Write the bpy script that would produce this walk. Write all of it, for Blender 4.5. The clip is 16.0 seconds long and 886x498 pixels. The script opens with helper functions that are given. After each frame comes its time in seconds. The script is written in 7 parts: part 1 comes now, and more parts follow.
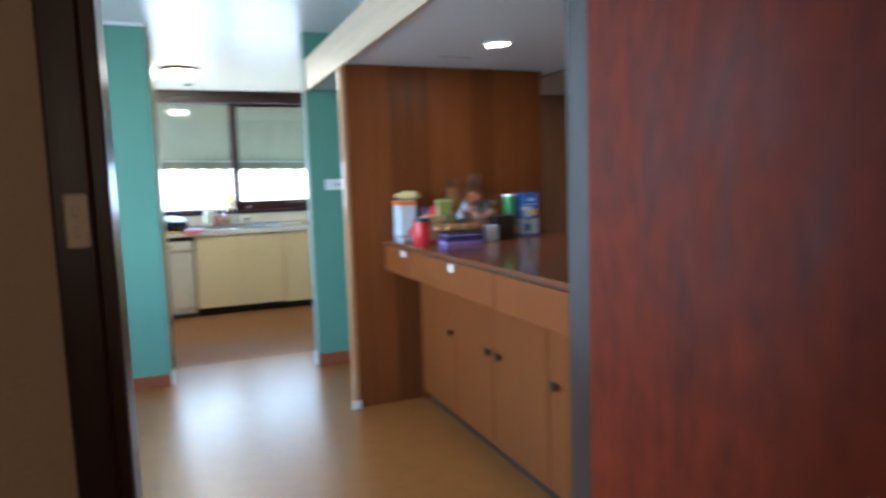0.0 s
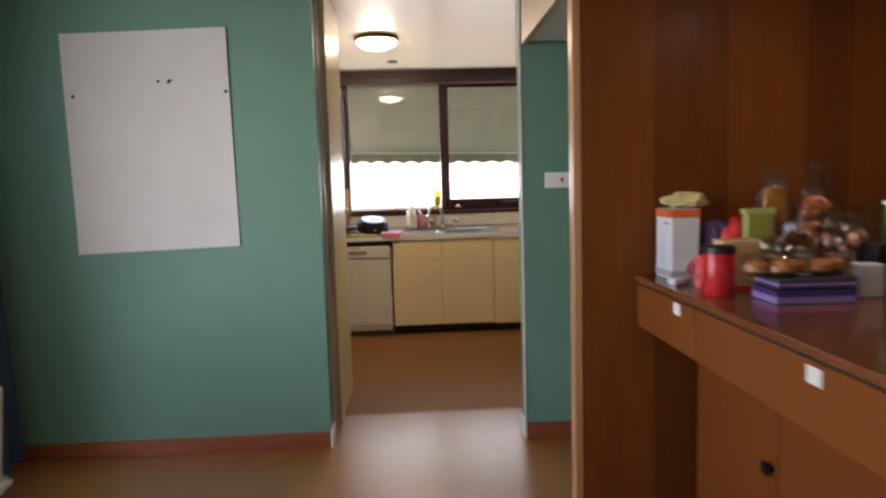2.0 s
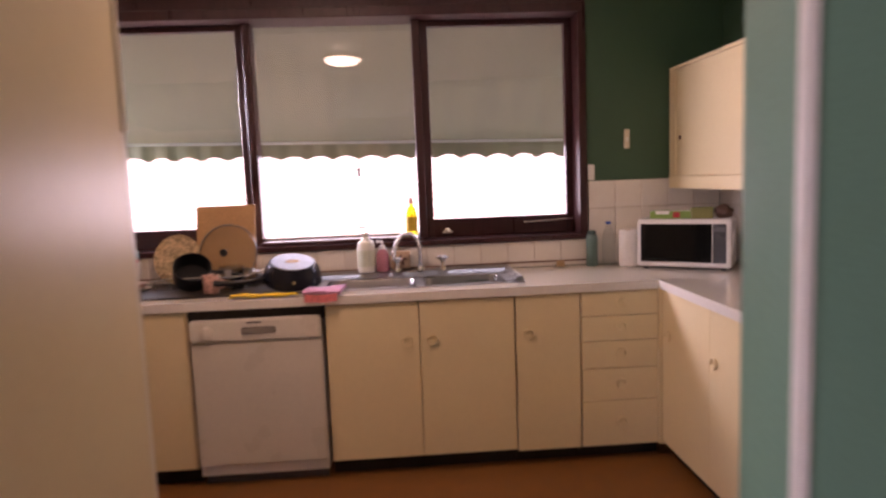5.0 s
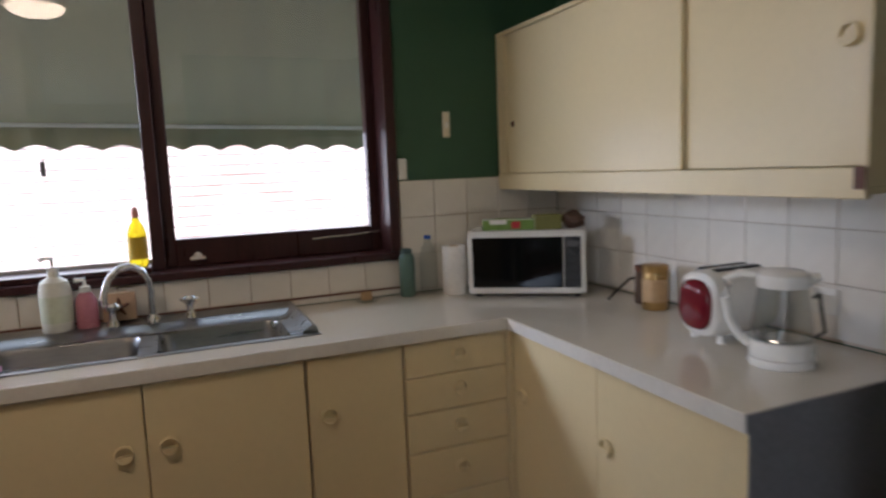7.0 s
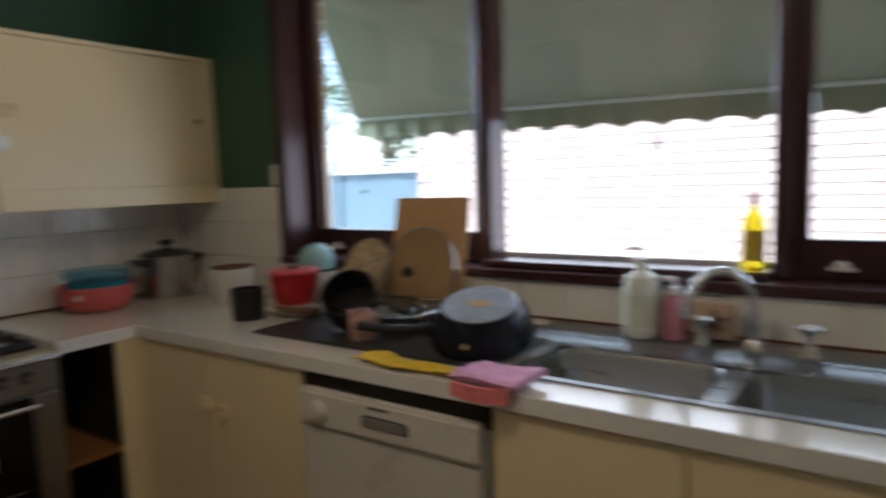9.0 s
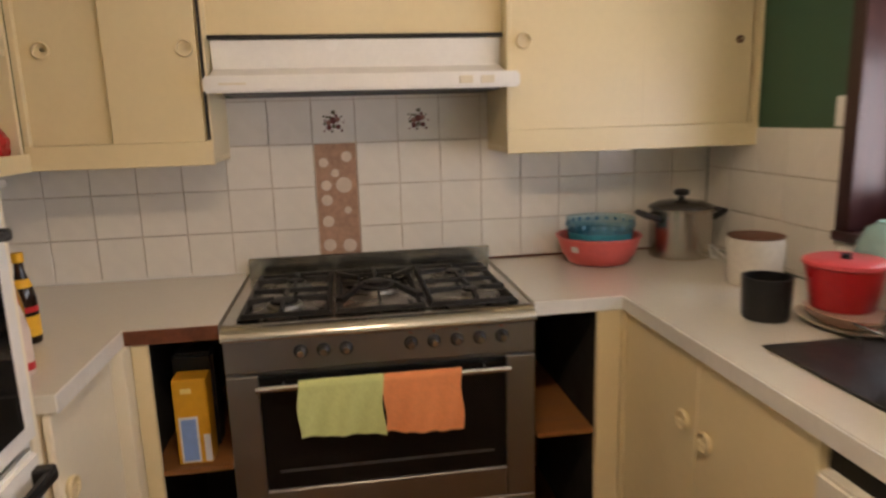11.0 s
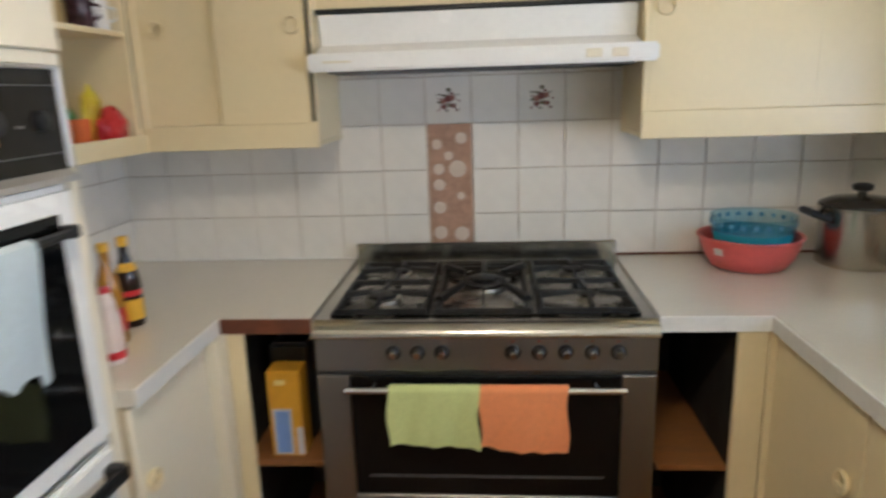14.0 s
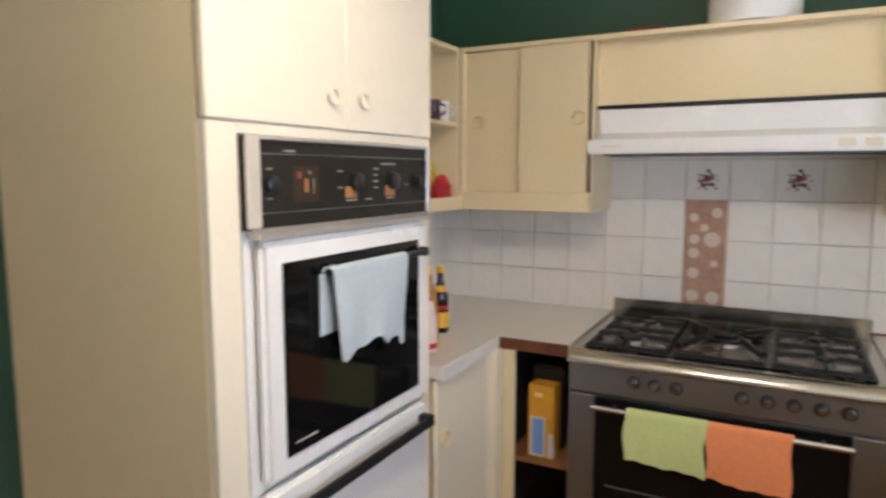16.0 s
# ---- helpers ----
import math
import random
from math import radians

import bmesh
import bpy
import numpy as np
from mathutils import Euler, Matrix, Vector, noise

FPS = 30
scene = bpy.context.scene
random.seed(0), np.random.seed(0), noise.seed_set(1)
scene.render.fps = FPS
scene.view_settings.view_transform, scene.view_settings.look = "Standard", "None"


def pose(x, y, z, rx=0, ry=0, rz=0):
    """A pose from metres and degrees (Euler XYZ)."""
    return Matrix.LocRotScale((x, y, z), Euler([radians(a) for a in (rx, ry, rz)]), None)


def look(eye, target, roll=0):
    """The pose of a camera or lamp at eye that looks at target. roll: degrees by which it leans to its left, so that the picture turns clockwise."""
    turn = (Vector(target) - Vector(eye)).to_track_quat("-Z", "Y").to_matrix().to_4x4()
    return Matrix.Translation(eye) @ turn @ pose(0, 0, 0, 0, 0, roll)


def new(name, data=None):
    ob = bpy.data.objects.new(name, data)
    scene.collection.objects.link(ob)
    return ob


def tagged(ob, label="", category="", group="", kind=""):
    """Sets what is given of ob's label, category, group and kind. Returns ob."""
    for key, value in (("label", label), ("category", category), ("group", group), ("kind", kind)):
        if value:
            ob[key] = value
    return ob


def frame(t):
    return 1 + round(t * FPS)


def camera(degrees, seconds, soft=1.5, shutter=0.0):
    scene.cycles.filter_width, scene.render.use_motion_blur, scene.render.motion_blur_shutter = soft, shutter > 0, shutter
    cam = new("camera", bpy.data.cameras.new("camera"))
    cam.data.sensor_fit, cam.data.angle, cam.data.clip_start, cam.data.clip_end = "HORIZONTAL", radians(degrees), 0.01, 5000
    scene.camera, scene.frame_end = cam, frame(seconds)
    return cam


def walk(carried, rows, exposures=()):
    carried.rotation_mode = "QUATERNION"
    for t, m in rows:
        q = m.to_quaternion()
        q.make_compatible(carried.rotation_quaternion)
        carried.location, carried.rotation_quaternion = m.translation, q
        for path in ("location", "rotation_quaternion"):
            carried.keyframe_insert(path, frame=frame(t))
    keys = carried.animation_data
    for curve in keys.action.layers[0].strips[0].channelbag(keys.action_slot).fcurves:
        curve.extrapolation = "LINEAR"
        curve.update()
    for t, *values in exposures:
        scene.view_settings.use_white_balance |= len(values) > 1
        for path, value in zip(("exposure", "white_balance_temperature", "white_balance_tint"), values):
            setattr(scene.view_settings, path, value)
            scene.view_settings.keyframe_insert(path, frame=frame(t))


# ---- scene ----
cam = camera(68.5, 16.0, soft=2.5, shutter=0.8)
PATH = [
    (0, (-0.067, -0.364, 1.362), (0.687, 1.477, 1.155), -1.9),
    (0.5, (0.15, -0.04, 1.329), (0.551, 1.908, 1.121), -1.5),
    (1, (0.219, 0.337, 1.326), (0.425, 2.315, 1.113), -1.3),
    (1.5, (0.258, 0.742, 1.339), (0.417, 2.726, 1.138), -1.5),
    (2, (0.31, 1.15, 1.364), (0.395, 3.138, 1.164), -1.7),
    (2.5, (0.331, 1.563, 1.354), (0.381, 3.553, 1.162), -1.6),
    (3, (0.347, 2.009, 1.362), (0.403, 3.999, 1.165), -1.4),
    (3.2, (0.343, 2.187, 1.378), (0.404, 4.175, 1.177), -1.6),
    (5.3, (0.501, 4.118, 1.461), (0.66, 6.099, 1.236), -2.5),
    (5.5, (0.505, 4.24, 1.467), (0.822, 6.201, 1.232), -2.0),
    (6, (0.557, 4.55, 1.459), (1.24, 6.414, 1.213), -2.1),
    (6.5, (0.621, 4.782, 1.457), (1.424, 6.596, 1.209), -2.1),
    (7, (0.668, 4.991, 1.441), (1.433, 6.822, 1.196), -2.3),
    (7.5, (0.808, 5.212, 1.431), (1.281, 7.143, 1.215), -2.6),
    (8, (0.884, 5.392, 1.412), (0.862, 7.381, 1.205), -2.1),
    (8.5, (0.89, 5.548, 1.425), (0.301, 7.448, 1.22), -2.2),
    (9, (0.877, 5.715, 1.403), (-0.265, 7.342, 1.19), -1.9),
    (9.5, (0.892, 5.904, 1.401), (-0.719, 7.07, 1.191), -0.9),
    (10, (0.832, 6.014, 1.416), (-1.016, 6.736, 1.163), -1.4),
    (12.3, (-0.129, 6.235, 1.485), (-2.07, 6.386, 1.026), -2.2),
    (12.5, (-0.159, 6.234, 1.486), (-2.098, 6.379, 1.018), -2.1),
    (13, (-0.139, 6.235, 1.487), (-2.076, 6.366, 1.007), -1.8),
    (13.5, (0.01, 6.253, 1.493), (-1.932, 6.296, 1.018), -1.9),
    (14, (0.223, 6.274, 1.492), (-1.714, 6.121, 1.017), -1.9),
    (14.5, (0.372, 6.284, 1.491), (-1.542, 5.895, 1.061), -1.7),
    (15, (0.513, 6.335, 1.485), (-1.371, 5.747, 1.161), -0.5),
    (15.5, (0.63, 6.369, 1.486), (-1.21, 5.628, 1.226), -0.1),
    (16, (0.692, 6.411, 1.485), (-1.063, 5.481, 1.252), -0.0),
]
EXPOSURES = [(0.0, 3.8, 5000, 2), (0.5, 4.05, 5150, 0), (1.0, 4.0, 5350, 4), (1.5, 3.5, 6100, 10), (2.0, 3.0, 7000, 22), (2.5, 2.95, 7300, 27), (3.2, 2.95, 7900, 36), (5.5, 2.75, 7200, 56),
             (6.0, 2.4, 7000, 44), (6.5, 2.25, 6650, 32), (7.0, 2.15, 6200, 21), (7.5, 2.05, 6050, 17), (8.5, 1.9, 5800, 12), (9.0, 2.0, 6000, 14), (9.5, 2.35, 6400, 20), (10.0, 2.7, 7400, 25),
             (12.5, 3.4, 6250, 15), (14.5, 3.45, 5700, 11), (16.0, 3.5, 5800, 17)]
walk(cam, [(t, look(eye, target, roll)) for t, eye, target, roll in PATH], EXPOSURES)

# ---- world, sun, large lights ----
world = bpy.data.worlds.new("World")
scene.world = world
world.use_nodes = True
_nt = world.node_tree
_sky = _nt.nodes.new("ShaderNodeTexSky")
_sky.sky_type = 'NISHITA'
_sky.sun_disc = False
_sky.sun_elevation = radians(59.8)
_sky.sun_rotation = radians(168.1)
_nt.links.new(_sky.outputs[0], _nt.nodes["Background"].inputs[0])
_nt.nodes["Background"].inputs[1].default_value = 0.15


def lamp(name, kind, energy, colour, m, **more):
    data = bpy.data.lights.new(name, kind)
    data.energy, data.color = energy, colour
    for key, value in more.items():
        if key == "size":
            data.size = value
        elif key == "size_y":
            data.shape, data.size_y = 'RECTANGLE', value
        elif key == "angle":
            data.angle = value
        elif key == "radius":
            data.shadow_soft_size = value
    ob = new(name, data)
    ob.matrix_world = m
    return ob


lamp("sun", 'SUN', 3.2, (1.0, 0.95, 0.88), look((1.2, -5.7, 10), (0, 0, 0)), angle=radians(0.6))
# daylight of the dining room's side window
lamp("window_daylight", 'AREA', 6.8, (0.80, 0.92, 1.0), look((-1.80, 2.55, 1.40), (0, 2.55, 1.10)), size=1.5, size_y=1.7)
# area lamp standing in for yard daylight at the kitchen window, under the awning
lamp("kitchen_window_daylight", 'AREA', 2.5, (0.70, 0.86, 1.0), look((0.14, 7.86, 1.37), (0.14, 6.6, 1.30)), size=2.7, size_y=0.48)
# unseen lamp added beyond the awning's open end in place of sky light
lamp("awning_end_fill", 'AREA', 27.0, (0.78, 0.89, 1.0), look((-2.6, 8.4, 2.2), (1.75, 6.3, 0.60)), size=0.6, size_y=0.6)
# fill lamp added to brighten the hall; the back wall has no window
lamp("hall_fill", 'AREA', 0.52, (1.0, 0.64, 0.40), look((-0.3, -2.15, 1.5), (-0.2, 0.6, 1.1)), size=1.2, size_y=1.4)


# ---- materials ----
def mat(name, col, rough=0.5, metal=0.0, var=0.12, scale=6.0, bump=0.05, fine=60.0, stretch=(1, 1, 1), piece=0.0,
        trans=0.0, ior=1.45, emit=0.0, coat=0.0, island=0.0, alpha=1.0, rvar=0.15, spots=None):
    m = bpy.data.materials.new(name)
    m.use_nodes = True
    nt, n = m.node_tree, m.node_tree.nodes
    p = n["Principled BSDF"]
    p.inputs["Roughness"].default_value = rough
    p.inputs["Metallic"].default_value = metal
    p.inputs["IOR"].default_value = ior
    p.inputs["Transmission Weight"].default_value = trans
    p.inputs["Coat Weight"].default_value = coat
    p.inputs["Coat Roughness"].default_value = 0.17
    p.inputs["Coat IOR"].default_value = 2.1
    p.inputs["Alpha"].default_value = alpha
    p.inputs["Base Color"].default_value = (*col, 1)
    if emit:
        p.inputs["Emission Color"].default_value = (*col, 1)
        p.inputs["Emission Strength"].default_value = emit
    if var or bump:
        tc = n.new("ShaderNodeTexCoord")
        mp = n.new("ShaderNodeMapping")
        mp.inputs["Scale"].default_value = stretch
        nt.links.new(tc.outputs["Object"], mp.inputs[0])
        big, small = n.new("ShaderNodeTexNoise"), n.new("ShaderNodeTexNoise")
        big.inputs["Scale"].default_value, small.inputs["Scale"].default_value = scale, fine
        big.inputs["Detail"].default_value = small.inputs["Detail"].default_value = 4
        nt.links.new(mp.outputs[0], big.inputs[0])
        nt.links.new(mp.outputs[0], small.inputs[0])
        add = n.new("ShaderNodeMath")
        add.operation = 'ADD'
        nt.links.new(big.outputs[0], add.inputs[0])
        nt.links.new(small.outputs[0], add.inputs[1])
        last = add
        if piece or island:
            src = n.new("ShaderNodeObjectInfo") if piece else n.new("ShaderNodeNewGeometry")
            mul = n.new("ShaderNodeMath")
            mul.operation = 'MULTIPLY_ADD'
            nt.links.new(src.outputs["Random" if piece else "Random Per Island"], mul.inputs[0])
            mul.inputs[1].default_value = (piece or island)
            nt.links.new(add.outputs[0], mul.inputs[2])
            last = mul
        ramp = n.new("ShaderNodeMapRange")
        lo, hi = 0.7, 1.3 + (piece or island)
        ramp.inputs[1].default_value, ramp.inputs[2].default_value = lo, hi
        ramp.inputs[3].default_value, ramp.inputs[4].default_value = 1 - var, 1 + var
        nt.links.new(last.outputs[0], ramp.inputs[0])
        mix = n.new("ShaderNodeVectorMath")
        mix.operation = 'SCALE'
        mix.inputs[0].default_value = col
        nt.links.new(ramp.outputs[0], mix.inputs["Scale"])
        nt.links.new(mix.outputs[0], p.inputs["Base Color"])
        rr = n.new("ShaderNodeMapRange")
        rr.inputs[1].default_value, rr.inputs[2].default_value = 0.3, 0.7
        rr.inputs[3].default_value, rr.inputs[4].default_value = rough * (1 - rvar), min(1, rough * (1 + rvar))
        nt.links.new(big.outputs[0], rr.inputs[0])
        nt.links.new(rr.outputs[0], p.inputs["Roughness"])
        if bump:
            b = n.new("ShaderNodeBump")
            b.inputs["Strength"].default_value = bump
            b.inputs["Distance"].default_value = 0.01
            nt.links.new(small.outputs[0], b.inputs["Height"])
            nt.links.new(b.outputs[0], p.inputs["Normal"])
    return m


GREEN = mat("teal_green_paint", (0.130, 0.270, 0.20), 0.55, var=0.06, scale=3, bump=0.04, fine=180)
GREEN_K = mat("dark_green_paint", (0.040, 0.105, 0.060), 0.5, var=0.06, scale=3, bump=0.04, fine=180)
BEIGE_WALL = mat("beige_wall_paint", (0.55, 0.44, 0.30), 0.6, var=0.06, scale=3, bump=0.04, fine=160)
WHITE_CEIL = mat("ceiling_paint", (0.80, 0.78, 0.74), 0.3, var=0.015, scale=2, bump=0.01, fine=120, rvar=0.02)
CREAM = mat("cream_gloss_paint", (0.77, 0.645, 0.40), 0.30, var=0.02, scale=4, bump=0.015, fine=45, rvar=0.06)
# lit copy of the cream: window daylight on tower and corner put into colour
CREAM_DAYLIT = mat("daylit_cream_gloss_paint", (0.80, 0.725, 0.57), 0.30, var=0.02, scale=4, bump=0.015, fine=45, rvar=0.06)
CREAM_IN = mat("cream_inner_paint", (0.62, 0.50, 0.32), 0.45, var=0.06, scale=4, bump=0.03)
WORKTOP = mat("pale_laminate", (0.66, 0.62, 0.54), 0.14, var=0.02, scale=3, bump=0, rvar=0.05, ior=1.55, coat=0.3)
EDGE = mat("laminate_edge", (0.72, 0.70, 0.66), 0.35, var=0.05, scale=10, bump=0.02)
BROWN_EDGE = mat("bare_brown_edge", (0.13, 0.04, 0.018), 0.5, var=0.25, scale=20)
FLOOR = mat("brown_cork_floor", (0.30, 0.112, 0.022), 0.35, var=0.14, scale=9, bump=0.0, fine=160, rvar=0.05, ior=1.45, coat=0.7)
FLOOR.node_tree.nodes["Principled BSDF"].inputs["Coat Roughness"].default_value = 0.25
FLOOR_K = mat("dull_red_brown_cork", (0.20, 0.081, 0.022), 0.55, var=0.16, scale=9, bump=0.02, fine=160, rvar=0.08, ior=1.4)
DARK = mat("dark_stained_wood", (0.045, 0.014, 0.014), 0.32, var=0.3, scale=5, bump=0.05, stretch=(8, 8, 0.6))
WALNUT = mat("brown_timber_panelling", (0.16, 0.070, 0.030), 0.4, var=0.3, scale=4, bump=0.03, fine=30, stretch=(6, 6, 0.35))
DOORWOOD = mat("red_brown_door", (0.135, 0.017, 0.0035), 0.5, var=0.35, scale=5, bump=0.02, fine=14, stretch=(3, 3, 1), ior=1.17)
JAMB = mat("dark_jamb_wood", (0.035, 0.018, 0.012), 0.35, var=0.25, scale=5, stretch=(8, 8, 0.6))
VENEER = mat("teak_veneer", (0.140, 0.040, 0.010), 0.36, var=0.34, scale=4, bump=0.03, fine=30, stretch=(6, 6, 0.35), piece=0.9, ior=1.22)
VENEER_H = mat("oak_veneer_front", (0.168, 0.047, 0.0105), 0.36, var=0.2, scale=4, bump=0.03, fine=30, stretch=(6, 6, 0.35), piece=0.3, ior=1.3)
TOPWOOD = mat("polished_dark_top", (0.14, 0.045, 0.018), 0.14, var=0.25, scale=3, bump=0.01, fine=40, stretch=(6, 0.5, 6))
SKIRT = mat("stained_skirting", (0.26, 0.075, 0.03), 0.4, var=0.2, scale=6, stretch=(0.5, 3, 3))
TILE = mat("white_glazed_tile", (0.78, 0.74, 0.68), 0.14, var=0.05, scale=3, bump=0.02, fine=25, piece=0.5)
GROUT = mat("grey_grout", (0.62, 0.53, 0.44), 0.8, var=0.2, scale=20)
PATCH = mat("bare_mortar_patch", (0.41, 0.25, 0.175), 0.85, var=0.2, scale=14, bump=0.2)
STEEL = mat("brushed_steel", (0.27, 0.265, 0.26), 0.36, metal=1.0, var=0.03, scale=14, bump=0.0, fine=220, rvar=0.04)
HOBSTEEL = mat("polished_hob_steel", (0.52, 0.50, 0.45), 0.22, metal=1.0, var=0.03, scale=14, bump=0.0, fine=220, rvar=0.04)
KNOBSTEEL = mat("satin_knob_steel", (0.42, 0.41, 0.40), 0.2, metal=1.0, var=0, bump=0)
CHROME = mat("chrome", (0.75, 0.75, 0.75), 0.12, metal=1.0, var=0, bump=0)
IRON = mat("black_cast_iron", (0.012, 0.011, 0.010), 0.45, var=0.3, scale=20, bump=0.1, ior=1.35)
BLACK = mat("black_plastic", (0.012, 0.012, 0.013), 0.35, var=0.1, bump=0)
BLACKGLASS = mat("black_oven_glass", (0.006, 0.006, 0.006), 0.06, var=0, bump=0, ior=1.33)
# near-black for recesses; in open bays and gaps it stands in for shade
RECESS_DARK = mat("recess_dark", (0.02, 0.016, 0.012), 0.8, var=0.2)
SHELFWOOD = mat("raw_shelf_wood", (0.24, 0.10, 0.032), 0.5, var=0.2, scale=6, stretch=(6, 0.6, 6))
WHITE = mat("white_enamel", (0.82, 0.81, 0.78), 0.25, var=0.03, scale=4, bump=0)
FRIDGE = mat("fridge_enamel", (0.72, 0.69, 0.66), 0.3, var=0.03, scale=4, bump=0.02, fine=200)
ENDGREY = mat("mid_grey_laminate", (0.19, 0.185, 0.195), 0.5, var=0.12, scale=5, bump=0.05)
GREYPANEL = mat("dark_grey_panel", (0.075, 0.072, 0.075), 0.45, var=0.12, scale=5)


def pane_mat(name, tint, rough=0.0, ior=1.45):
    """Thin clear sheet: passes light straight on and mirrors by Fresnel."""
    m = bpy.data.materials.new(name)
    m.use_nodes = True
    nt, n = m.node_tree, m.node_tree.nodes
    n.remove(n["Principled BSDF"])
    clear, gloss = n.new("ShaderNodeBsdfTransparent"), n.new("ShaderNodeBsdfGlossy")
    clear.inputs["Color"].default_value = (*tint, 1)
    gloss.inputs["Roughness"].default_value = rough
    facing, power, gain, mix = n.new("ShaderNodeLayerWeight"), n.new("ShaderNodeMath"), n.new("ShaderNodeMath"), n.new("ShaderNodeMixShader")
    power.operation, gain.operation = 'POWER', 'MULTIPLY_ADD'
    f0 = ((ior - 1) / (ior + 1)) ** 2
    power.inputs[1].default_value = 5.0
    gain.inputs[1].default_value, gain.inputs[2].default_value = 1 - f0, f0
    nt.links.new(facing.outputs["Facing"], power.inputs[0])
    nt.links.new(power.outputs[0], gain.inputs[0])
    nt.links.new(gain.outputs[0], mix.inputs[0])
    nt.links.new(clear.outputs[0], mix.inputs[1])
    nt.links.new(gloss.outputs[0], mix.inputs[2])
    nt.links.new(mix.outputs[0], n["Material Output"].inputs[0])
    return m


GLASS = pane_mat("window_glass", (0.98, 0.99, 0.985))
CLEAR = pane_mat("clear_plastic", (0.90, 0.92, 0.92), 0.06)
CELLO = pane_mat("crackling_cellophane", (0.93, 0.93, 0.92), 0.12, 1.7)
PAPER = mat("white_paper_sheet", (0.64, 0.61, 0.575), 0.7, var=0.03, scale=2, bump=0.05, fine=6)
AWNING = mat("grey_green_canvas", (0.225, 0.222, 0.145), 0.8, var=0.12, scale=2, bump=0.0, fine=300, stretch=(6, 1, 1))
BRICK = mat("pale_painted_brick", (0.56, 0.47, 0.43), 0.8, var=0.12, scale=3, bump=0.1, piece=0.4)
BRICK_RED = mat("rust_brick", (0.46, 0.33, 0.29), 0.8, var=0.2, scale=5, bump=0.1)
MORTAR = mat("grey_mortar", (0.42, 0.36, 0.33), 0.9, var=0.1)
FENCE = mat("blue_grey_steel_fence", (0.12, 0.19, 0.235), 0.5, var=0.08, scale=2)
LEAF = mat("green_leaf", (0.07, 0.12, 0.06), 0.6, var=0.4, scale=2, bump=0, island=0.8)
BARK = mat("grey_bark", (0.14, 0.10, 0.07), 0.9, var=0.3, scale=9, bump=0.3)
GROUND = mat("pale_concrete_ground", (0.62, 0.60, 0.56), 0.9, var=0.15, scale=2, bump=0.1)
CURTAIN = mat("blue_curtain_cloth", (0.035, 0.075, 0.12), 0.85, var=0.2, scale=5, bump=0.1, fine=250)
LAMPGLASS = mat("lit_opal_glass", (1.0, 0.83, 0.60), 0.3, var=0, bump=0, emit=4.2)
DOWNLIT = mat("lit_downlight", (1.0, 0.82, 0.62), 0.3, var=0, bump=0, emit=15.0)
PLATE = mat("cream_switch_plate", (0.70, 0.64, 0.50), 0.35, var=0.05, bump=0)
TABLETOP = mat("pale_blue_table_top", (0.21, 0.33, 0.41), 0.12, var=0.04, scale=3, bump=0)
TABLEEDGE = mat("dark_blue_table_rim", (0.03, 0.05, 0.065), 0.3, var=0.1, bump=0)
CHAIRWHITE = mat("white_moulded_seat", (0.58, 0.57, 0.54), 0.4, var=0.04, scale=4, bump=0)


def plain(name, col, rough=0.5, **more):
    return mat(name, col, rough, var=more.pop("var", 0.08), scale=more.pop("scale", 12), bump=more.pop("bump", 0.0), **more)


# ---- building helpers ----
IDENT = Matrix.Identity(4)
WORLD_OF = {}


def thing(name, at, label="", category="", group="", kind="", rz=0):
    ob = new(name)
    ob.empty_display_size = 0.05
    ob.matrix_basis = pose(*at, 0, 0, rz)
    WORLD_OF[ob.name] = ob.matrix_basis.copy()
    return tagged(ob, label, category, group, kind)


def part(name, bm, material, parent=None, label="", local=False, smooth=False):
    """One mesh object. Its coordinates are the world's, or its parent's if local."""
    me = bpy.data.meshes.new(name)
    bmesh.ops.recalc_face_normals(bm, faces=bm.faces)
    bm.to_mesh(me)
    bm.free()
    me.materials.append(material)
    if smooth:
        me.shade_smooth()
        me.set_sharp_from_angle(angle=radians(38))
    ob = new(name, me)
    WORLD_OF[ob.name] = IDENT.copy()
    if parent is not None:
        ob.parent = parent
        if local:
            WORLD_OF[ob.name] = WORLD_OF[parent.name].copy()
        else:
            ob.matrix_parent_inverse = WORLD_OF[parent.name].inverted()
    if label:
        ob["label"] = label
    return ob


def solid(name, bm, material, label="", category="", group="", kind="", smooth=False):
    return tagged(part(name, bm, material, smooth=smooth), label, category, group, kind)


def box(x0, x1, y0, y1, z0, z1, bevel=0.0, seg=1, m=None, into=None):
    bm = into if into is not None else bmesh.new()
    mid = Matrix.LocRotScale(((x0 + x1) / 2, (y0 + y1) / 2, (z0 + z1) / 2), None, (abs(x1 - x0), abs(y1 - y0), abs(z1 - z0)))
    vs = bmesh.ops.create_cube(bm, size=1.0, matrix=(m @ mid) if m is not None else mid)["verts"]
    if bevel:
        es = list({e for v in vs for e in v.link_edges})
        bmesh.ops.bevel(bm, geom=es, offset=bevel, segments=seg, affect='EDGES', clamp_overlap=True)
    return bm


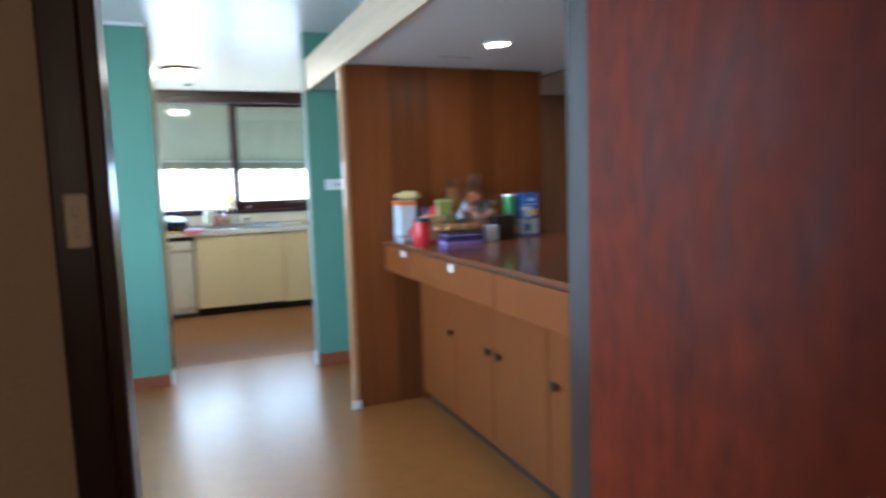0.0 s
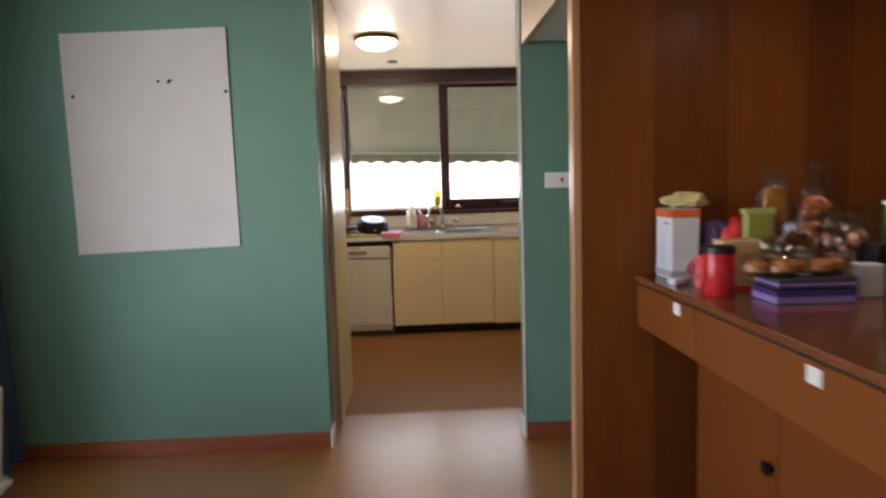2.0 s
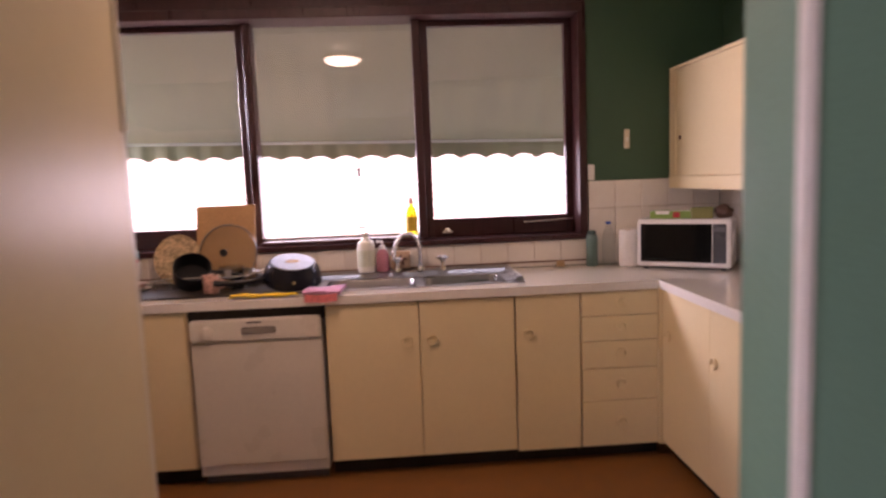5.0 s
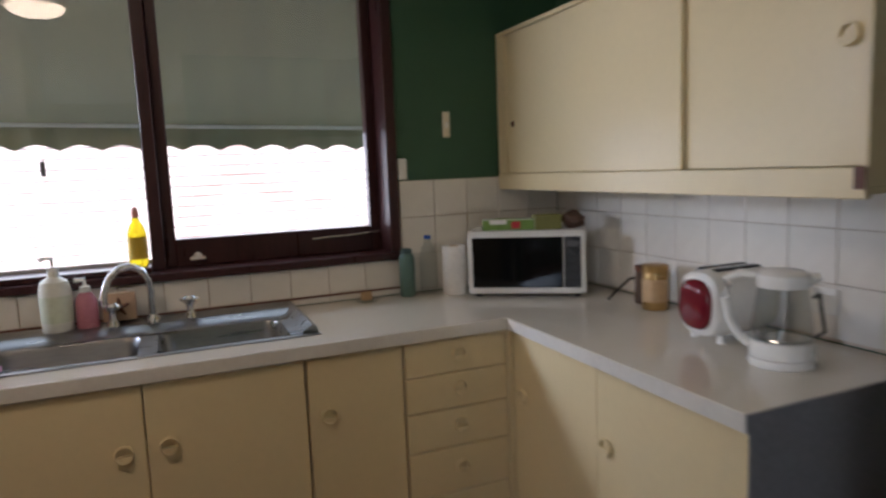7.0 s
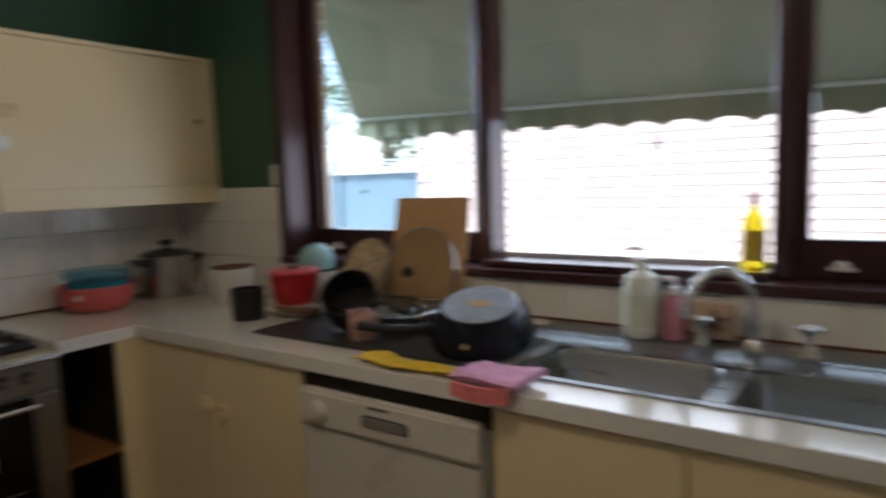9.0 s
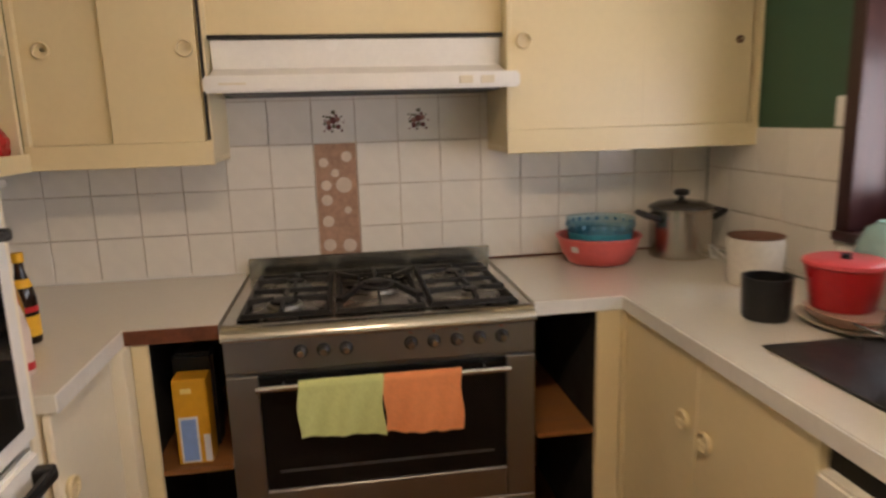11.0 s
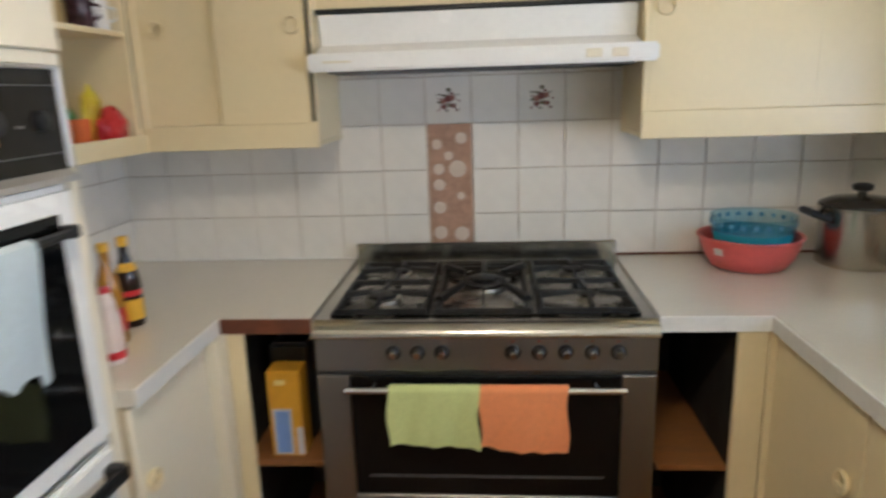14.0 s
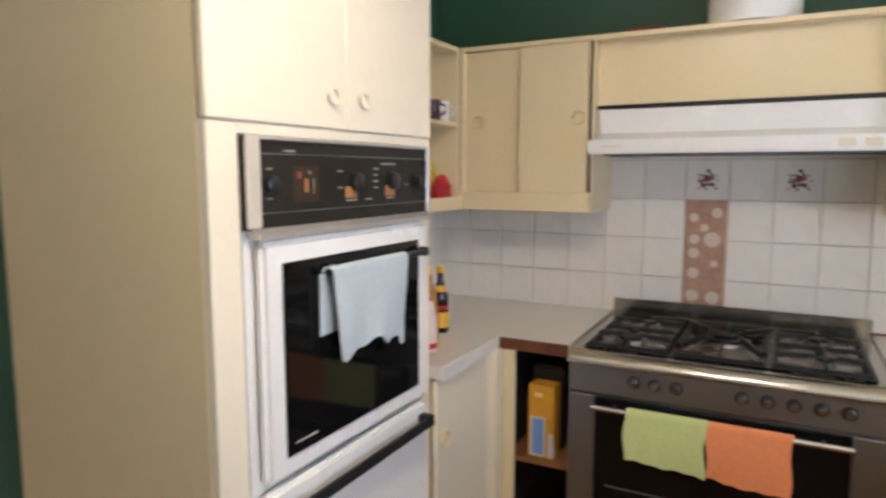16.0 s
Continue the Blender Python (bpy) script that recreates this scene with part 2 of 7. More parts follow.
def lathe(profile, seg=24, m=None, into=None, close=True):
    """Profile: (radius, height) from bottom to top."""
    bm = into if into is not None else bmesh.new()
    rings = []
    for r, z in profile:
        ring = []
        for i in range(seg):
            a = 2 * math.pi * i / seg
            v = Vector((r * math.cos(a), r * math.sin(a), z))
            ring.append(bm.verts.new(m @ v if m is not None else v))
        rings.append(ring)
    for a, b in zip(rings, rings[1:]):
        for i in range(seg):
            bm.faces.new((a[i], a[(i + 1) % seg], b[(i + 1) % seg], b[i]))
    if close:
        bm.faces.new(rings[0][::-1])
        bm.faces.new(rings[-1])
    return bm


def tube(points, r, seg=8, into=None, m=None):
    bm = into if into is not None else bmesh.new()
    pts = [Vector(p) for p in points]
    rings = []
    for i, p in enumerate(pts):
        d = (pts[min(i + 1, len(pts) - 1)] - pts[max(i - 1, 0)]).normalized()
        side = d.cross(Vector((0, 0, 1)))
        if side.length < 0.05:
            side = d.cross(Vector((0, 1, 0)))
        side.normalize()
        up = side.cross(d)
        rr = r[i] if isinstance(r, (list, tuple)) else r
        ring = []
        for k in range(seg):
            a = 2 * math.pi * k / seg
            v = p + rr * (math.cos(a) * side + math.sin(a) * up)
            ring.append(bm.verts.new(m @ v if m is not None else v))
        rings.append(ring)
    for a, b in zip(rings, rings[1:]):
        for k in range(seg):
            bm.faces.new((a[k], a[(k + 1) % seg], b[(k + 1) % seg], b[k]))
    bm.faces.new(rings[0][::-1])
    bm.faces.new(rings[-1])
    return bm


def sheet(fn, nu, nv, thick=0.003):
    """A thin sheet over u, v in 0..1, thickened along its normal."""
    bm = bmesh.new()
    g = [[bm.verts.new(fn(u / nu, v / nv)) for v in range(nv + 1)] for u in range(nu + 1)]
    for u in range(nu):
        for v in range(nv):
            bm.faces.new((g[u][v], g[u + 1][v], g[u + 1][v + 1], g[u][v + 1]))
    bmesh.ops.recalc_face_normals(bm, faces=bm.faces)
    bmesh.ops.solidify(bm, geom=list(bm.faces), thickness=thick)
    return bm


def prism(outline, axis, a, b, into=None):
    """Extrudes a closed outline along an axis from a to b. The outline runs in the other two axes, in x, y, z order."""
    bm = into if into is not None else bmesh.new()
    def at(p, s):
        q = list(p)
        q.insert("xyz".index(axis), s)
        return q
    lo = [bm.verts.new(at(p, a)) for p in outline]
    hi = [bm.verts.new(at(p, b)) for p in outline]
    n = len(outline)
    bm.faces.new(lo[::-1])
    bm.faces.new(hi)
    for i in range(n):
        bm.faces.new((lo[i], lo[(i + 1) % n], hi[(i + 1) % n], hi[i]))
    return bm


# ---- setting ----
CEIL = 2.47
solid("floor", box(-2.2, 4.1, -2.3, 4.945, -0.12, 0), FLOOR, "glossy brown cork floor of dining room and hall", "floor", kind="structure")
solid("floor_kitchen", box(-2.2, 4.1, 4.9455, 7.9, -0.12, 0), FLOOR_K, "dull red-brown cork kitchen floor", "floor", kind="structure")
solid("ceiling", box(-2.2, 4.1, -2.3, 4.54, CEIL, CEIL + 0.12), WHITE_CEIL, "white painted plaster ceiling with a slight sheen", "ceiling", kind="structure")
solid("ceiling_kitchen", box(-2.2, 4.1, 4.5402, 7.9, CEIL, CEIL + 0.12), mat("cream_ceiling_paint", (0.80, 0.74, 0.57), 0.3, var=0.015, scale=2, bump=0.01, fine=120, rvar=0.02), "cream painted kitchen ceiling with a slight sheen", "ceiling", kind="structure")
# wall between dining room and kitchen, open up to the ceiling
wall_mid_w = solid("wall_dining_kitchen_west", box(-2.15, -0.165, 4.49, 4.62, 0, CEIL), GREEN, "teal green painted wall beside the kitchen opening", "wall", kind="structure")
solid("wall_dining_kitchen_east", box(0.87, 2.05, 4.49, 4.61, 0, CEIL), GREEN, "teal green painted wall beside the passage", "wall", kind="structure")
solid("wall_passage_panelling", box(2.05, 4.1, 4.47, 4.61, 0, CEIL), WALNUT, "dark stained timber panelling at the end of the passage", "wall", kind="structure")
solid("wall_dining_west_a", box(-2.05, -1.90, 0.80, 1.05, 0, CEIL), GREEN, kind="structure", label="teal green painted side wall", category="wall")
solid("wall_dining_west_b", box(-2.05, -1.90, 3.05, 4.49, 0, CEIL), GREEN, kind="structure", label="teal green painted side wall behind the curtain", category="wall")
solid("wall_dining_west_sill", box(-2.05, -1.90, 1.05, 3.05, 0, 0.5), GREEN, kind="structure", label="teal green wall under the side window", category="wall")
solid("wall_dining_west_head", box(-2.05, -1.90, 1.05, 3.05, 2.2, CEIL), GREEN, kind="structure", label="teal green wall over the side window", category="wall")
solid("wall_hall_west", box(-2.15, -0.172, 0.69, 0.80, 0, CEIL), BEIGE_WALL, kind="structure", label="beige painted wall beside the hall doorway", category="wall")
solid("wall_hall_east", box(0.722, 4.1, 0.69, 0.80, 0, CEIL), BEIGE_WALL, kind="structure", label="beige painted wall beside the hall doorway", category="wall")
solid("wall_hall_head", box(-0.172, 0.722, 0.69, 0.80, 2.08, CEIL), BEIGE_WALL, kind="structure", label="beige painted wall over the doorway", category="wall")
solid("wall_hall_left", box(-1.3, -1.2, -2.3, 0.69, 0, CEIL), BEIGE_WALL, kind="structure", label="beige painted hall wall", category="wall")
solid("wall_hall_right", box(1.7, 1.8, -2.3, 0.69, 0, CEIL), BEIGE_WALL, kind="structure", label="beige painted hall wall", category="wall")
solid("wall_hall_back", box(-1.2, 1.7, -2.3, -2.2, 0, CEIL), BEIGE_WALL, kind="structure", label="beige painted hall wall", category="wall")
wall_far = solid("wall_east_panelling", box(4.0, 4.1, 0.80, 4.47, 0, CEIL), WALNUT, kind="structure", label="dark stained timber panelled wall", category="wall")
# kitchen
wall_s = solid("wall_kitchen_south", box(-2.15, -0.93, 4.62, 4.95, 0, CEIL), GREEN_K, kind="structure", label="dark green painted wall behind the corner cabinets", category="wall")
wall_w = solid("wall_kitchen_west", box(-2.15, -2.042, 4.95, 7.62, 0, CEIL), GREEN_K, kind="structure", label="dark green painted kitchen wall with tiled splashback", category="wall")
wall_e = solid("wall_kitchen_east", box(2.372, 2.48, 4.61, 7.62, 0, CEIL), GREEN_K, kind="structure", label="dark green painted kitchen wall with tiled splashback", category="wall")
WX0, WX1, WZ0, WZ1 = -1.31, 1.57, 1.065, 2.40
wall_n_l = solid("wall_kitchen_north_a", box(-2.15, WX0, 7.632, 7.85, 0, CEIL), GREEN_K, kind="structure", label="dark green wall beside the kitchen window", category="wall")
wall_n_r = solid("wall_kitchen_north_b", box(WX1, 2.48, 7.632, 7.85, 0, CEIL), GREEN_K, kind="structure", label="dark green wall beside the kitchen window", category="wall")
wall_n_s = solid("wall_kitchen_north_sill", box(WX0, WX1, 7.632, 7.85, 0, WZ0), GREEN_K, kind="structure", label="tiled wall under the kitchen window", category="wall")
solid("wall_kitchen_north_head", box(WX0, WX1, 7.632, 7.85, WZ1, CEIL), DARK, kind="structure", label="dark timber head over the kitchen window", category="wall")

# lowered ceiling over the sideboard
soffit = thing("soffit", (1.6, 2.6, 2.06), "white lowered ceiling with a timber fascia over the sideboard", "soffit", kind="structure")
part("soffit_slab", box(0.90, 3.995, 0.875, 4.465, 2.06, 2.25), WHITE_CEIL, soffit, "white painted underside")
part("fascia", box(0.875, 0.90, 0.875, 4.465, 2.045, 2.265), mat("pale_fascia_veneer", (0.46, 0.34, 0.22), 0.4, var=0.25, scale=4, stretch=(6, 0.4, 6)), soffit, "pale timber fascia board")
part("joint", box(2.34, 2.352, 0.875, 4.465, 2.052, 2.0595), JAMB, soffit, "dark joint strip")


def downlight(x, y, z):
    ob = thing("downlight", (x, y, z), "lit round recessed downlight with a white rim", "downlight", group="recessed downlights")
    part("rim", lathe([(0.055, 0.0), (0.075, 0.0), (0.078, -0.006), (0.056, -0.010), (0.05, -0.004)], 28), WHITE, ob, local=True, smooth=True)
    part("lens", lathe([(0.05, -0.003), (0.05, -0.006)], 28), DOWNLIT, ob, "glowing lens", local=True)
    return ob


downlight(1.53, 2.70, 2.06)

# skirting
def skirting(name, x0, x1, y0, y1, bm=None):
    solid(name, box(x0, x1, y0, y1, 0, 0.085, 0.004), SKIRT, "red-brown stained timber skirting board", "skirting", kind="structure")


skirting("baseboard", -1.90, -0.17, 4.475, 4.49)
skirting("baseboard", 0.872, 2.04, 4.475, 4.49)
for nm, x, y0, y1 in (("trim", -0.165, 4.47, 4.622), ("trim", 0.862, 4.47, 4.615)):
    solid(nm, box(x - 0.002, x + 0.010, y0, y1, 0, 0.09, 0.003), EDGE, "white painted skirting return at the opening", "trim", kind="structure")
solid("trim", box(-0.172, -0.157, 4.615, 4.629, 0.09, CEIL - 0.002), EDGE, "thin white corner bead", "trim", kind="structure")
solid("trim", box(0.862, 0.872, 4.484, 4.50, 0.09, CEIL - 0.002), EDGE, "thin white corner bead", "trim", kind="structure")
solid("cornice", box(-1.9, -0.165, 4.47, 4.49, 2.445, 2.469, 0.004), WHITE_CEIL, "thin white ceiling trim", "trim", kind="structure")

# hall doorway
frame_d = thing("door_frame", (0.27, 0.81, 0), "dark brown timber door frame with architraves", "door frame", kind="structure")
part("architrave", box(-0.224, -0.172, 0.668, 0.692, 0, 2.17, 0.004), JAMB, frame_d)
part("architrave", box(0.724, 0.80, 0.668, 0.692, 0, 2.17, 0.004), JAMB, frame_d)
part("architrave", box(-0.172, 0.724, 0.668, 0.692, 2.08, 2.17, 0.004), JAMB, frame_d)
part("jamb", box(-0.1725, -0.150, 0.672, 0.812, 0, 2.08, 0.003), JAMB, frame_d)
part("jamb", box(0.702, 0.7225, 0.694, 0.812, 0, 2.08, 0.003), JAMB, frame_d)
door = thing("open_door", (0.66, 0.70, 0), "glossy red-brown timber door standing wide open into the hall", "door")
part("leaf", box(0.667, 0.700, -0.13, 0.688, 0.008, 2.055, 0.003), DOORWOOD, door)
part("handle", tube([(0.66, -0.03, 1.0), (0.62, -0.03, 1.0), (0.61, -0.02, 1.0), (0.61, 0.08, 1.0)], 0.009), CHROME, door, smooth=True)
plate = thing("architrave_switch", (-0.2, 0.726, 1.27), "cream two-gang light switch on the dark architrave", "light switch")
part("plate", box(-0.208, -0.178, 0.6605, 0.6675, 1.285, 1.362, 0.004), PLATE, plate)
for zz in (1.31, 1.338):
    part("rocker", box(-0.198, -0.188, 0.656, 0.6615, zz - 0.008, zz + 0.008, 0.002), PLATE, plate)

# ---- outside ----
solid("ground", box(-400, 400, 7.85, 600, -0.6, -0.35), GROUND, "pale concrete yard", "ground", kind="structure")

# ---- kitchen window ----
win = thing("window_1", (0.05, 7.74, WZ0), "three-light dark timber kitchen window with two awning sashes", "window", kind="structure")
for nm, b in (("sill_rail", (WX0, WX1, 7.60, 7.83, WZ0, 1.095)), ("head_rail", (WX0, WX1, 7.61, 7.83, 2.345, WZ1)),
              ("jamb", (WX0, -1.255, 7.61, 7.83, 1.095, 2.345)), ("jamb", (1.525, WX1, 7.61, 7.83, 1.095, 2.345)),
              ("mullion", (-0.36, -0.312, 7.715, 7.83, 1.095, 2.345)), ("mullion", (0.592, 0.64, 7.715, 7.83, 1.095, 2.345)),
              ("inner_sill", (-0.311, 0.591, 7.64, 7.782, 1.0955, 1.118))):
    part(nm, box(*b, 0.004), DARK, win)


def sash(x0, x1, z0, z1, side, low):
    s = part("sash", box(x0, x0 + side, 7.755, 7.805, z0, z1, 0.004), DARK, win, "dark timber sash")
    part("stile", box(x1 - side, x1, 7.755, 7.805, z0, z1, 0.004), DARK, s)
    part("rail", box(x0 + side, x1 - side, 7.755, 7.805, z0, z0 + low, 0.004), DARK, s)
    part("rail", box(x0 + side, x1 - side, 7.755, 7.805, z1 - 0.03, z1, 0.004), DARK, s)
    p = part("pane", box(x0 + side - 0.004, x1 - side + 0.004, 7.778, 7.782, z0 + low - 0.004, z1 - 0.026), GLASS, s, "clear window glass")
    p.visible_shadow = False


sash(-1.255, -0.36, 1.095, 2.345, 0.046, 0.11)
sash(0.64, 1.525, 1.095, 2.345, 0.043, 0.11)
_p = part("pane", box(-0.312, 0.592, 7.796, 7.80, 1.095, 2.345), GLASS, win, "clear fixed window glass")
_p.visible_shadow = False
part("bead", box(-0.312, 0.592, 7.785, 7.795, 1.095, 1.132), mat("aluminium_bead", (0.6, 0.6, 0.6), 0.4, metal=0.6, var=0), win)
for x in (0.76, -1.10):
    latch = part("latch", box(x - 0.03, x + 0.03, 7.735, 7.757, 1.120, 1.132, 0.004), WHITE, win, "small white sash latch")
    part("latch_knob", lathe([(0.018, 0), (0.016, 0.012), (0.006, 0.02)], 14, pose(x, 7.745, 1.130)), WHITE, latch, smooth=True)
part("stay", tube([(1.22, 7.75, 1.165), (1.40, 7.74, 1.172), (1.52, 7.75, 1.178)], 0.006), CHROME, win, "chrome window stay", smooth=True)
for x in (-1.335, 1.595):
    part("catch", box(x - 0.02, x + 0.02, 7.6185, 7.631, 1.40, 1.49, 0.004), WHITE, win, "white plastic catch")

# ---- awning outside the window ----
AX0, AX1, AY0, AY1, AZ0, AZ1 = -1.75, 1.95, 7.88, 8.62, 2.36, 1.722


def bar_z(x):
    """The front bar hangs a little lower at one end."""
    return AZ1 - 0.022 * x


awn = thing("window_awning", (0.4, 7.9, 2.36), "grey-green canvas awning with a scalloped valance outside the window", "awning")
part("canopy", sheet(lambda u, v: Vector((AX0 + 0.39 * (1 - v) * (1 - u) + (AX1 - AX0) * u, AY0 + (AY1 - AY0) * v, AZ0 + (bar_z(AX0 + (AX1 - AX0) * u) - AZ0) * v - 0.02 * math.sin(math.pi * v))), 24, 8, 0.004), AWNING, awn, smooth=True)


def valance(u, v):
    x = AX0 + (AX1 - AX0) * u
    drop = 0.122 - 0.030 * abs(math.sin(math.pi * (x - 0.757) / 0.183))
    return Vector((x, AY1 + 0.006 * math.sin(x * 40), bar_z(x) - drop * v))


part("valance", sheet(valance, 200, 3, 0.003), AWNING, awn, "scalloped canvas valance")
part("front_bar", tube([(AX0, AY1 - 0.012, bar_z(AX0) + 0.004), (AX1, AY1 - 0.012, bar_z(AX1) + 0.004)], 0.012), mat("pale_awning_bar", (0.5, 0.5, 0.46), 0.5, var=0.05), awn)


# ---- cabinets ----
def knob(parent, at, facing, size=1.0, paint=None):
    """A round recessed cup knob; facing is the way it looks: 'y', 'x', '-x', '-y' ."""
    turn = {"y": (90, 0, 0), "-y": (90, 0, 0), "x": (0, 90, 0), "-x": (0, -90, 0)}[facing]
    if facing == "-y":
        m = pose(*at, 90, 0, 0)
    elif facing == "y":
        m = pose(*at, -90, 0, 0)
    else:
        m = pose(*at, *turn)
    m = m @ Matrix.Diagonal((size, size, size, 1))
    bm = lathe([(0.020, 0.0), (0.0255, 0.005), (0.027, 0.011), (0.0245, 0.016), (0.021, 0.015), (0.0195, 0.003), (0.006, 0.002)], 24, m)
    down = (m.to_3x3().inverted() @ Vector((0, 0, -1))).normalized()
    side = Vector((0, 0, 1)).cross(down)
    lip = [Vector((0, 0, z)) + 0.0215 * (math.cos(a) * side + math.sin(a) * down) for z in (0.007, 0.0135) for a in [math.pi * (0.06 + 0.88 * k / 10) for k in range(11)]]
    vs = [bm.verts.new(m @ v) for v in lip]
    bm.faces.new(vs[:11])
    bm.faces.new(vs[:10:-1])
    for k in range(11):
        bm.faces.new((vs[k], vs[(k + 1) % 11], vs[11 + (k + 1) % 11], vs[11 + k]))
    return part("knob", bm, paint or CREAM, parent, "round cream cup knob with a half-moon grip", smooth=True)


def base_unit(name, b, label):
    t = thing(name, (b[0], b[2], 0), label, "kitchen cabinet", group="base cabinets")
    return t


def front_y(parent, name, x0, x1, z0, z1, y, knob_at=None, material=None, thick=0.018):
    d = part(name, box(x0 + 0.002, x1 - 0.002, y, y + thick, z0 + 0.002, z1 - 0.002, 0.003), material or CREAM, parent)
    if knob_at:
        knob(d, (knob_at[0], y, knob_at[1]), "-y")
    return d


YF = 6.992
u = base_unit("base_cabinet", (-1.39, 0, YF), "cream painted base cabinet with two doors below the draining board")
part("body", box(-1.39, -0.545, 7.005, 7.60, 0.085, 0.868), CREAM_IN, u)
front_y(u, "door", -1.385, -0.968, 0.09, 0.862, YF, (-1.02, 0.68))
front_y(u, "door", -0.968, -0.55, 0.09, 0.862, YF, (-0.915, 0.668))
part("kickboard", box(-1.39, -0.545, 7.06, 7.075, 0.0, 0.085), RECESS_DARK, u, "dark recessed kickboard")
part("filler", box(-1.412, -1.386, 6.978, 7.006, 0.0, 0.866, 0.002), CREAM, u)
u = base_unit("base_cabinet", (0.1, 0, YF), "cream painted sink cabinet with two doors and cup knobs")
part("body", box(0.102, 1.018, 7.005, 7.60, 0.085, 0.70), CREAM_IN, u)
front_y(u, "door", 0.104, 0.552, 0.085, 0.862, YF, (0.492, 0.668))
front_y(u, "door", 0.552, 1.018, 0.085, 0.862, YF, (0.612, 0.672))
part("kickboard", box(0.1, 1.018, 7.06, 7.075, 0.0, 0.085), RECESS_DARK, u, "dark recessed kickboard")
u = base_unit("base_cabinet", (1.02, 0, YF), "narrow cream painted base cabinet with one door")
part("body", box(1.022, 1.343, 7.005, 7.60, 0.075, 0.868), CREAM_IN, u)
front_y(u, "door", 1.022, 1.343, 0.075, 0.862, YF, (1.085, 0.672))
part("kickboard", box(1.02, 1.343, 7.06, 7.075, 0.0, 0.075), RECESS_DARK, u, "dark recessed kickboard")
u = tagged(base_unit("drawer_unit", (1.345, 0, YF), "cream painted stack of five kitchen drawers"), category="drawers")
part("body", box(1.347, 1.752, 7.005, 7.60, 0.075, 0.868), CREAM_IN, u)
_zs = (0.862, 0.742, 0.615, 0.475, 0.31, 0.075)
for a, b in zip(_zs, _zs[1:]):
    front_y(u, "drawer", 1.348, 1.735, b, a, YF, (1.545, (a + b) / 2 + 0.008))
part("kickboard", box(1.345, 1.752, 7.06, 7.075, 0.0, 0.075), RECESS_DARK, u, "dark recessed kickboard")
part("filler", box(1.735, 1.766, 6.976, 7.004, 0.075, 0.866, 0.002), CREAM, u)
u = base_unit("base_cabinet", (1.75, 5.95, 0), "cream painted corner base cabinet with a dark grey end panel")
part("body", box(1.77, 2.365, 5.972, 6.985, 0.085, 0.868), CREAM_IN, u)
for y0, y1, ky in ((5.955, 6.485, 6.435), (6.485, 6.972, 6.90)):
    d = part("door", box(1.75, 1.768, y0 + 0.001, y1 - 0.001, 0.09, 0.862, 0.0015), CREAM, u)
    knob(d, (1.75, ky, 0.645), "-x")
part("end_panel", box(1.752, 2.365, 5.952, 5.97, 0.0, 0.868), ENDGREY, u, "dark grey end panel")
part("kickboard", box(1.82, 1.835, 5.97, 6.985, 0.0, 0.085), RECESS_DARK, u, "dark recessed kickboard")

# dishwasher
dw = thing("dishwasher", (-0.22, 6.98, 0), "cream-white freestanding dishwasher with a control knob", "dishwasher")
part("body", box(-0.53, 0.085, 7.0, 7.57, 0.05, 0.80), WHITE, dw)
DWM = mat("off_white_enamel", (0.66, 0.62, 0.54), 0.3, var=0.03, bump=0)
part("door", box(-0.528, 0.083, 6.972, 7.0, 0.11, 0.715, 0.006, 2), DWM, dw)
dwp = part("control_panel", box(-0.528, 0.083, 6.962, 7.0, 0.718, 0.822, 0.008, 2), DWM, dw)
part("handle_recess", box(-0.285, -0.125, 6.957, 6.966, 0.752, 0.785, 0.008, 2), mat("grey_recess", (0.25, 0.23, 0.20), 0.4, var=0), dwp, "grey recessed grip")
part("program_knob", lathe([(0.030, 0), (0.028, 0.014), (0.020, 0.018)], 22, pose(-0.445, 6.963, 0.765, 90, 0, 0)), DWM, dwp, smooth=True)
part("badge", box(-0.26, -0.19, 6.9605, 6.963, 0.803, 0.810), GREYPANEL, dwp)
part("plinth", box(-0.52, 0.075, 7.03, 7.05, 0.0, 0.11), GREYPANEL, dw, "dark plinth")
# near-black box set in the gap to draw its shade
part("gap_strip", box(-0.54, 0.098, 7.002, 7.06, 0.801, 0.868), RECESS_DARK, dw, "dark strip drawing the shade under the worktop")

# worktops
wt = thing("worktop", (0, 7.3, 0.87), "pale laminate worktop running under the window and round the corners", "worktop")
SX0, SX1, SY0, SY1 = 0.085, 1.035, 7.125, 7.56
T0, T1 = 0.870, 0.910
for b in ((-2.03, SX0, 6.984, 7.62), (SX1, 2.36, 6.984, 7.62), (SX0, SX1, 6.984, SY0), (SX0, SX1, SY1, 7.62), (1.737, 2.36, 5.95, 6.984), (-2.03, -1.392, 6.70, 6.984)):
    part("top", box(*b, T0, T1), WORKTOP, wt)
part("front_edge", box(-1.392, 1.737, 6.979, 6.9835, 0.868, 0.909), EDGE, wt, "paler laminate edging")
part("front_edge", box(1.7325, 1.737, 5.95, 6.979, 0.868, 0.909), EDGE, wt, "paler laminate edging")
part("front_edge", box(-1.392, -1.3875, 6.70, 6.979, 0.868, 0.909), EDGE, wt, "paler laminate edging")
part("end_edge", box(1.737, 2.36, 5.945, 5.9495, 0.868, 0.909), ENDGREY, wt, "dark end edging")
ws = thing("worktop", (-1.4, 5.2, 0.87), "pale laminate worktop beside the oven tower", "worktop")
for b in ((-2.03, -0.965, 4.955, 5.527), (-2.03, -1.392, 5.527, 5.785)):
    part("top", box(*b, T0, T1), WORKTOP, ws)
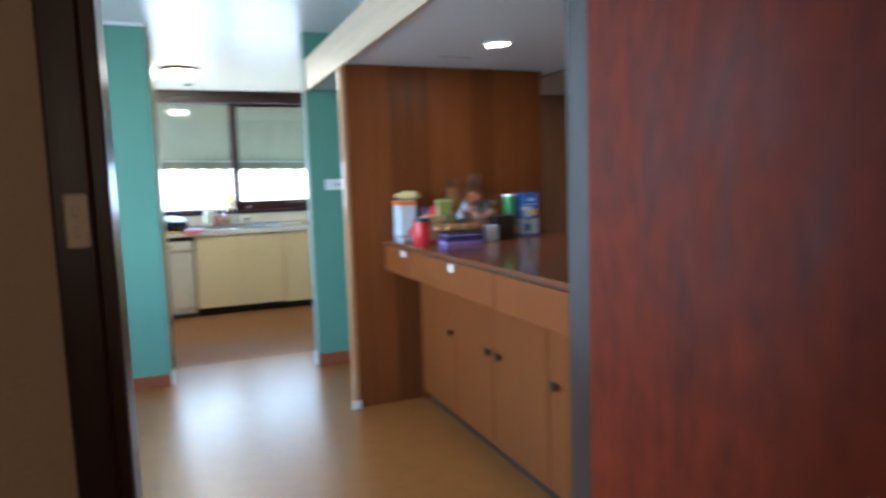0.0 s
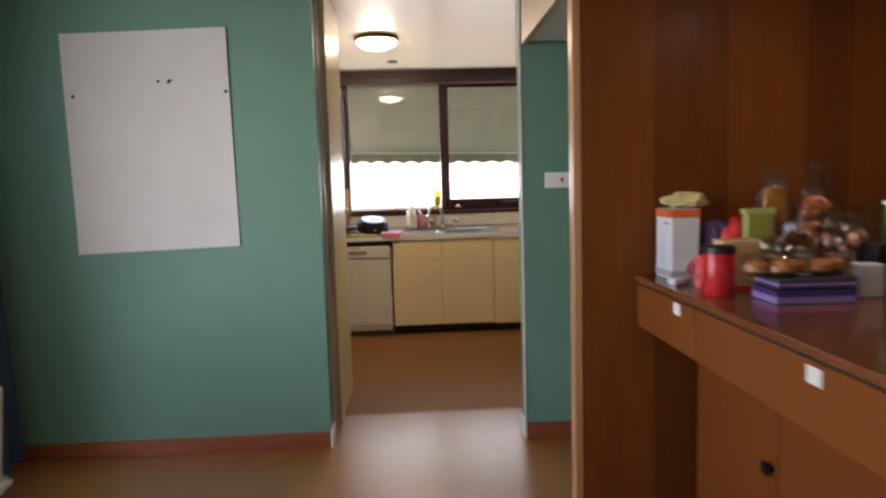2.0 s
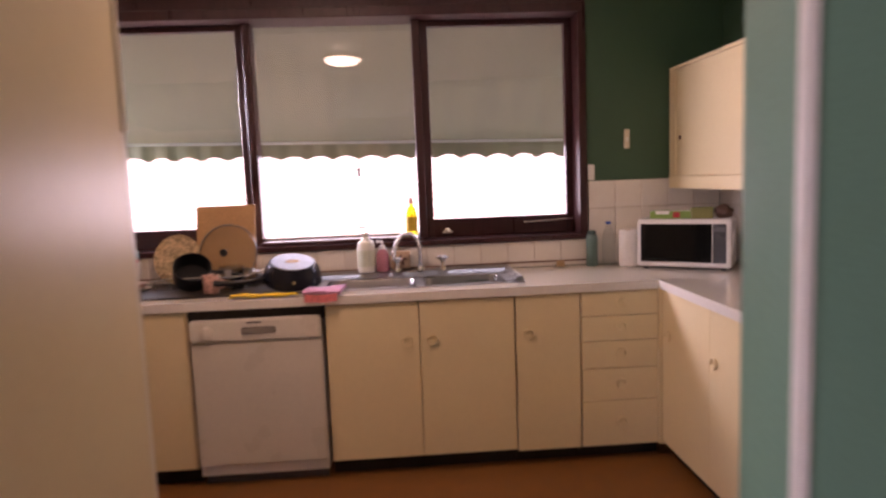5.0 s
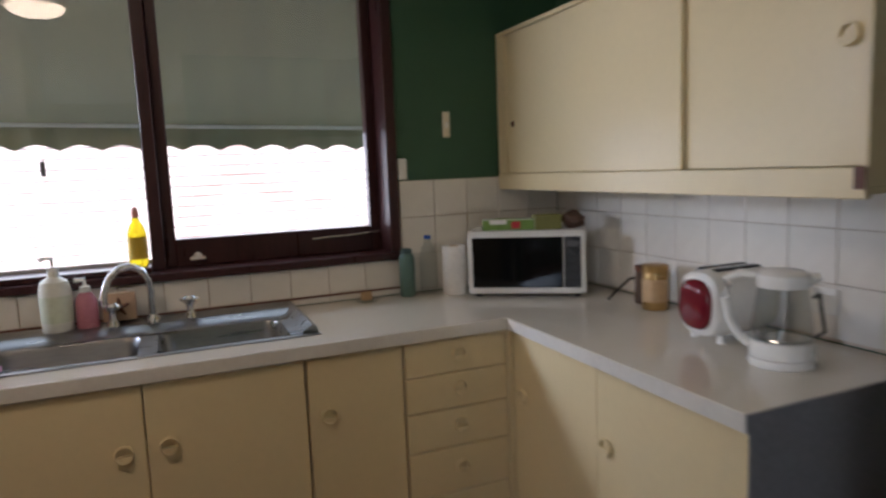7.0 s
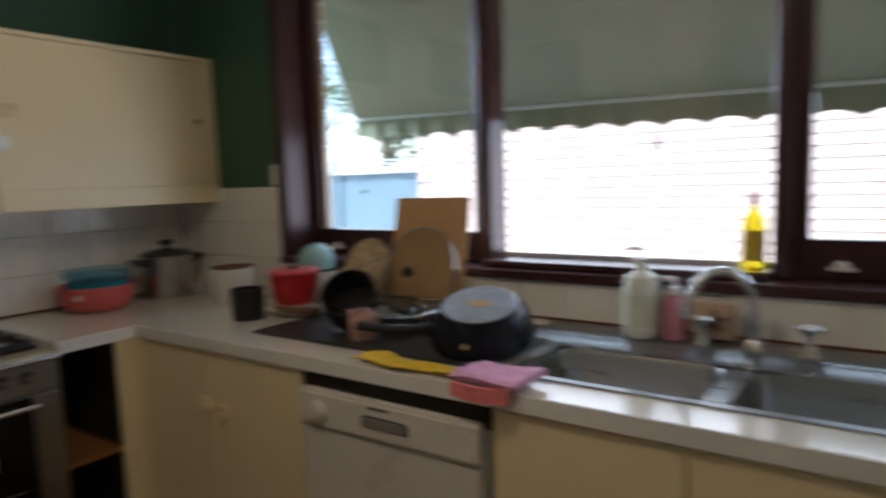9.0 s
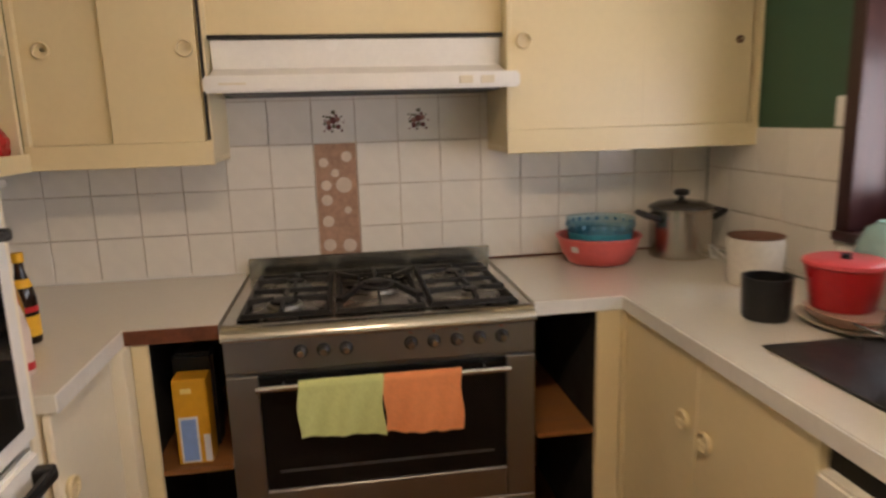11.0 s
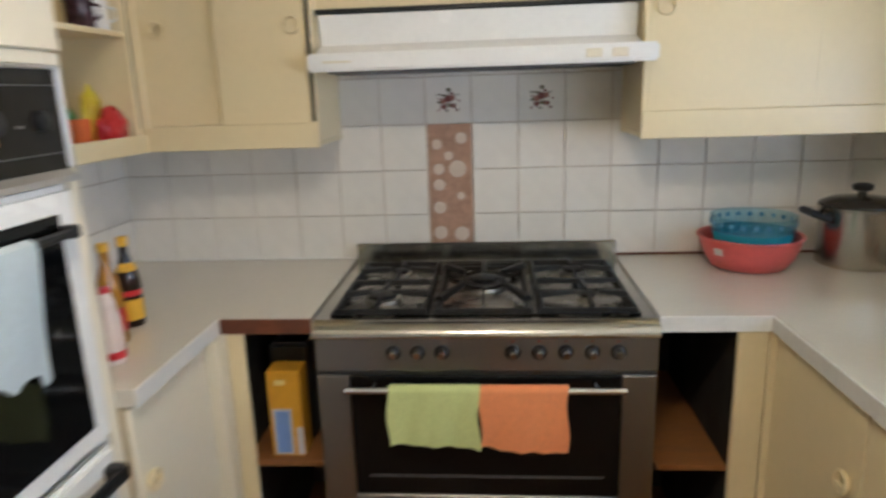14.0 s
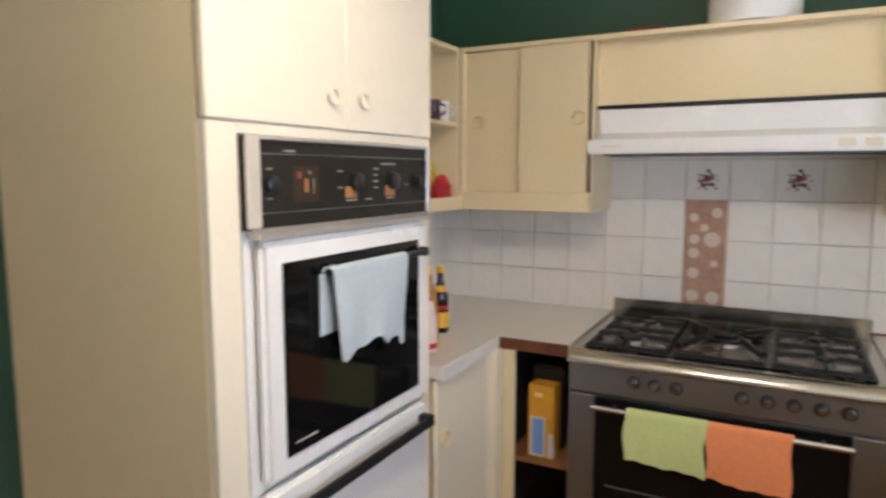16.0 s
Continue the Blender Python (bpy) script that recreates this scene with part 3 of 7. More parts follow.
part("front_edge", box(-1.392, -0.965, 5.5275, 5.532, 0.868, 0.909), EDGE, ws, "paler laminate edging")
part("front_edge", box(-1.392, -1.3875, 5.535, 5.785, 0.868, 0.909), BROWN_EDGE, ws, "bare brown edge where the strip has come off")

solid("trim", box(-1.30, 1.568, 7.6155, 7.6195, 0.937, 0.945), BROWN_EDGE, "thin brown joint strip along the tiles", "trim", kind="structure")
solid("trim", box(-2.0295, -2.0255, 6.70, 7.61, 0.9105, 0.918), BROWN_EDGE, "dark open joint between tiles and worktop", "trim", kind="structure")

solid("trim", box(-2.0295, -2.0245, 4.965, 5.79, 0.9102, 0.9165), EDGE, "pale sealant bead along the tiles", "trim", kind="structure")

# sink
sk = thing("sink", (0.45, 7.33, 0.9), "stainless steel double bowl sink with a ribbed drainer", "sink")
SINK = mat("stainless_sink", (0.34, 0.34, 0.34), 0.3, metal=1.0, var=0.1, scale=8, bump=0.01, stretch=(0.5, 4, 4))
bm = bmesh.new()
for b in ((SX0 - 0.03, SX1 + 0.065, SY0 - 0.022, SY0 + 0.002), (SX0 - 0.03, SX0 + 0.002, SY0 + 0.0025, SY1)):
    box(*b, 0.9105, 0.915, into=bm)
part("rim", bm, SINK, sk)
BACK = [(7.415, 0.9105), (7.415, 0.914), (7.45, 0.916), (7.478, 0.930), (7.49, 0.936), (7.56, 0.938), (7.574, 0.944), (7.590, 0.942), (7.594, 0.9105)]
part("back_ledge", prism(BACK, "x", SX0 - 0.10, SX1 + 0.045), SINK, sk, "raised rolled back ledge", smooth=True)
END = [(SX1 - 0.03, 0.9105), (SX1 - 0.028, 0.914), (SX1 + 0.005, 0.918), (SX1 + 0.028, 0.936), (SX1 + 0.042, 0.942), (SX1 + 0.055, 0.936), (SX1 + 0.062, 0.9105)]
part("end_rim", prism([(x, z) for x, z in END], "y", SY0 + 0.003, 7.593), SINK, sk, "raised rolled end", smooth=True)


def bowl(x0, x1, y0, y1, deep):
    bm = bmesh.new()
    r = 0.05
    loops = []
    for inset, z in ((0, 0.913), (0.006, 0.90), (0.014, 0.913 - deep + 0.03), (0.04, 0.913 - deep)):
        loop = []
        for cx, cy, a0 in ((x1 - r, y1 - r, 0), (x0 + r, y1 - r, 90), (x0 + r, y0 + r, 180), (x1 - r, y0 + r, 270)):
            for k in range(6):
                a = radians(a0 + 18 * k)
                loop.append(bm.verts.new((cx + (r - inset * 0.5) * math.cos(a) - inset * 0.5 * (1 if a0 in (0, 270) else -1), cy + (r - inset * 0.5) * math.sin(a) - inset * 0.5 * (1 if a0 in (0, 90) else -1), z)))
        loops.append(loop)
    n = len(loops[0])
    for a, b in zip(loops, loops[1:]):
        for i in range(n):
            bm.faces.new((a[i], a[(i + 1) % n], b[(i + 1) % n], b[i]))
    bm.faces.new(loops[-1])
    return bm


bk = 7.41
part("bowl", bowl(SX0 + 0.02, 0.545, SY0 + 0.006, bk, 0.16), SINK, sk, smooth=True)
part("bowl", bowl(0.598, SX1 - 0.032, SY0 + 0.006, bk, 0.16), SINK, sk, smooth=True)
part("bridge", box(0.545, 0.598, SY0 + 0.003, bk, 0.9085, 0.913), SINK, sk)
for x in (0.32, 0.80):
    part("waste", lathe([(0.03, 0.757), (0.03, 0.762), (0.012, 0.759)], 18, pose(x, 7.27, 0)), CHROME, sk, smooth=True)
tap = thing("kitchen_tap", (0.50, 7.46, 0.913), "chrome gooseneck sink mixer with two lever-top handles", "tap")
part("spout", tube([(0.585, 7.50, 0.9365), (0.585, 7.50, 1.05), (0.581, 7.49, 1.095), (0.562, 7.475, 1.13), (0.53, 7.455, 1.15), (0.495, 7.435, 1.147), (0.465, 7.42, 1.122), (0.448, 7.41, 1.085), (0.44, 7.405, 1.05)], 0.012, 10), CHROME, tap, smooth=True)
part("collar", lathe([(0.024, 0.9365), (0.022, 0.955), (0.014, 0.968)], 16, pose(0.585, 7.50, 0)), CHROME, tap, smooth=True)
part("aerator", lathe([(0.014, 1.032), (0.015, 1.052), (0.012, 1.056)], 14, pose(0.44, 7.405, 0)), CHROME, tap, smooth=True)
for x in (0.455, 0.71):
    h = part("handle", lathe([(0.022, 0.0), (0.018, 0.012), (0.012, 0.03), (0.013, 0.050), (0.024, 0.056), (0.026, 0.070), (0.016, 0.080)], 16, pose(x, 7.52, 0.9375)), CHROME, tap, smooth=True)
    part("cross_head", box(x - 0.034, x + 0.034, 7.514, 7.526, 0.999, 1.011, 0.004), CHROME, h)


# ---- wall cabinets ----
def shell(x0, x1, y0, y1, z0, z1, t, open_face, parent, back=True):
    """Carcass boards of a box open to one side."""
    sides = {"bottom": (x0, x1, y0, y1, z0, z0 + t), "top": (x0, x1, y0, y1, z1 - t, z1)}
    if open_face in ("x", "-x"):
        sides["side"] = (x0, x1, y0, y0 + t, z0 + t, z1 - t)
        sides["side_b"] = (x0, x1, y1 - t, y1, z0 + t, z1 - t)
        sides["back"] = (x0, x0 + 0.006, y0 + t, y1 - t, z0 + t, z1 - t) if open_face == "x" else (x1 - 0.006, x1, y0 + t, y1 - t, z0 + t, z1 - t)
    else:
        sides["side"] = (x0, x0 + t, y0, y1, z0 + t, z1 - t)
        sides["side_b"] = (x1 - t, x1, y0, y1, z0 + t, z1 - t)
        sides["back"] = (x0 + t, x1 - t, y0, y0 + 0.006, z0 + t, z1 - t) if open_face == "y" else (x0 + t, x1 - t, y1 - 0.006, y1, z0 + t, z1 - t)
    for nm, b in sides.items():
        part(nm.replace("_b", ""), box(*b, 0.002), CREAM, parent)


Z0, Z1 = 1.338, 2.0
uc = thing("wall_cabinet", (2.2, 6.8, Z0), "long cream wall cabinet with sliding doors over the microwave", "wall cabinet", group="wall cabinets")
shell(2.06, 2.368, 5.934, 7.628, Z0 + 0.01, Z1 + 0.02, 0.018, "-x", uc)
part("bottom_rail", box(2.056, 2.074, 5.934, 7.628, Z0, Z0 + 0.07, 0.002), CREAM, uc)
d = part("sliding_door", box(2.068, 2.082, 6.50, 7.55, Z0 + 0.072, Z1 - 0.0, 0.002), CREAM, uc)
part("finger_pull", lathe([(0.006, 0), (0.012, 0.003), (0.014, 0.0)], 14, pose(2.067, 7.50, 1.62, 0, -90, 0)), BROWN_EDGE, d)
d = part("sliding_door", box(2.088, 2.102, 5.952, 6.54, Z0 + 0.072, Z1 - 0.0, 0.002), CREAM, uc)
knob(d, (2.088, 6.00, 1.70), "-x")
part("stile", box(2.062, 2.076, 7.55, 7.61, Z0 + 0.072, Z1, 0.002), CREAM, uc)
part("chip", box(2.0545, 2.057, 5.935, 5.962, 1.36, 1.41, 0.001), BROWN_EDGE, uc, "chipped brown corner")

lc = thing("wall_cabinet", (-1.9, 5.5, Z0), "cream wall cabinet with two sliding doors beside the oven tower corner", "wall cabinet", group="wall cabinets")
shell(-2.035, -1.732, 5.205, 5.757, Z0, 1.985, 0.018, "x", lc)
part("bottom_rail", box(-1.746, -1.728, 5.205, 5.757, Z0 - 0.004, Z0 + 0.07, 0.002), CREAM, lc)
d = part("sliding_door", box(-1.766, -1.752, 5.22, 5.47, Z0 + 0.07, 1.965, 0.002), CREAM, lc)
knob(d, (-1.754, 5.285, 1.69), "x")
d = part("sliding_door", box(-1.748, -1.734, 5.46, 5.735, Z0 + 0.07, 1.965, 0.002), CREAM, lc)
knob(d, (-1.736, 5.70, 1.69), "x")
# near-black strip over the cabinet edge paints the shadow beside the door
part("door_gap_shade", box(-1.7345, -1.7305, 5.742, 5.752, Z0 + 0.075, 1.965), RECESS_DARK, lc, "dark strip drawing the shade between door and side panel")

rc = thing("wall_cabinet", (-1.9, 7.1, Z0), "cream wall cabinet with sliding doors between cooker hood and window", "wall cabinet", group="wall cabinets")
shell(-2.035, -1.732, 6.708, 7.628, Z0, 1.985, 0.018, "x", rc)
part("bottom_rail", box(-1.746, -1.728, 6.708, 7.628, Z0 - 0.004, Z0 + 0.075, 0.002), CREAM, rc)
d = part("sliding_door", box(-1.748, -1.734, 6.715, 7.19, Z0 + 0.075, 1.965, 0.002), CREAM, rc)
knob(d, (-1.736, 6.765, 1.70), "x")
d = part("sliding_door", box(-1.764, -1.750, 7.17, 7.60, Z0 + 0.075, 1.965, 0.002), CREAM, rc)
part("finger_pull", lathe([(0.006, 0), (0.012, 0.003), (0.014, 0.0)], 14, pose(-1.750, 7.55, 1.70, 0, 90, 0)), BROWN_EDGE, d)

hb = thing("hood_panel", (-1.9, 6.23, 1.73), "cream boxed panel over the cooker hood", "panel")
part("panel", box(-1.81, -1.796, 5.757, 6.708, 1.735, 1.966), CREAM, hb)
part("top_board", box(-2.035, -1.732, 5.757, 6.708, 1.967, 1.985, 0.002), CREAM, hb)
# black strip paints the shadow line below the panel
part("shadow_strip", box(-1.80, -1.78, 5.757, 6.708, 1.722, 1.734, 0.001), BLACK, hb, "black shadow strip")

hood = thing("range_hood", (-1.85, 6.245, 1.555), "white enamel slide-out range hood with two rocker switches", "range hood")
part("canopy", prism([(-2.035, 1.56), (-1.70, 1.565), (-1.70, 1.60), (-1.80, 1.632), (-1.785, 1.718), (-2.035, 1.718)], "y", 5.765, 6.70), WHITE, hood)
part("front_lip", box(-1.705, -1.668, 5.752, 6.738, 1.552, 1.603, 0.007, 2), WHITE, hood)
part("filter", box(-2.0, -1.72, 5.80, 6.68, 1.548, 1.556), GREYPANEL, hood, "dark grease filter")
for y in (6.56, 6.63):
    part("switch", box(-1.670, -1.664, y - 0.022, y + 0.022, 1.566, 1.590, 0.002), PLATE, hood)
part("badge", box(-1.669, -1.6672, 5.80, 5.88, 1.575, 1.581), PLATE, hood)
duct = thing("exhaust_duct", (-1.87, 6.27, 1.985), "white round exhaust duct rising from the hood", "duct")
part("pipe", lathe([(0.15, 1.987), (0.15, 2.12), (0.155, 2.12), (0.155, 2.14), (0.15, 2.14), (0.15, 2.465)], 32, pose(-1.87, 6.27, 0)), WHITE, duct, smooth=True)
brd = solid("wooden_board", box(-1.90, -1.76, 5.86, 5.99, 1.986, 2.004, 0.003), BROWN_EDGE, "small dark brown board lying on top of the cabinets", "board")

# open corner shelf
sh = thing("open_shelf", (-1.28, 5.08, Z0), "cream open shelf unit with packets and a mug", "shelf")
shell(-1.73, -0.975, 4.953, 5.205, Z0, 1.985, 0.018, "y", sh)
part("shelf", box(-1.712, -0.993, 4.96, 5.20, 1.672, 1.688, 0.002), CREAM, sh)
part("bottom_rail", box(-1.727, -0.975, 5.206, 5.222, Z0 - 0.004, Z0 + 0.05, 0.002), CREAM, sh)

# ---- south base cabinet ----
u = base_unit("base_cabinet", (-1.1, 5.3, 0), "cream painted base cabinet beside the oven tower, front paled for daylight")
part("body", box(-2.03, -0.965, 4.96, 5.49, 0.085, 0.866), CREAM_IN, u)
d = part("door", box(-1.33, -0.965, 5.495, 5.512, 0.09, 0.862, 0.003), CREAM_DAYLIT, u)
knob(d, (-1.005, 5.512, 0.675), "y")
part("corner_post", box(-1.42, -1.335, 5.495, 5.545, 0.0, 0.866, 0.003), CREAM_DAYLIT, u)
part("kickboard", box(-1.33, -0.965, 5.44, 5.455, 0.0, 0.085), RECESS_DARK, u, "dark recessed kickboard")
# open bays either side of the cooker
for nm, y0, y1, post in (("open_bay", 5.547, 5.79, (5.547, 5.592)), ("open_bay", 6.70, 6.975, (6.90, 6.975))):
    t = thing(nm, (-1.6, (y0 + y1) / 2, 0), "narrow open bay with a raw timber shelf beside the cooker", "open cabinet", group="cooker side bays")
    part("post", box(-1.41, -1.39, *post, 0.0, 0.866, 0.003), CREAM, t)
    # back and side are near black: the bay's shade is in their colour
    part("back", box(-2.03, -2.02, y0, y1, 0.0, 0.866), RECESS_DARK, t)
    part("side", box(-2.02, -1.412, *((y0, y0 + 0.012) if y0 < 6 else (y1 - 0.075, y1 - 0.063)), 0.0, 0.866), RECESS_DARK, t)
    part("shelf", box(-2.01, -1.40, y0 + 0.014, y1 - (0.004 if y0 < 6 else 0.078), 0.462, 0.478), SHELFWOOD, t, "raw timber shelf")

# ---- oven tower ----
# drawn at a 0.6 m oven's size, then set out to the cavity's true width
GROW = 1.091


def tower_at(x, y, z):
    return (0.692 + (x - 0.692) * GROW, max(4.63, 6.411 + (y - 6.411) * GROW), min(2.466, max(0.0, 1.485 + (z - 1.485) * GROW)))


def tpart(name, bm, material, parent=None, label="", smooth=False):
    for v in bm.verts:
        v.co = tower_at(*v.co)
    return part(name, bm, material, parent, label, smooth=smooth)


tw = thing("oven_tower", (-0.45, 5.26, 0), "tall cream built-in oven tower with upper doors", "oven cabinet")
TX0, TX1, TY = -0.822, -0.075, 5.567
tpart("side_panel", box(TX1 - 0.018, TX1, 4.962, TY - 0.02, 0, 2.465, 0.002), CREAM, tw)
tpart("side_panel", box(TX0, TX0 + 0.018, 4.962, TY - 0.02, 0, 2.465, 0.002), CREAM_DAYLIT, tw)
tpart("back_panel", box(TX0 + 0.018, TX1 - 0.018, 4.962, 4.97, 0, 2.465), CREAM_DAYLIT, tw)
tpart("face_stile", box(-0.145, TX1, TY - 0.02, TY, 0, 1.5735, 0.001), CREAM_DAYLIT, tw)
tpart("face_stile", box(TX0, -0.792, TY - 0.02, TY, 0, 1.572, 0.002), CREAM_DAYLIT, tw)
tpart("face_rail", box(-0.792, -0.145, TY - 0.02, TY, 1.552, 1.5735, 0.001), CREAM_DAYLIT, tw)
tpart("face_rail", box(-0.792, -0.145, TY - 0.02, TY, 0.0, 0.40, 0.001), CREAM_DAYLIT, tw)
tpart("carcass_shelf", box(TX0 + 0.018, TX1 - 0.018, 4.972, TY - 0.02, 1.555, 1.572), CREAM_DAYLIT, tw)
for x0, x1, kx in ((TX0, -0.455, -0.512), (-0.455, TX1 + 0.004, -0.402)):
    d = tpart("upper_door", box(x0 + 0.001, x1 - 0.001, TY - 0.012, TY + 0.006, 1.574, 2.455, 0.003), CREAM_DAYLIT, tw)
    knob(d, tower_at(kx, TY + 0.006, 1.640), "y", 0.72, CREAM_DAYLIT)

ov = thing("wall_oven", (-0.5, 5.5, 0.4), "white framed built-in wall oven with a black control panel", "oven")
tpart("body", box(-0.785, -0.150, 5.02, TY - 0.002, 0.405, 1.55), WHITE, ov)
TRIMSTEEL = mat("satin_trim_metal", (0.55, 0.53, 0.50), 0.42, metal=0.7, var=0.05, scale=10, bump=0.0)
cp = tpart("control_panel", box(-0.788, -0.146, TY - 0.003, TY + 0.014, 1.383, 1.550, 0.002), mat("dark_control_glass", (0.022, 0.019, 0.014), 0.15, var=0.1, bump=0, ior=1.28), ov, "black glass control panel")
tpart("trim", box(-0.178, -0.143, TY + 0.0142, TY + 0.022, 1.386, 1.552, 0.003), mat("pale_trim_enamel", (0.58, 0.53, 0.44), 0.4, metal=0.2, var=0.05), cp, "pale side trim")
tpart("trim", box(-0.789, -0.775, TY + 0.0142, TY + 0.022, 1.386, 1.55, 0.003), TRIMSTEEL, cp)
tpart("trim", box(-0.775, -0.178, TY + 0.0142, TY + 0.022, 1.543, 1.55, 0.002), TRIMSTEEL, cp)
for z in (1.411, 1.518):
    tpart("line", box(-0.774, -0.179, TY + 0.0142, TY + 0.0152, z, z + 0.0018), STEEL, cp)
tpart("vent_rail", prism([(TY - 0.003, 1.370), (TY + 0.034, 1.366), (TY + 0.034, 1.376), (TY + 0.014, 1.385), (TY - 0.003, 1.385)], "x", -0.775, -0.158), TRIMSTEEL, cp, "steel vent rail")
ORANGE = plain("orange_scale", (0.55, 0.20, 0.04))
CREAMTXT = plain("pale_print", (0.62, 0.58, 0.5))
GREYTXT = plain("dim_grey_print", (0.26, 0.25, 0.23))
DIMORANGE = plain("dull_orange_print", (0.36, 0.16, 0.05))
for kx, sx in ((-0.465, -0.452), (-0.612, -0.606)):
    tpart("dial", lathe([(0.021, 0), (0.020, 0.012), (0.010, 0.015)], 20, pose(kx - 0.004, TY + 0.014, 1.466, -90, 0, 0)), BLACK, cp, smooth=True)
    tpart("scale", box(sx - 0.022, sx + 0.020, TY + 0.0142, TY + 0.0152, 1.432, 1.456), DIMORANGE, cp, "dull orange printed scale")
for kx in (-0.205, -0.725):
    tpart("dial", lathe([(0.017, 0), (0.016, 0.012), (0.008, 0.015)], 18, pose(kx, TY + 0.014, 1.464, -90, 0, 0)), BLACK, cp, smooth=True)
tpart("clock_face", box(-0.345, -0.268, TY + 0.0142, TY + 0.0148, 1.428, 1.498), mat("brown_clock_glass", (0.045, 0.03, 0.02), 0.15, var=0.2, bump=0), cp, "brown clock window")
for x0, x1, z0, z1, m in ((-0.311, -0.301, 1.447, 1.474, DIMORANGE), (-0.329, -0.326, 1.444, 1.474, GREYTXT), (-0.292, -0.280, 1.474, 1.487, plain("dark_red_print", (0.25, 0.04, 0.03))), (-0.319, -0.314, 1.482, 1.489, GREYTXT)):
    tpart("clock_mark", box(x0, x1, TY + 0.015, TY + 0.0156, z0, z1), m, cp, "printed clock mark")
for kx, z, w in ((-0.205, 1.490, 0.014), (-0.205, 1.436, 0.014), (-0.415, 1.486, 0.018), (-0.415, 1.452, 0.012), (-0.455, 1.425, 0.04), (-0.607, 1.425, 0.03), (-0.520, 1.425, 0.022), (-0.548, 1.492, 0.018), (-0.548, 1.478, 0.015), (-0.548, 1.464, 0.018), (-0.548, 1.450, 0.012), (-0.68, 1.455, 0.012), (-0.60, 1.503, 0.06), (-0.26, 1.523, 0.03)):
    tpart("print", box(kx - w / 2, kx + w / 2, TY + 0.0142, TY + 0.0150, z, z + 0.004), GREYTXT, cp, "grey printed marking")
od = tpart("oven_door", box(-0.757, -0.166, TY + 0.001, TY + 0.030, 0.905, 1.362, 0.010, 2), WHITE, ov, "white enamel oven door")
tpart("door_glass", box(-0.707, -0.212, TY + 0.0305, TY + 0.034, 0.946, 1.320, 0.003), BLACKGLASS, od, "black oven glass")
tpart("towel_bar", tube([(-0.712, TY + 0.052, 1.290), (-0.324, TY + 0.052, 1.290)], 0.008), BLACK, od, "black door handle bar", smooth=True)
for x in (-0.708, -0.345):
    tpart("bar_bracket", box(x - 0.010, x + 0.010, TY + 0.0342, TY + 0.060, 1.280, 1.302, 0.004), BLACK, od)
tpart("badge", box(-0.30, -0.235, TY + 0.0342, TY + 0.0348, 0.968, 0.971), CREAMTXT, od)
ld = tpart("lower_door", box(-0.757, -0.158, TY + 0.001, TY + 0.028, 0.41, 0.890, 0.010, 2), WHITE, ov, "white enamel grill door")
tpart("door_handle", box(-0.735, -0.19, TY + 0.046, TY + 0.066, 0.834, 0.858, 0.006, 2), BLACK, ld, "black bar handle")
for x in (-0.725, -0.20):
    tpart("handle_bracket", box(x - 0.014, x + 0.014, TY + 0.026, TY + 0.062, 0.830, 0.862, 0.004), BLACK, ld)

# ---- freestanding cooker ----
rg = thing("gas_cooker", (-1.68, 6.245, 0), "wide stainless steel five-burner gas cooker with oven", "cooker")
RX, RY0, RY1 = -1.375, 5.795, 6.695
part("body", box(-1.99, RX - 0.004, RY0, RY1, 0.13, 0.862), STEEL, rg)
part("cooktop", prism([(-1.99, 0.864), (-1.358, 0.864)] + [(-1.415 + 0.058 * math.cos(radians(9 * k)), 0.868 + 0.034 * math.sin(radians(9 * k))) for k in range(11)] + [(-1.99, 0.902)], "y", RY0 - 0.003, RY1 + 0.003), HOBSTEEL, rg, smooth=True)
part("well", box(-1.921, -1.425, RY0 + 0.035, RY1 - 0.035, 0.9022, 0.9062, 0.003), mat("stained_hob_well", (0.25, 0.23, 0.20), 0.27, metal=1.0, var=0.25, scale=14, rvar=0.15), rg, "stained steel hob well")
for y0, y1 in ((RY0 + 0.034, RY0 + 0.310), (RY0 + 0.313, RY0 + 0.587), (RY0 + 0.590, RY1 - 0.034)):
    bm = bmesh.new()
    for b in ((-1.924, -1.422, y0, y0 + 0.006), (-1.924, -1.422, y1 - 0.006, y1), (-1.924, -1.918, y0 + 0.0062, y1 - 0.0062), (-1.428, -1.422, y0 + 0.0062, y1 - 0.0062)):
        box(*b, 0.9064, 0.9078, into=bm)
    part("well_seal", bm, IRON, rg, "black line round the hob well")
bg = part("backguard", box(-2.0, -1.985, RY0, RY1, 0.90, 0.972, 0.003), HOBSTEEL, rg)
for k in range(46):
    y = RY0 + 0.16 + k * 0.0128
    part("slot", box(-1.9845, -1.965, y, y + 0.006, 0.9025, 0.912), BLACK, bg)
panel = part("control_panel", box(RX - 0.004, RX + 0.006, RY0, RY1, 0.766, 0.862, 0.003), STEEL, rg)
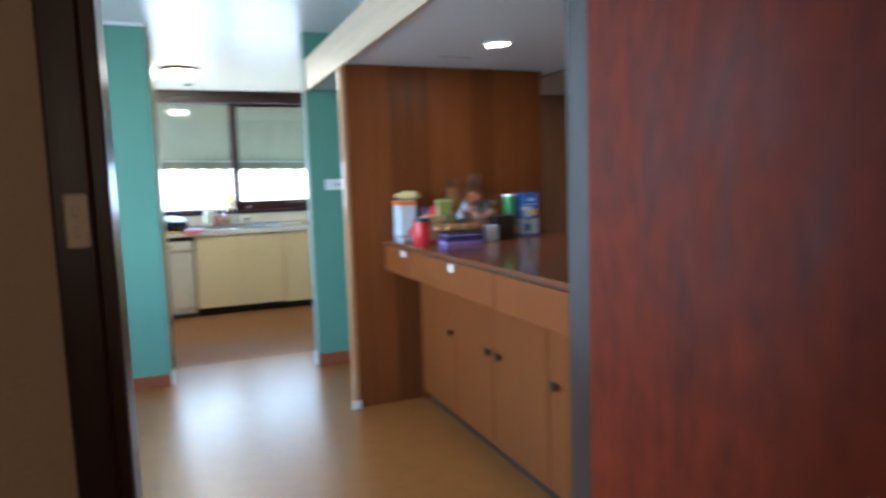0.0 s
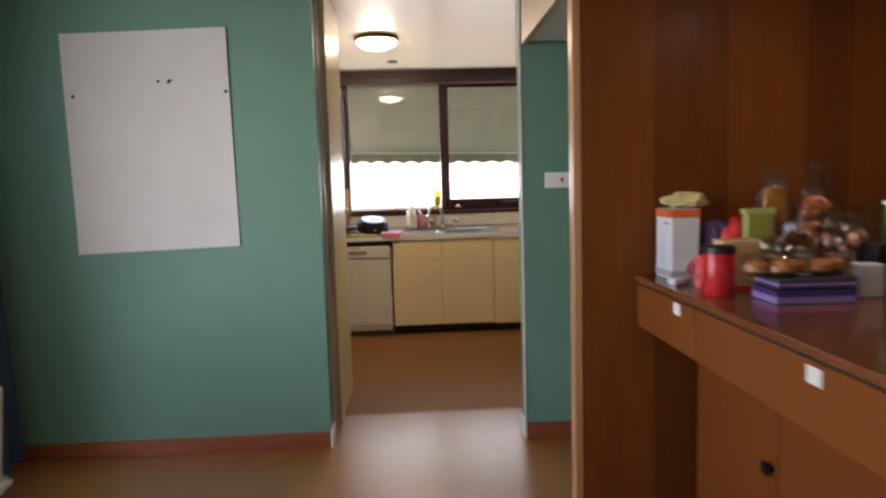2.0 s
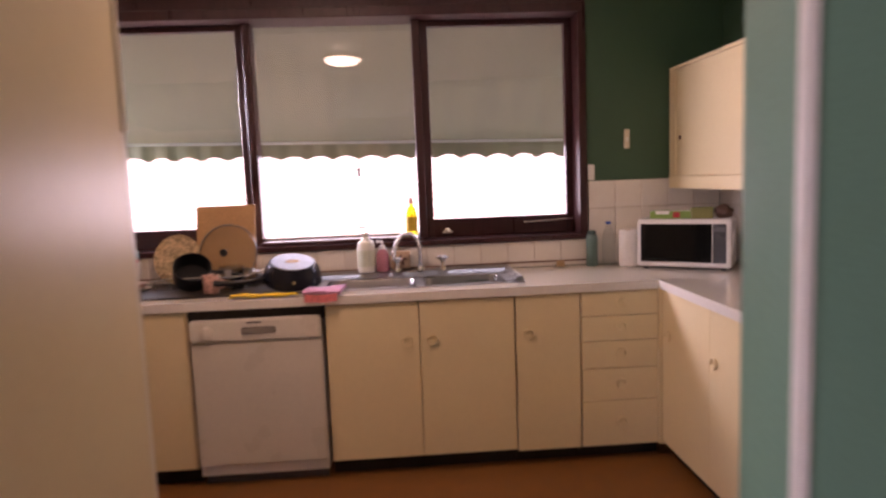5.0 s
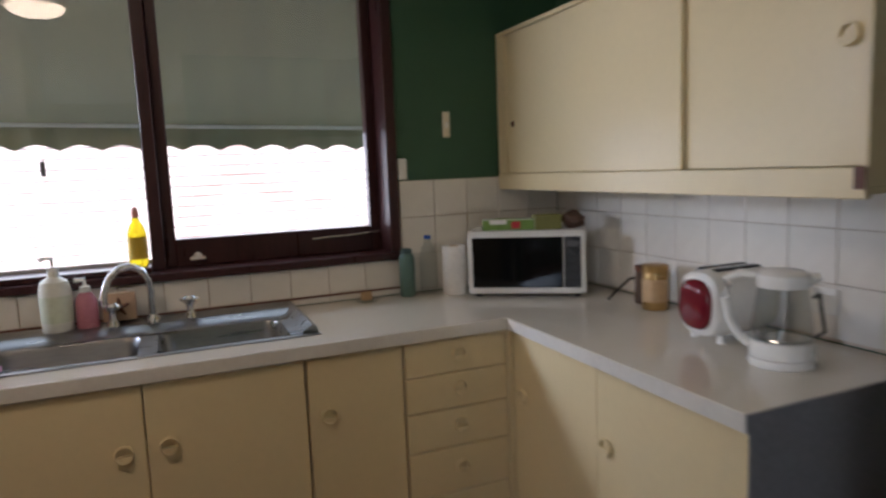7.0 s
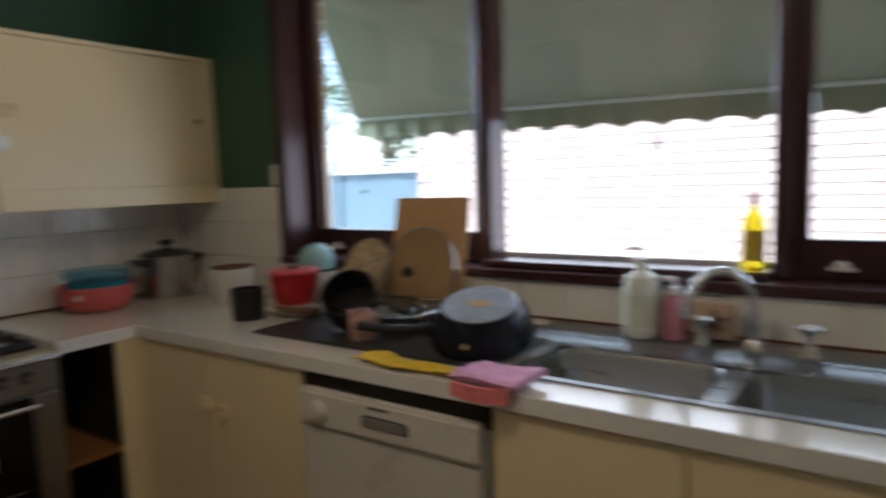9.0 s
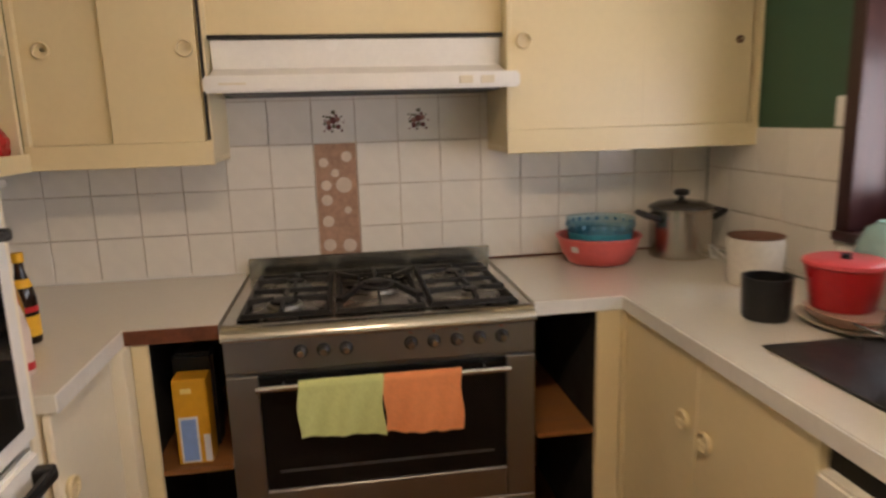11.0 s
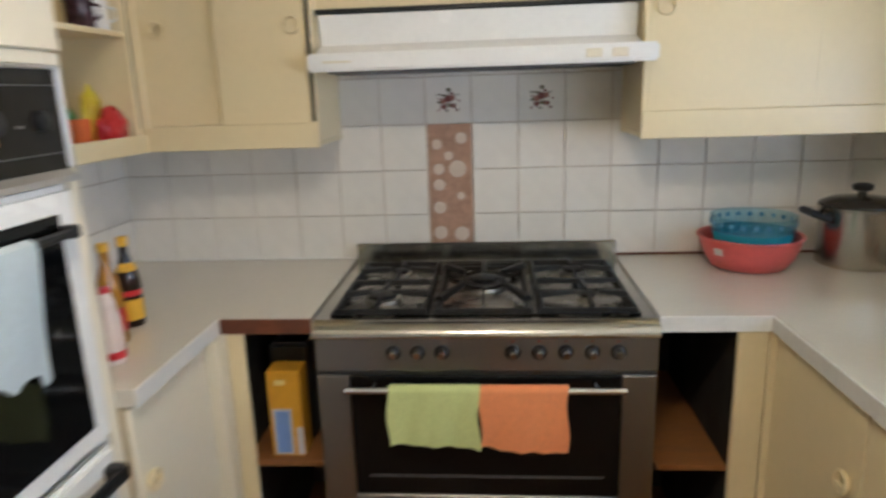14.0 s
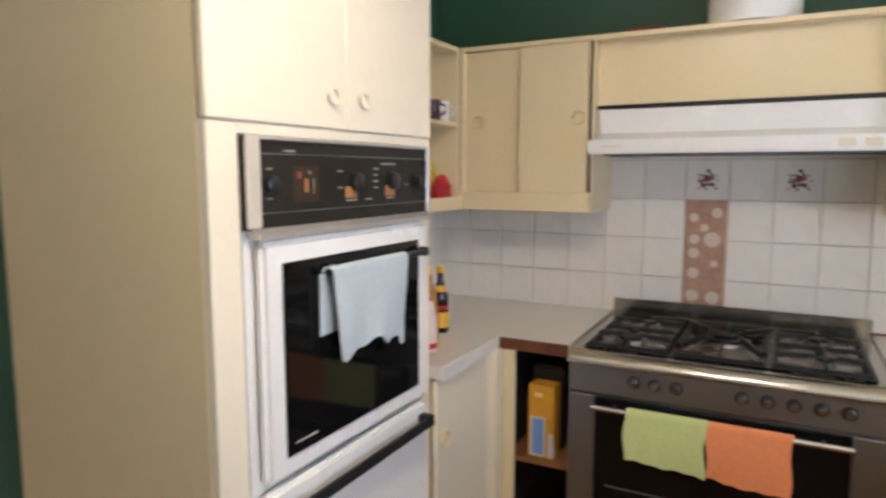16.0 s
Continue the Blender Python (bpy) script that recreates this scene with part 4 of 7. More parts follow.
for y in (6.008, 6.072, 6.136, 6.322, 6.390, 6.458, 6.526, 6.593):
    k = part("knob", lathe([(0.0158, 0.0042), (0.0152, 0.008), (0.0128, 0.011), (0.0118, 0.026), (0.009, 0.030)], 20, pose(RX + 0.006, y, 0.822, 0, 90, 0)), KNOBSTEEL, panel, "steel burner knob", smooth=True)
    part("bezel", lathe([(0.0205, -0.001), (0.0205, 0.004)], 20, pose(RX + 0.006, y, 0.822, 0, 90, 0)), BLACK, k)
    if y > 6.2:
        part("pilot_mark", lathe([(0.003, 0), (0.003, 0.001)], 8, pose(RX + 0.006, y, 0.852, 0, 90, 0)), plain("red_mark", (0.3, 0.02, 0.01)), panel)
part("oven_door", box(RX - 0.002, RX + 0.012, RY0 + 0.002, RY0 + 0.09, 0.30, 0.758, 0.003), STEEL, rg, "brushed steel door side")
part("oven_door", box(RX - 0.002, RX + 0.012, RY1 - 0.09, RY1 - 0.002, 0.30, 0.758, 0.003), STEEL, rg, "brushed steel door side")
gd = part("door_glass", box(RX - 0.002, RX + 0.010, RY0 + 0.0905, RY1 - 0.0905, 0.40, 0.755, 0.003), BLACKGLASS, rg, "black oven door glass")
part("oven_door", box(RX - 0.002, RX + 0.012, RY0 + 0.0905, RY1 - 0.0905, 0.30, 0.398, 0.003), STEEL, rg, "brushed steel lower rail")
part("inner_frame", box(RX + 0.0102, RX + 0.0108, RY0 + 0.13, RY1 - 0.13, 0.455, 0.462), GREYPANEL, gd)
part("handle", tube([(RX + 0.055, RY0 + 0.088, 0.735), (RX + 0.055, RY1 - 0.088, 0.735)], 0.009, 10), CHROME, rg, "polished steel handle rail", smooth=True)
for y in (RY0 + 0.16, RY1 - 0.16):
    part("handle_post", tube([(RX + 0.008, y, 0.74), (RX + 0.055, y, 0.735)], 0.006), CHROME, rg)
part("storage_drawer", box(RX - 0.002, RX + 0.010, RY0 + 0.002, RY1 - 0.002, 0.14, 0.296, 0.003), STEEL, rg)
for x in (-1.93, -1.42):
    for y in (RY0 + 0.05, RY1 - 0.05):
        part("foot", lathe([(0.02, 0), (0.02, 0.13)], 12, pose(x, y, 0)), BLACK, rg)


def burner(x, y, r, wok=False):
    if "burner_ring_alloy" not in bpy.data.materials:
        mat("burner_ring_alloy", (0.42, 0.39, 0.34), 0.33, metal=1.0, var=0.1)
    b = part("burner", lathe([(r, 0.9066), (r * 0.97, 0.917), (r * 0.8, 0.920)], 28, pose(x, y, 0)), bpy.data.materials["burner_ring_alloy"], rg, "alloy burner ring", smooth=True)
    if wok:
        part("outer_cap", lathe([(r * 0.98, 0.9205), (r * 0.97, 0.928), (r * 0.66, 0.929), (r * 0.64, 0.922)], 28, pose(x, y, 0)), IRON, b, "black outer flame ring", smooth=True)
        part("cap", lathe([(r * 0.52, 0.9295), (r * 0.52, 0.938), (r * 0.40, 0.942)], 24, pose(x, y, 0)), IRON, b, "black burner cap", smooth=True)
    else:
        part("cap", lathe([(r * 0.78, 0.9205), (r * 0.78, 0.928), (r * 0.55, 0.931)], 24, pose(x, y, 0)), IRON, b, "black burner cap", smooth=True)


for x, y, r in ((-1.80, 5.975, 0.034), (-1.55, 5.955, 0.054), (-1.80, 6.525, 0.040), (-1.54, 6.535, 0.030)):
    burner(x, y, r)
burner(-1.675, 6.245, 0.070, True)


def finger(parent, a, b, w0, w1, z0, h0, h1, name="finger"):
    """A cast bar from a to b that tapers in width and rises to its tip."""
    bm = bmesh.new()
    a, b = Vector((*a, 0)), Vector((*b, 0))
    side = Vector((0, 0, 1)).cross(b - a).normalized()
    vs = []
    for p, w, h, lift in ((a, w0, h0, 0), (b, w1, h1, 0.010 if h1 != h0 else 0)):
        for s in (-1, 1):
            vs += [bm.verts.new((p.x + s * side.x * w, p.y + s * side.y * w, z0 + lift)), bm.verts.new((p.x + s * side.x * w * 0.7, p.y + s * side.y * w * 0.7, z0 + h))]
    for f in ((0, 1, 3, 2), (4, 6, 7, 5), (0, 4, 5, 1), (2, 3, 7, 6), (1, 5, 7, 3), (0, 2, 6, 4)):
        bm.faces.new([vs[i] for i in f])
    return part(name, bm, IRON, parent)


def trivet(y0, y1, centres):
    """A cast frame on the hob well, with bars and fingers over its burners."""
    x0, x1 = -1.916, -1.430
    z0, ym = 0.918, (y0 + y1) / 2
    bm = bmesh.new()
    rings = []
    for dx0, dx1, dy, z in ((0, 0, 0, 0.9079), (0.002, 0.002, 0.004, 0.925), (0.009, 0.006, 0.012, 0.925), (0.012, 0.010, 0.020, 0.9079)):
        top = 0.921 if z > 0.92 else z
        rings.append([bm.verts.new(v) for v in ((x0 + dx0, y0 + dy, z), (x1 - dx1, y0 + dy, top), (x1 - dx1, y1 - dy, top), (x0 + dx0, y1 - dy, z))])
    for p, q in zip(rings, rings[1:] + rings[:1]):
        for k in range(4):
            bm.faces.new((p[k], p[(k + 1) % 4], q[(k + 1) % 4], q[k]))
    t = part("trivet", bm, IRON, rg, "black cast iron pan support")
    if len(centres) == 2:
        xm = (x0 + x1) / 2
        finger(t, (xm, y0 + 0.012), (xm, y1 - 0.012), 0.009, 0.009, z0, 0.014, 0.014, "bar")
        for cx, cy in centres:
            lo, hi = (x0 + 0.008, xm - 0.007) if cx < xm else (xm + 0.007, x1 - 0.006)
            finger(t, (lo, cy), (cx - 0.028, cy), 0.008, 0.005, z0 - 0.004, 0.016, 0.022)
            finger(t, (hi, cy), (cx + 0.028, cy), 0.008, 0.005, z0 - 0.004, 0.016, 0.022)
            finger(t, (cx, y0 + 0.010), (cx, cy - 0.030), 0.016, 0.005, z0, 0.017, 0.020)
            finger(t, (cx, y1 - 0.010), (cx, cy + 0.030), 0.016, 0.005, z0, 0.017, 0.020)
    else:
        cx, cy = centres[0]
        for sx in (-1, 1):
            for sy in (-1, 1):
                finger(t, (cx + sx * 0.175, cy + sy * (ym - y0 - 0.010)), (cx + sx * 0.056, cy + sy * 0.056), 0.015, 0.005, z0, 0.016, 0.026)
        finger(t, (x0 + 0.008, cy), (cx - 0.055, cy), 0.008, 0.004, z0, 0.014, 0.026)
        finger(t, (x1 - 0.006, cy), (cx + 0.060, cy), 0.004, 0.003, z0 - 0.008, 0.010, 0.024)
        for dx in (0.050, 0.090):
            finger(t, (x0 + dx, y0 + 0.012), (x0 + dx, y1 - 0.012), 0.006, 0.006, z0, 0.012, 0.012, "bar")
    return t


trivet(5.838, 6.098, ((-1.80, 5.975), (-1.55, 5.955)))
trivet(6.112, 6.378, ((-1.675, 6.245),))
trivet(6.392, 6.652, ((-1.80, 6.525), (-1.54, 6.535)))

# ---- refrigerator ----
fr = thing("refrigerator", (2.03, 5.33, 0), "white upright refrigerator with a bottom freezer door", "refrigerator")
FX, FY0, FY1 = 1.628, 4.90, 5.612
part("cabinet", box(FX + 0.06, 2.365, FY0, FY1, 0.04, 1.715, 0.008, 2), FRIDGE, fr)
for nm, z0, z1 in (("fridge_door", 0.70, 1.72), ("freezer_door", 0.06, 0.69)):
    d = part(nm, prism([(FX + 0.055, FY0), (FX + 0.012, FY0), (FX, FY0 + 0.02), (FX, FY1 - 0.125), (FX + 0.006, FY1 - 0.117), (FX + 0.030, FY1 - 0.008), (FX + 0.038, FY1), (FX + 0.055, FY1)], "z", z0, z1), FRIDGE, fr)
    part("door_cap", box(FX + 0.004, FX + 0.056, FY0 + 0.01, FY1 - 0.12, z1, z1 + 0.006), GREYPANEL, d)
part("seam", box(FX - 0.0015, FX + 0.004, FY1 - 0.1235, FY1 - 0.1185, 0.065, 1.715), GREYPANEL, fr, "dark seam beside the grip strip")
for x in (1.8, 2.3):
    for y in (FY0 + 0.05, FY1 - 0.05):
        part("foot", lathe([(0.02, 0), (0.02, 0.04)], 10, pose(x, y, 0)), BLACK, fr)

# ---- kitchen ceiling light ----
ol = thing("ceiling_light", (0.07, 6.2, CEIL), "lit round opal glass ceiling light with a brass-edged base", "ceiling light")
part("base", lathe([(0.165, CEIL - 0.03), (0.17, CEIL - 0.015), (0.16, CEIL - 0.001)], 32, pose(0.07, 6.2, 0)), mat("aged_brass", (0.35, 0.22, 0.09), 0.35, metal=0.8, var=0.1), ol, "brass-coloured rim", smooth=True)
_sh = part("shade", lathe([(0.004, CEIL - 0.088), (0.05, CEIL - 0.085), (0.095, CEIL - 0.075), (0.13, CEIL - 0.058), (0.148, CEIL - 0.040), (0.15, CEIL - 0.0305)], 32, pose(0.07, 6.2, 0)), LAMPGLASS, ol, "glowing opal glass bowl", smooth=True)
_sh.visible_shadow = False
vent = solid("ceiling_vent", lathe([(0.035, CEIL - 0.012), (0.045, CEIL - 0.008), (0.05, CEIL - 0.001)], 18, pose(0.16, 7.15, 0)), GREYPANEL, "small dark round ceiling vent", "vent", smooth=True)

# ---- dining room ----
pt = thing("room_divider", (1.55, 3.44, 0), "teak veneer panelled room divider behind the sideboard", "room divider", kind="structure")
part("core", box(0.90, 2.215, 3.425, 3.455, 0.0, 2.058), JAMB, pt)
part("end_post", box(0.868, 0.8995, 3.412, 3.468, 0.0, 2.044, 0.003), mat("pale_end_post", (0.40, 0.20, 0.09), 0.35, var=0.15, stretch=(6, 6, 0.4)), pt, "paler timber end post")
part("foot_block", box(0.852, 0.905, 3.398, 3.410, 0.0, 0.05, 0.003), EDGE, pt, "white foot block")
x = 0.902
for w in (0.125, 0.13, 0.165, 0.10, 0.15, 0.13, 0.16, 0.12, 0.13, 0.103):
    for y0, y1 in ((3.414, 3.4245), (3.4555, 3.466)):
        part("veneer_panel", box(x + 0.0003, x + w - 0.0003, y0, y1, 0.002, 2.056), VENEER, pt)
    x += w

sb = thing("sideboard", (1.6, 2.4, 0), "long timber sideboard with drawers and a polished dark top", "sideboard")
SB0, SB1 = 0.895, 3.405
part("top", box(1.085, 2.16, SB0, SB1, 1.0, 1.022, 0.003), TOPWOOD, sb, "polished dark red-brown top")
part("drawer_box", box(1.11, 2.14, SB0 + 0.005, SB1 - 0.004, 0.845, 0.999), JAMB, sb)
ys = (SB1 - 0.002, 2.90, 1.94, SB0 + 0.004)
for a, b in ((3.403, 2.93), (2.93, 1.94), (1.94, 0.9)):
    dr = part("drawer_front", box(1.092, 1.109, b + 0.003, a - 0.003, 0.842, 0.990, 0.002), VENEER_H, sb)
    part("gap_strip", box(1.0925, 1.108, b + 0.004, a - 0.004, 0.9915, 0.9985), JAMB, dr)
part("base_body", box(1.322, 2.12, SB0 + 0.005, 3.376, 0.06, 0.842), JAMB, sb)
part("base_side", box(1.31, 2.12, 3.3765, 3.39, 0.0, 0.842, 0.002), VENEER_H, sb)
PULL = mat("dark_bronze_pull", (0.05, 0.03, 0.02), 0.35, metal=0.7, var=0.2)
dy = (3.375, 2.857, 2.397, 1.887, 1.40, 0.9)
for i, (a, b) in enumerate(zip(dy, dy[1:])):
    d = part("door", box(1.304, 1.321, b + 0.003, a - 0.003, 0.065, 0.838, 0.002), VENEER_H, sb)
    ky = (2.895, 2.43, 2.315, 1.825, 0.95)[i]
    k = part("pull", lathe([(0.010, 0.0), (0.010, 0.012), (0.02, 0.016), (0.022, 0.022), (0.012, 0.026)], 16, pose(1.304, ky, 0.528, 0, -90, 0)), PULL, d, "dark bronze round pull", smooth=True)
part("plinth", box(1.34, 2.10, SB0 + 0.01, 3.338, 0.0, 0.06), JAMB, sb)
for y, z in ((3.05, 0.967), (2.375, 0.962)):
    part("sticker", box(1.0905, 1.0925, y - 0.024, y + 0.024, z - 0.018, z + 0.018), PAPER, sb, "torn white paper sticker")

pp = thing("paper_sheet", (-0.98, 4.48, 1.07), "large blank white paper sheet pinned to the green wall", "paper")
part("sheet", sheet(lambda u, v: Vector((-1.385 + 0.80 * u + 0.008 * (1 - v), 4.484 - 0.006 * math.sin(3.0 * u + 2 * v) ** 2 - (0.006 if v < 0.05 else 0), 1.062 + 1.08 * v + 0.018 * u)), 8, 8, 0.0015), PAPER, pp, smooth=True)
PIN = plain("dark_pin", (0.03, 0.03, 0.035))
for x, z in ((-1.34, 1.84), (-0.60, 1.85), (-0.925, 1.905), (-0.875, 1.902), (-0.868, 1.907)):
    part("pin", lathe([(0.008, 0), (0.007, 0.006), (0.003, 0.009)], 10, pose(x, 4.476, z, 90, 0, 0)), PIN, pp)
part("writing", box(-0.94, -0.78, 4.4735, 4.4745, 1.795, 1.80), plain("faint_pink_ink", (0.62, 0.5, 0.5)), pp, "faint pencil line")

sw = thing("light_switch", (0.99, 4.485, 1.405), "white two-gang light switch on the green wall", "light switch")
part("plate", box(0.987, 1.115, 4.479, 4.4895, 1.325, 1.405, 0.003), WHITE, sw)
for x in (1.02, 1.075):
    part("rocker", box(x - 0.006, x + 0.006, 4.475, 4.480, 1.355, 1.377, 0.002), GREYPANEL if x > 1.05 else WHITE, sw)

# ---- outside the window ----
BY = 11.0
bw = thing("brick_house_wall", (1.5, BY, -0.35), "pale brick side wall of the neighbouring house with a stepped rust-coloured line", "house wall", kind="structure")
part("mortar_bed", box(-3.10, 7.5, BY, BY + 0.2, -0.35, 3.4), MORTAR, bw)
part("eave", box(-3.1, 7.7, BY - 0.35, BY + 0.2, 3.4, 3.55), WHITE, bw, "white eave board")
brick_meshes = []
for w in (0.23, 0.11):
    bm = box(-w / 2, w / 2, -0.010, 0.012, -0.038, 0.038)
    me = bpy.data.meshes.new("brick")
    bm.to_mesh(me)
    bm.free()
    me.materials.append(BRICK)
    brick_meshes.append(me)
red_mesh = brick_meshes[0].copy()
red_mesh.materials[0] = BRICK_RED
joined = bmesh.new()
LINE = ((0.90, 1.22), (1.22, 1.50), (1.56, 1.27), (1.88, 1.17), (2.12, 0.97))


def on_line(x, z):
    for (x0, z0), (x1, z1) in zip(LINE, LINE[1:]):
        if x0 <= x <= x1 and abs(z - (z0 + (z1 - z0) * (x - x0) / (x1 - x0))) < 0.06:
            return True
    return abs(x - 1.24) < 0.10 and 1.5 < z < 1.75 or abs(x - 0.88) < 0.10 and 0.9 < z < 1.25


for row in range(43):
    z = -0.30 + row * 0.086
    x = -2.97 + (0.12 if row % 2 else 0)
    while x < 7.4:
        near = 0.9 < z < 1.75 and -0.8 < x < 2.6
        if near:
            ob = new("brick", red_mesh if on_line(x, z) else brick_meshes[0])
            ob.parent, ob.matrix_parent_inverse = bw, WORLD_OF[bw.name].inverted()
            ob.location = (x, BY - 0.002, z)
        else:
            box(x - 0.115, x + 0.115, BY - 0.012, BY + 0.010, z - 0.038, z + 0.038, into=joined)
        x += 0.24
tagged(part("brickwork", joined, BRICK, bw), kind="stuff")

fe = thing("steel_fence", (-6, 12.2, -0.35), "blue-grey corrugated steel fence at the end of the yard", "fence")
part("sheeting", prism([(-10 + 0.05 * k, 12.2 + (0.02 if (k // 2) % 2 else 0.0)) for k in range(142)] + [(-2.95, 12.26), (-10, 12.26)], "z", -0.35, 1.50), FENCE, fe)
part("top_rail", box(-10, -2.95, 12.16, 12.28, 1.50, 1.56, 0.01), mat("pale_fence_cap", (0.5, 0.56, 0.58), 0.5, var=0.05), fe)
LATT = mat("grey_white_lattice", (0.34, 0.38, 0.40), 0.6, var=0.1)
for k in range(3):
    part("lattice_slat", box(-10, -2.95, 12.20, 12.22, 1.572 + 0.045 * k, 1.594 + 0.045 * k), LATT, fe, "pale lattice slat")
for k in range(4):
    part("post", box(-9.6 + 2.1 * k, -9.53 + 2.1 * k, 12.13, 12.2, -0.35, 1.70, 0.008), FENCE, fe)


def tree(x, y, height, spread, seed):
    rnd = random.Random(seed)
    t = thing("garden_tree", (x, y, -0.36), "leafy green garden tree behind the fence", "tree", group="trees behind the fence")
    trunk = tube([(x, y, -0.36), (x + 0.05, y, height * 0.25), (x - 0.05, y + 0.05, height * 0.5), (x + 0.03, y, height * 0.85)], [0.14, 0.11, 0.08, 0.03], 8)
    tips = []
    for k in range(9):
        a, h = rnd.uniform(0, 6.28), rnd.uniform(0.35, 0.8) * height
        r = spread * rnd.uniform(0.5, 1.0)
        tip = (x + r * math.cos(a), y + r * math.sin(a), h + rnd.uniform(0.2, 0.8))
        tube([(x, y, h - 0.3), (x + 0.5 * r * math.cos(a), y + 0.5 * r * math.sin(a), h + 0.1), tip], [0.05, 0.03, 0.01], 6, into=trunk)
        tips.append(tip)
    part("trunk", trunk, BARK, t)
    bm = bmesh.new()
    for k in range(3200):
        tx, ty, tz = rnd.choice(tips)
        c = Vector((tx + rnd.gauss(0, 0.38), ty + rnd.gauss(0, 0.38), tz + rnd.gauss(0, 0.34)))
        s = rnd.uniform(0.035, 0.08)
        q = Euler((rnd.uniform(-1, 1), rnd.uniform(-1, 1), rnd.uniform(0, 6.28))).to_matrix()
        vs = [bm.verts.new(c + q @ Vector(p)) for p in ((-s, 0, 0), (0, -s * 0.4, s * 0.1), (s, 0, 0), (0, s * 0.4, s * 0.1))]
        bm.faces.new(vs)
    part("crown", bm, LEAF, t, "loose crown of small green leaves")


for k, a in enumerate(((-6.2, 14.2, 4.6, 1.3), (-4.4, 13.6, 3.4, 1.0), (-8.6, 14.6, 5.2, 1.5), (-3.0, 14.6, 4.2, 1.2), (-10.8, 15.0, 5.4, 1.5))):
    tree(*a, 40 + k)
louvre = thing("louvre_channel", (-1.2, 7.79, 1.2), "pale louvre channel with small clips down the window jamb", "window channel")
part("channel", box(-1.209, -1.188, 7.7835, 7.812, 1.206, 2.316, 0.002), mat("pale_channel_timber", (0.42, 0.30, 0.22), 0.5, var=0.1), louvre)
for k in range(10):
    part("clip", box(-1.1875, -1.174, 7.7835, 7.7985, 1.56 + 0.075 * k, 1.568 + 0.075 * k), WHITE, louvre)
hk = solid("glass_hook", box(0.245, 0.262, 7.783, 7.7945, 1.47, 1.525, 0.003), GREYPANEL, "small dark suction hook on the window glass", "hook")


# ---- dining furniture ----
tb = thing("round_table", (-1.198, 2.33, 0), "round dining table with a pale blue top and dark rim", "table")
part("tabletop", lathe([(0.50, 0.742), (0.50, 0.7435)], 64), TABLETOP, tb, "pale blue glass top", local=True)
part("rim", lathe([(0.51, 0.705), (0.545, 0.712), (0.55, 0.727), (0.545, 0.740), (0.50, 0.7415)], 64), TABLEEDGE, tb, "dark blue-grey rim", local=True, smooth=True)
part("apron", lathe([(0.40, 0.635), (0.42, 0.64), (0.43, 0.704), (0.38, 0.7045)], 64), TABLEEDGE, tb, "dark curved apron", local=True, smooth=True)
for a in (45, 135, 225, 315):
    c, s = math.cos(radians(a)), math.sin(radians(a))
    part("leg", tube([(0.42 * c, 0.42 * s, 0.0), (0.37 * c, 0.37 * s, 0.70)], [0.018, 0.032], 12), JAMB, tb, "dark tapered leg", local=True, smooth=True)


def padded_chair(at, rz):
    ch = thing("dining_chair", at, "white padded dining chair with splayed brown timber legs", "chair", rz=rz)
    part("seat", box(-0.235, 0.235, -0.22, 0.215, 0.405, 0.478, 0.028, 4), CHAIRWHITE, ch, "pale padded seat", local=True, smooth=True)

    def slab(u, v):
        x = (u - 0.5) * 2
        return Vector((0.218 * x * (1 - 0.05 * v), 0.205 + 0.075 * v - 0.045 * x * x, 0.47 + (0.292 - 0.022 * abs(x) ** 6) * v))
    back = sheet(slab, 18, 14, 0.055)
    part("backrest", back, CHAIRWHITE, ch, "white padded backrest", local=True, smooth=True)
    for sx in (-1, 1):
        for y0, y1 in ((-0.17, -0.20), (0.15, 0.20)):
            part("leg", tube([(0.165 * sx, y0, 0.404), (0.205 * sx, y1, 0.0)], [0.019, 0.011], 10), SKIRT, ch, "tapered stained timber leg", local=True, smooth=True)
        part("rail", box(0.155 * sx - 0.012, 0.155 * sx + 0.012, -0.15, 0.13, 0.370, 0.404, 0.003), JAMB, ch, "dark seat rail", local=True)
    return ch


padded_chair((-1.245, 3.04, 0), 4)

cu = thing("curtain", (-1.72, 3.8, 0.1), "dark blue full-length curtain hanging in folds", "curtain")
part("cloth", sheet(lambda u, v: Vector((-1.72 - 0.06 * v + 0.035 * math.sin(u * 46) * (1.15 - 0.5 * v) + 0.02 * math.sin(u * 17), 3.15 + 1.27 * u - 0.03 * v * u, 0.04 + 2.36 * v)), 140, 10, 0.004), CURTAIN, cu, smooth=True)
part("curtain_rod", tube([(-1.80, 0.95, 2.415), (-1.80, 4.47, 2.415)], 0.012), JAMB, cu)

wp = thing("leaning_panel", (1.05, 1.1, 0), "white flat panel leaning against the sideboard front", "panel")
part("board", box(1.035, 1.060, 0.86, 1.32, 0.0, 0.825, 0.008, 2), WHITE, wp)
part("mark", box(1.0335, 1.0355, 1.06, 1.18, 0.69, 0.77, 0.0), GREYPANEL, wp, "grey printed mark")

cal = thing("wall_calendar", (1.33, 4.48, 1.39), "wall calendar with a mountain picture above a white page", "calendar")
part("picture", box(1.175, 1.475, 4.484, 4.4885, 1.575, 1.80), plain("blue_picture_sky", (0.05, 0.08, 0.20)), cal, "blue landscape picture")
part("picture_band", box(1.177, 1.473, 4.482, 4.4835, 1.66, 1.70), plain("pink_picture_band", (0.45, 0.22, 0.18)), cal)
part("page", box(1.175, 1.475, 4.484, 4.4885, 1.415, 1.573), PAPER, cal, "white page")
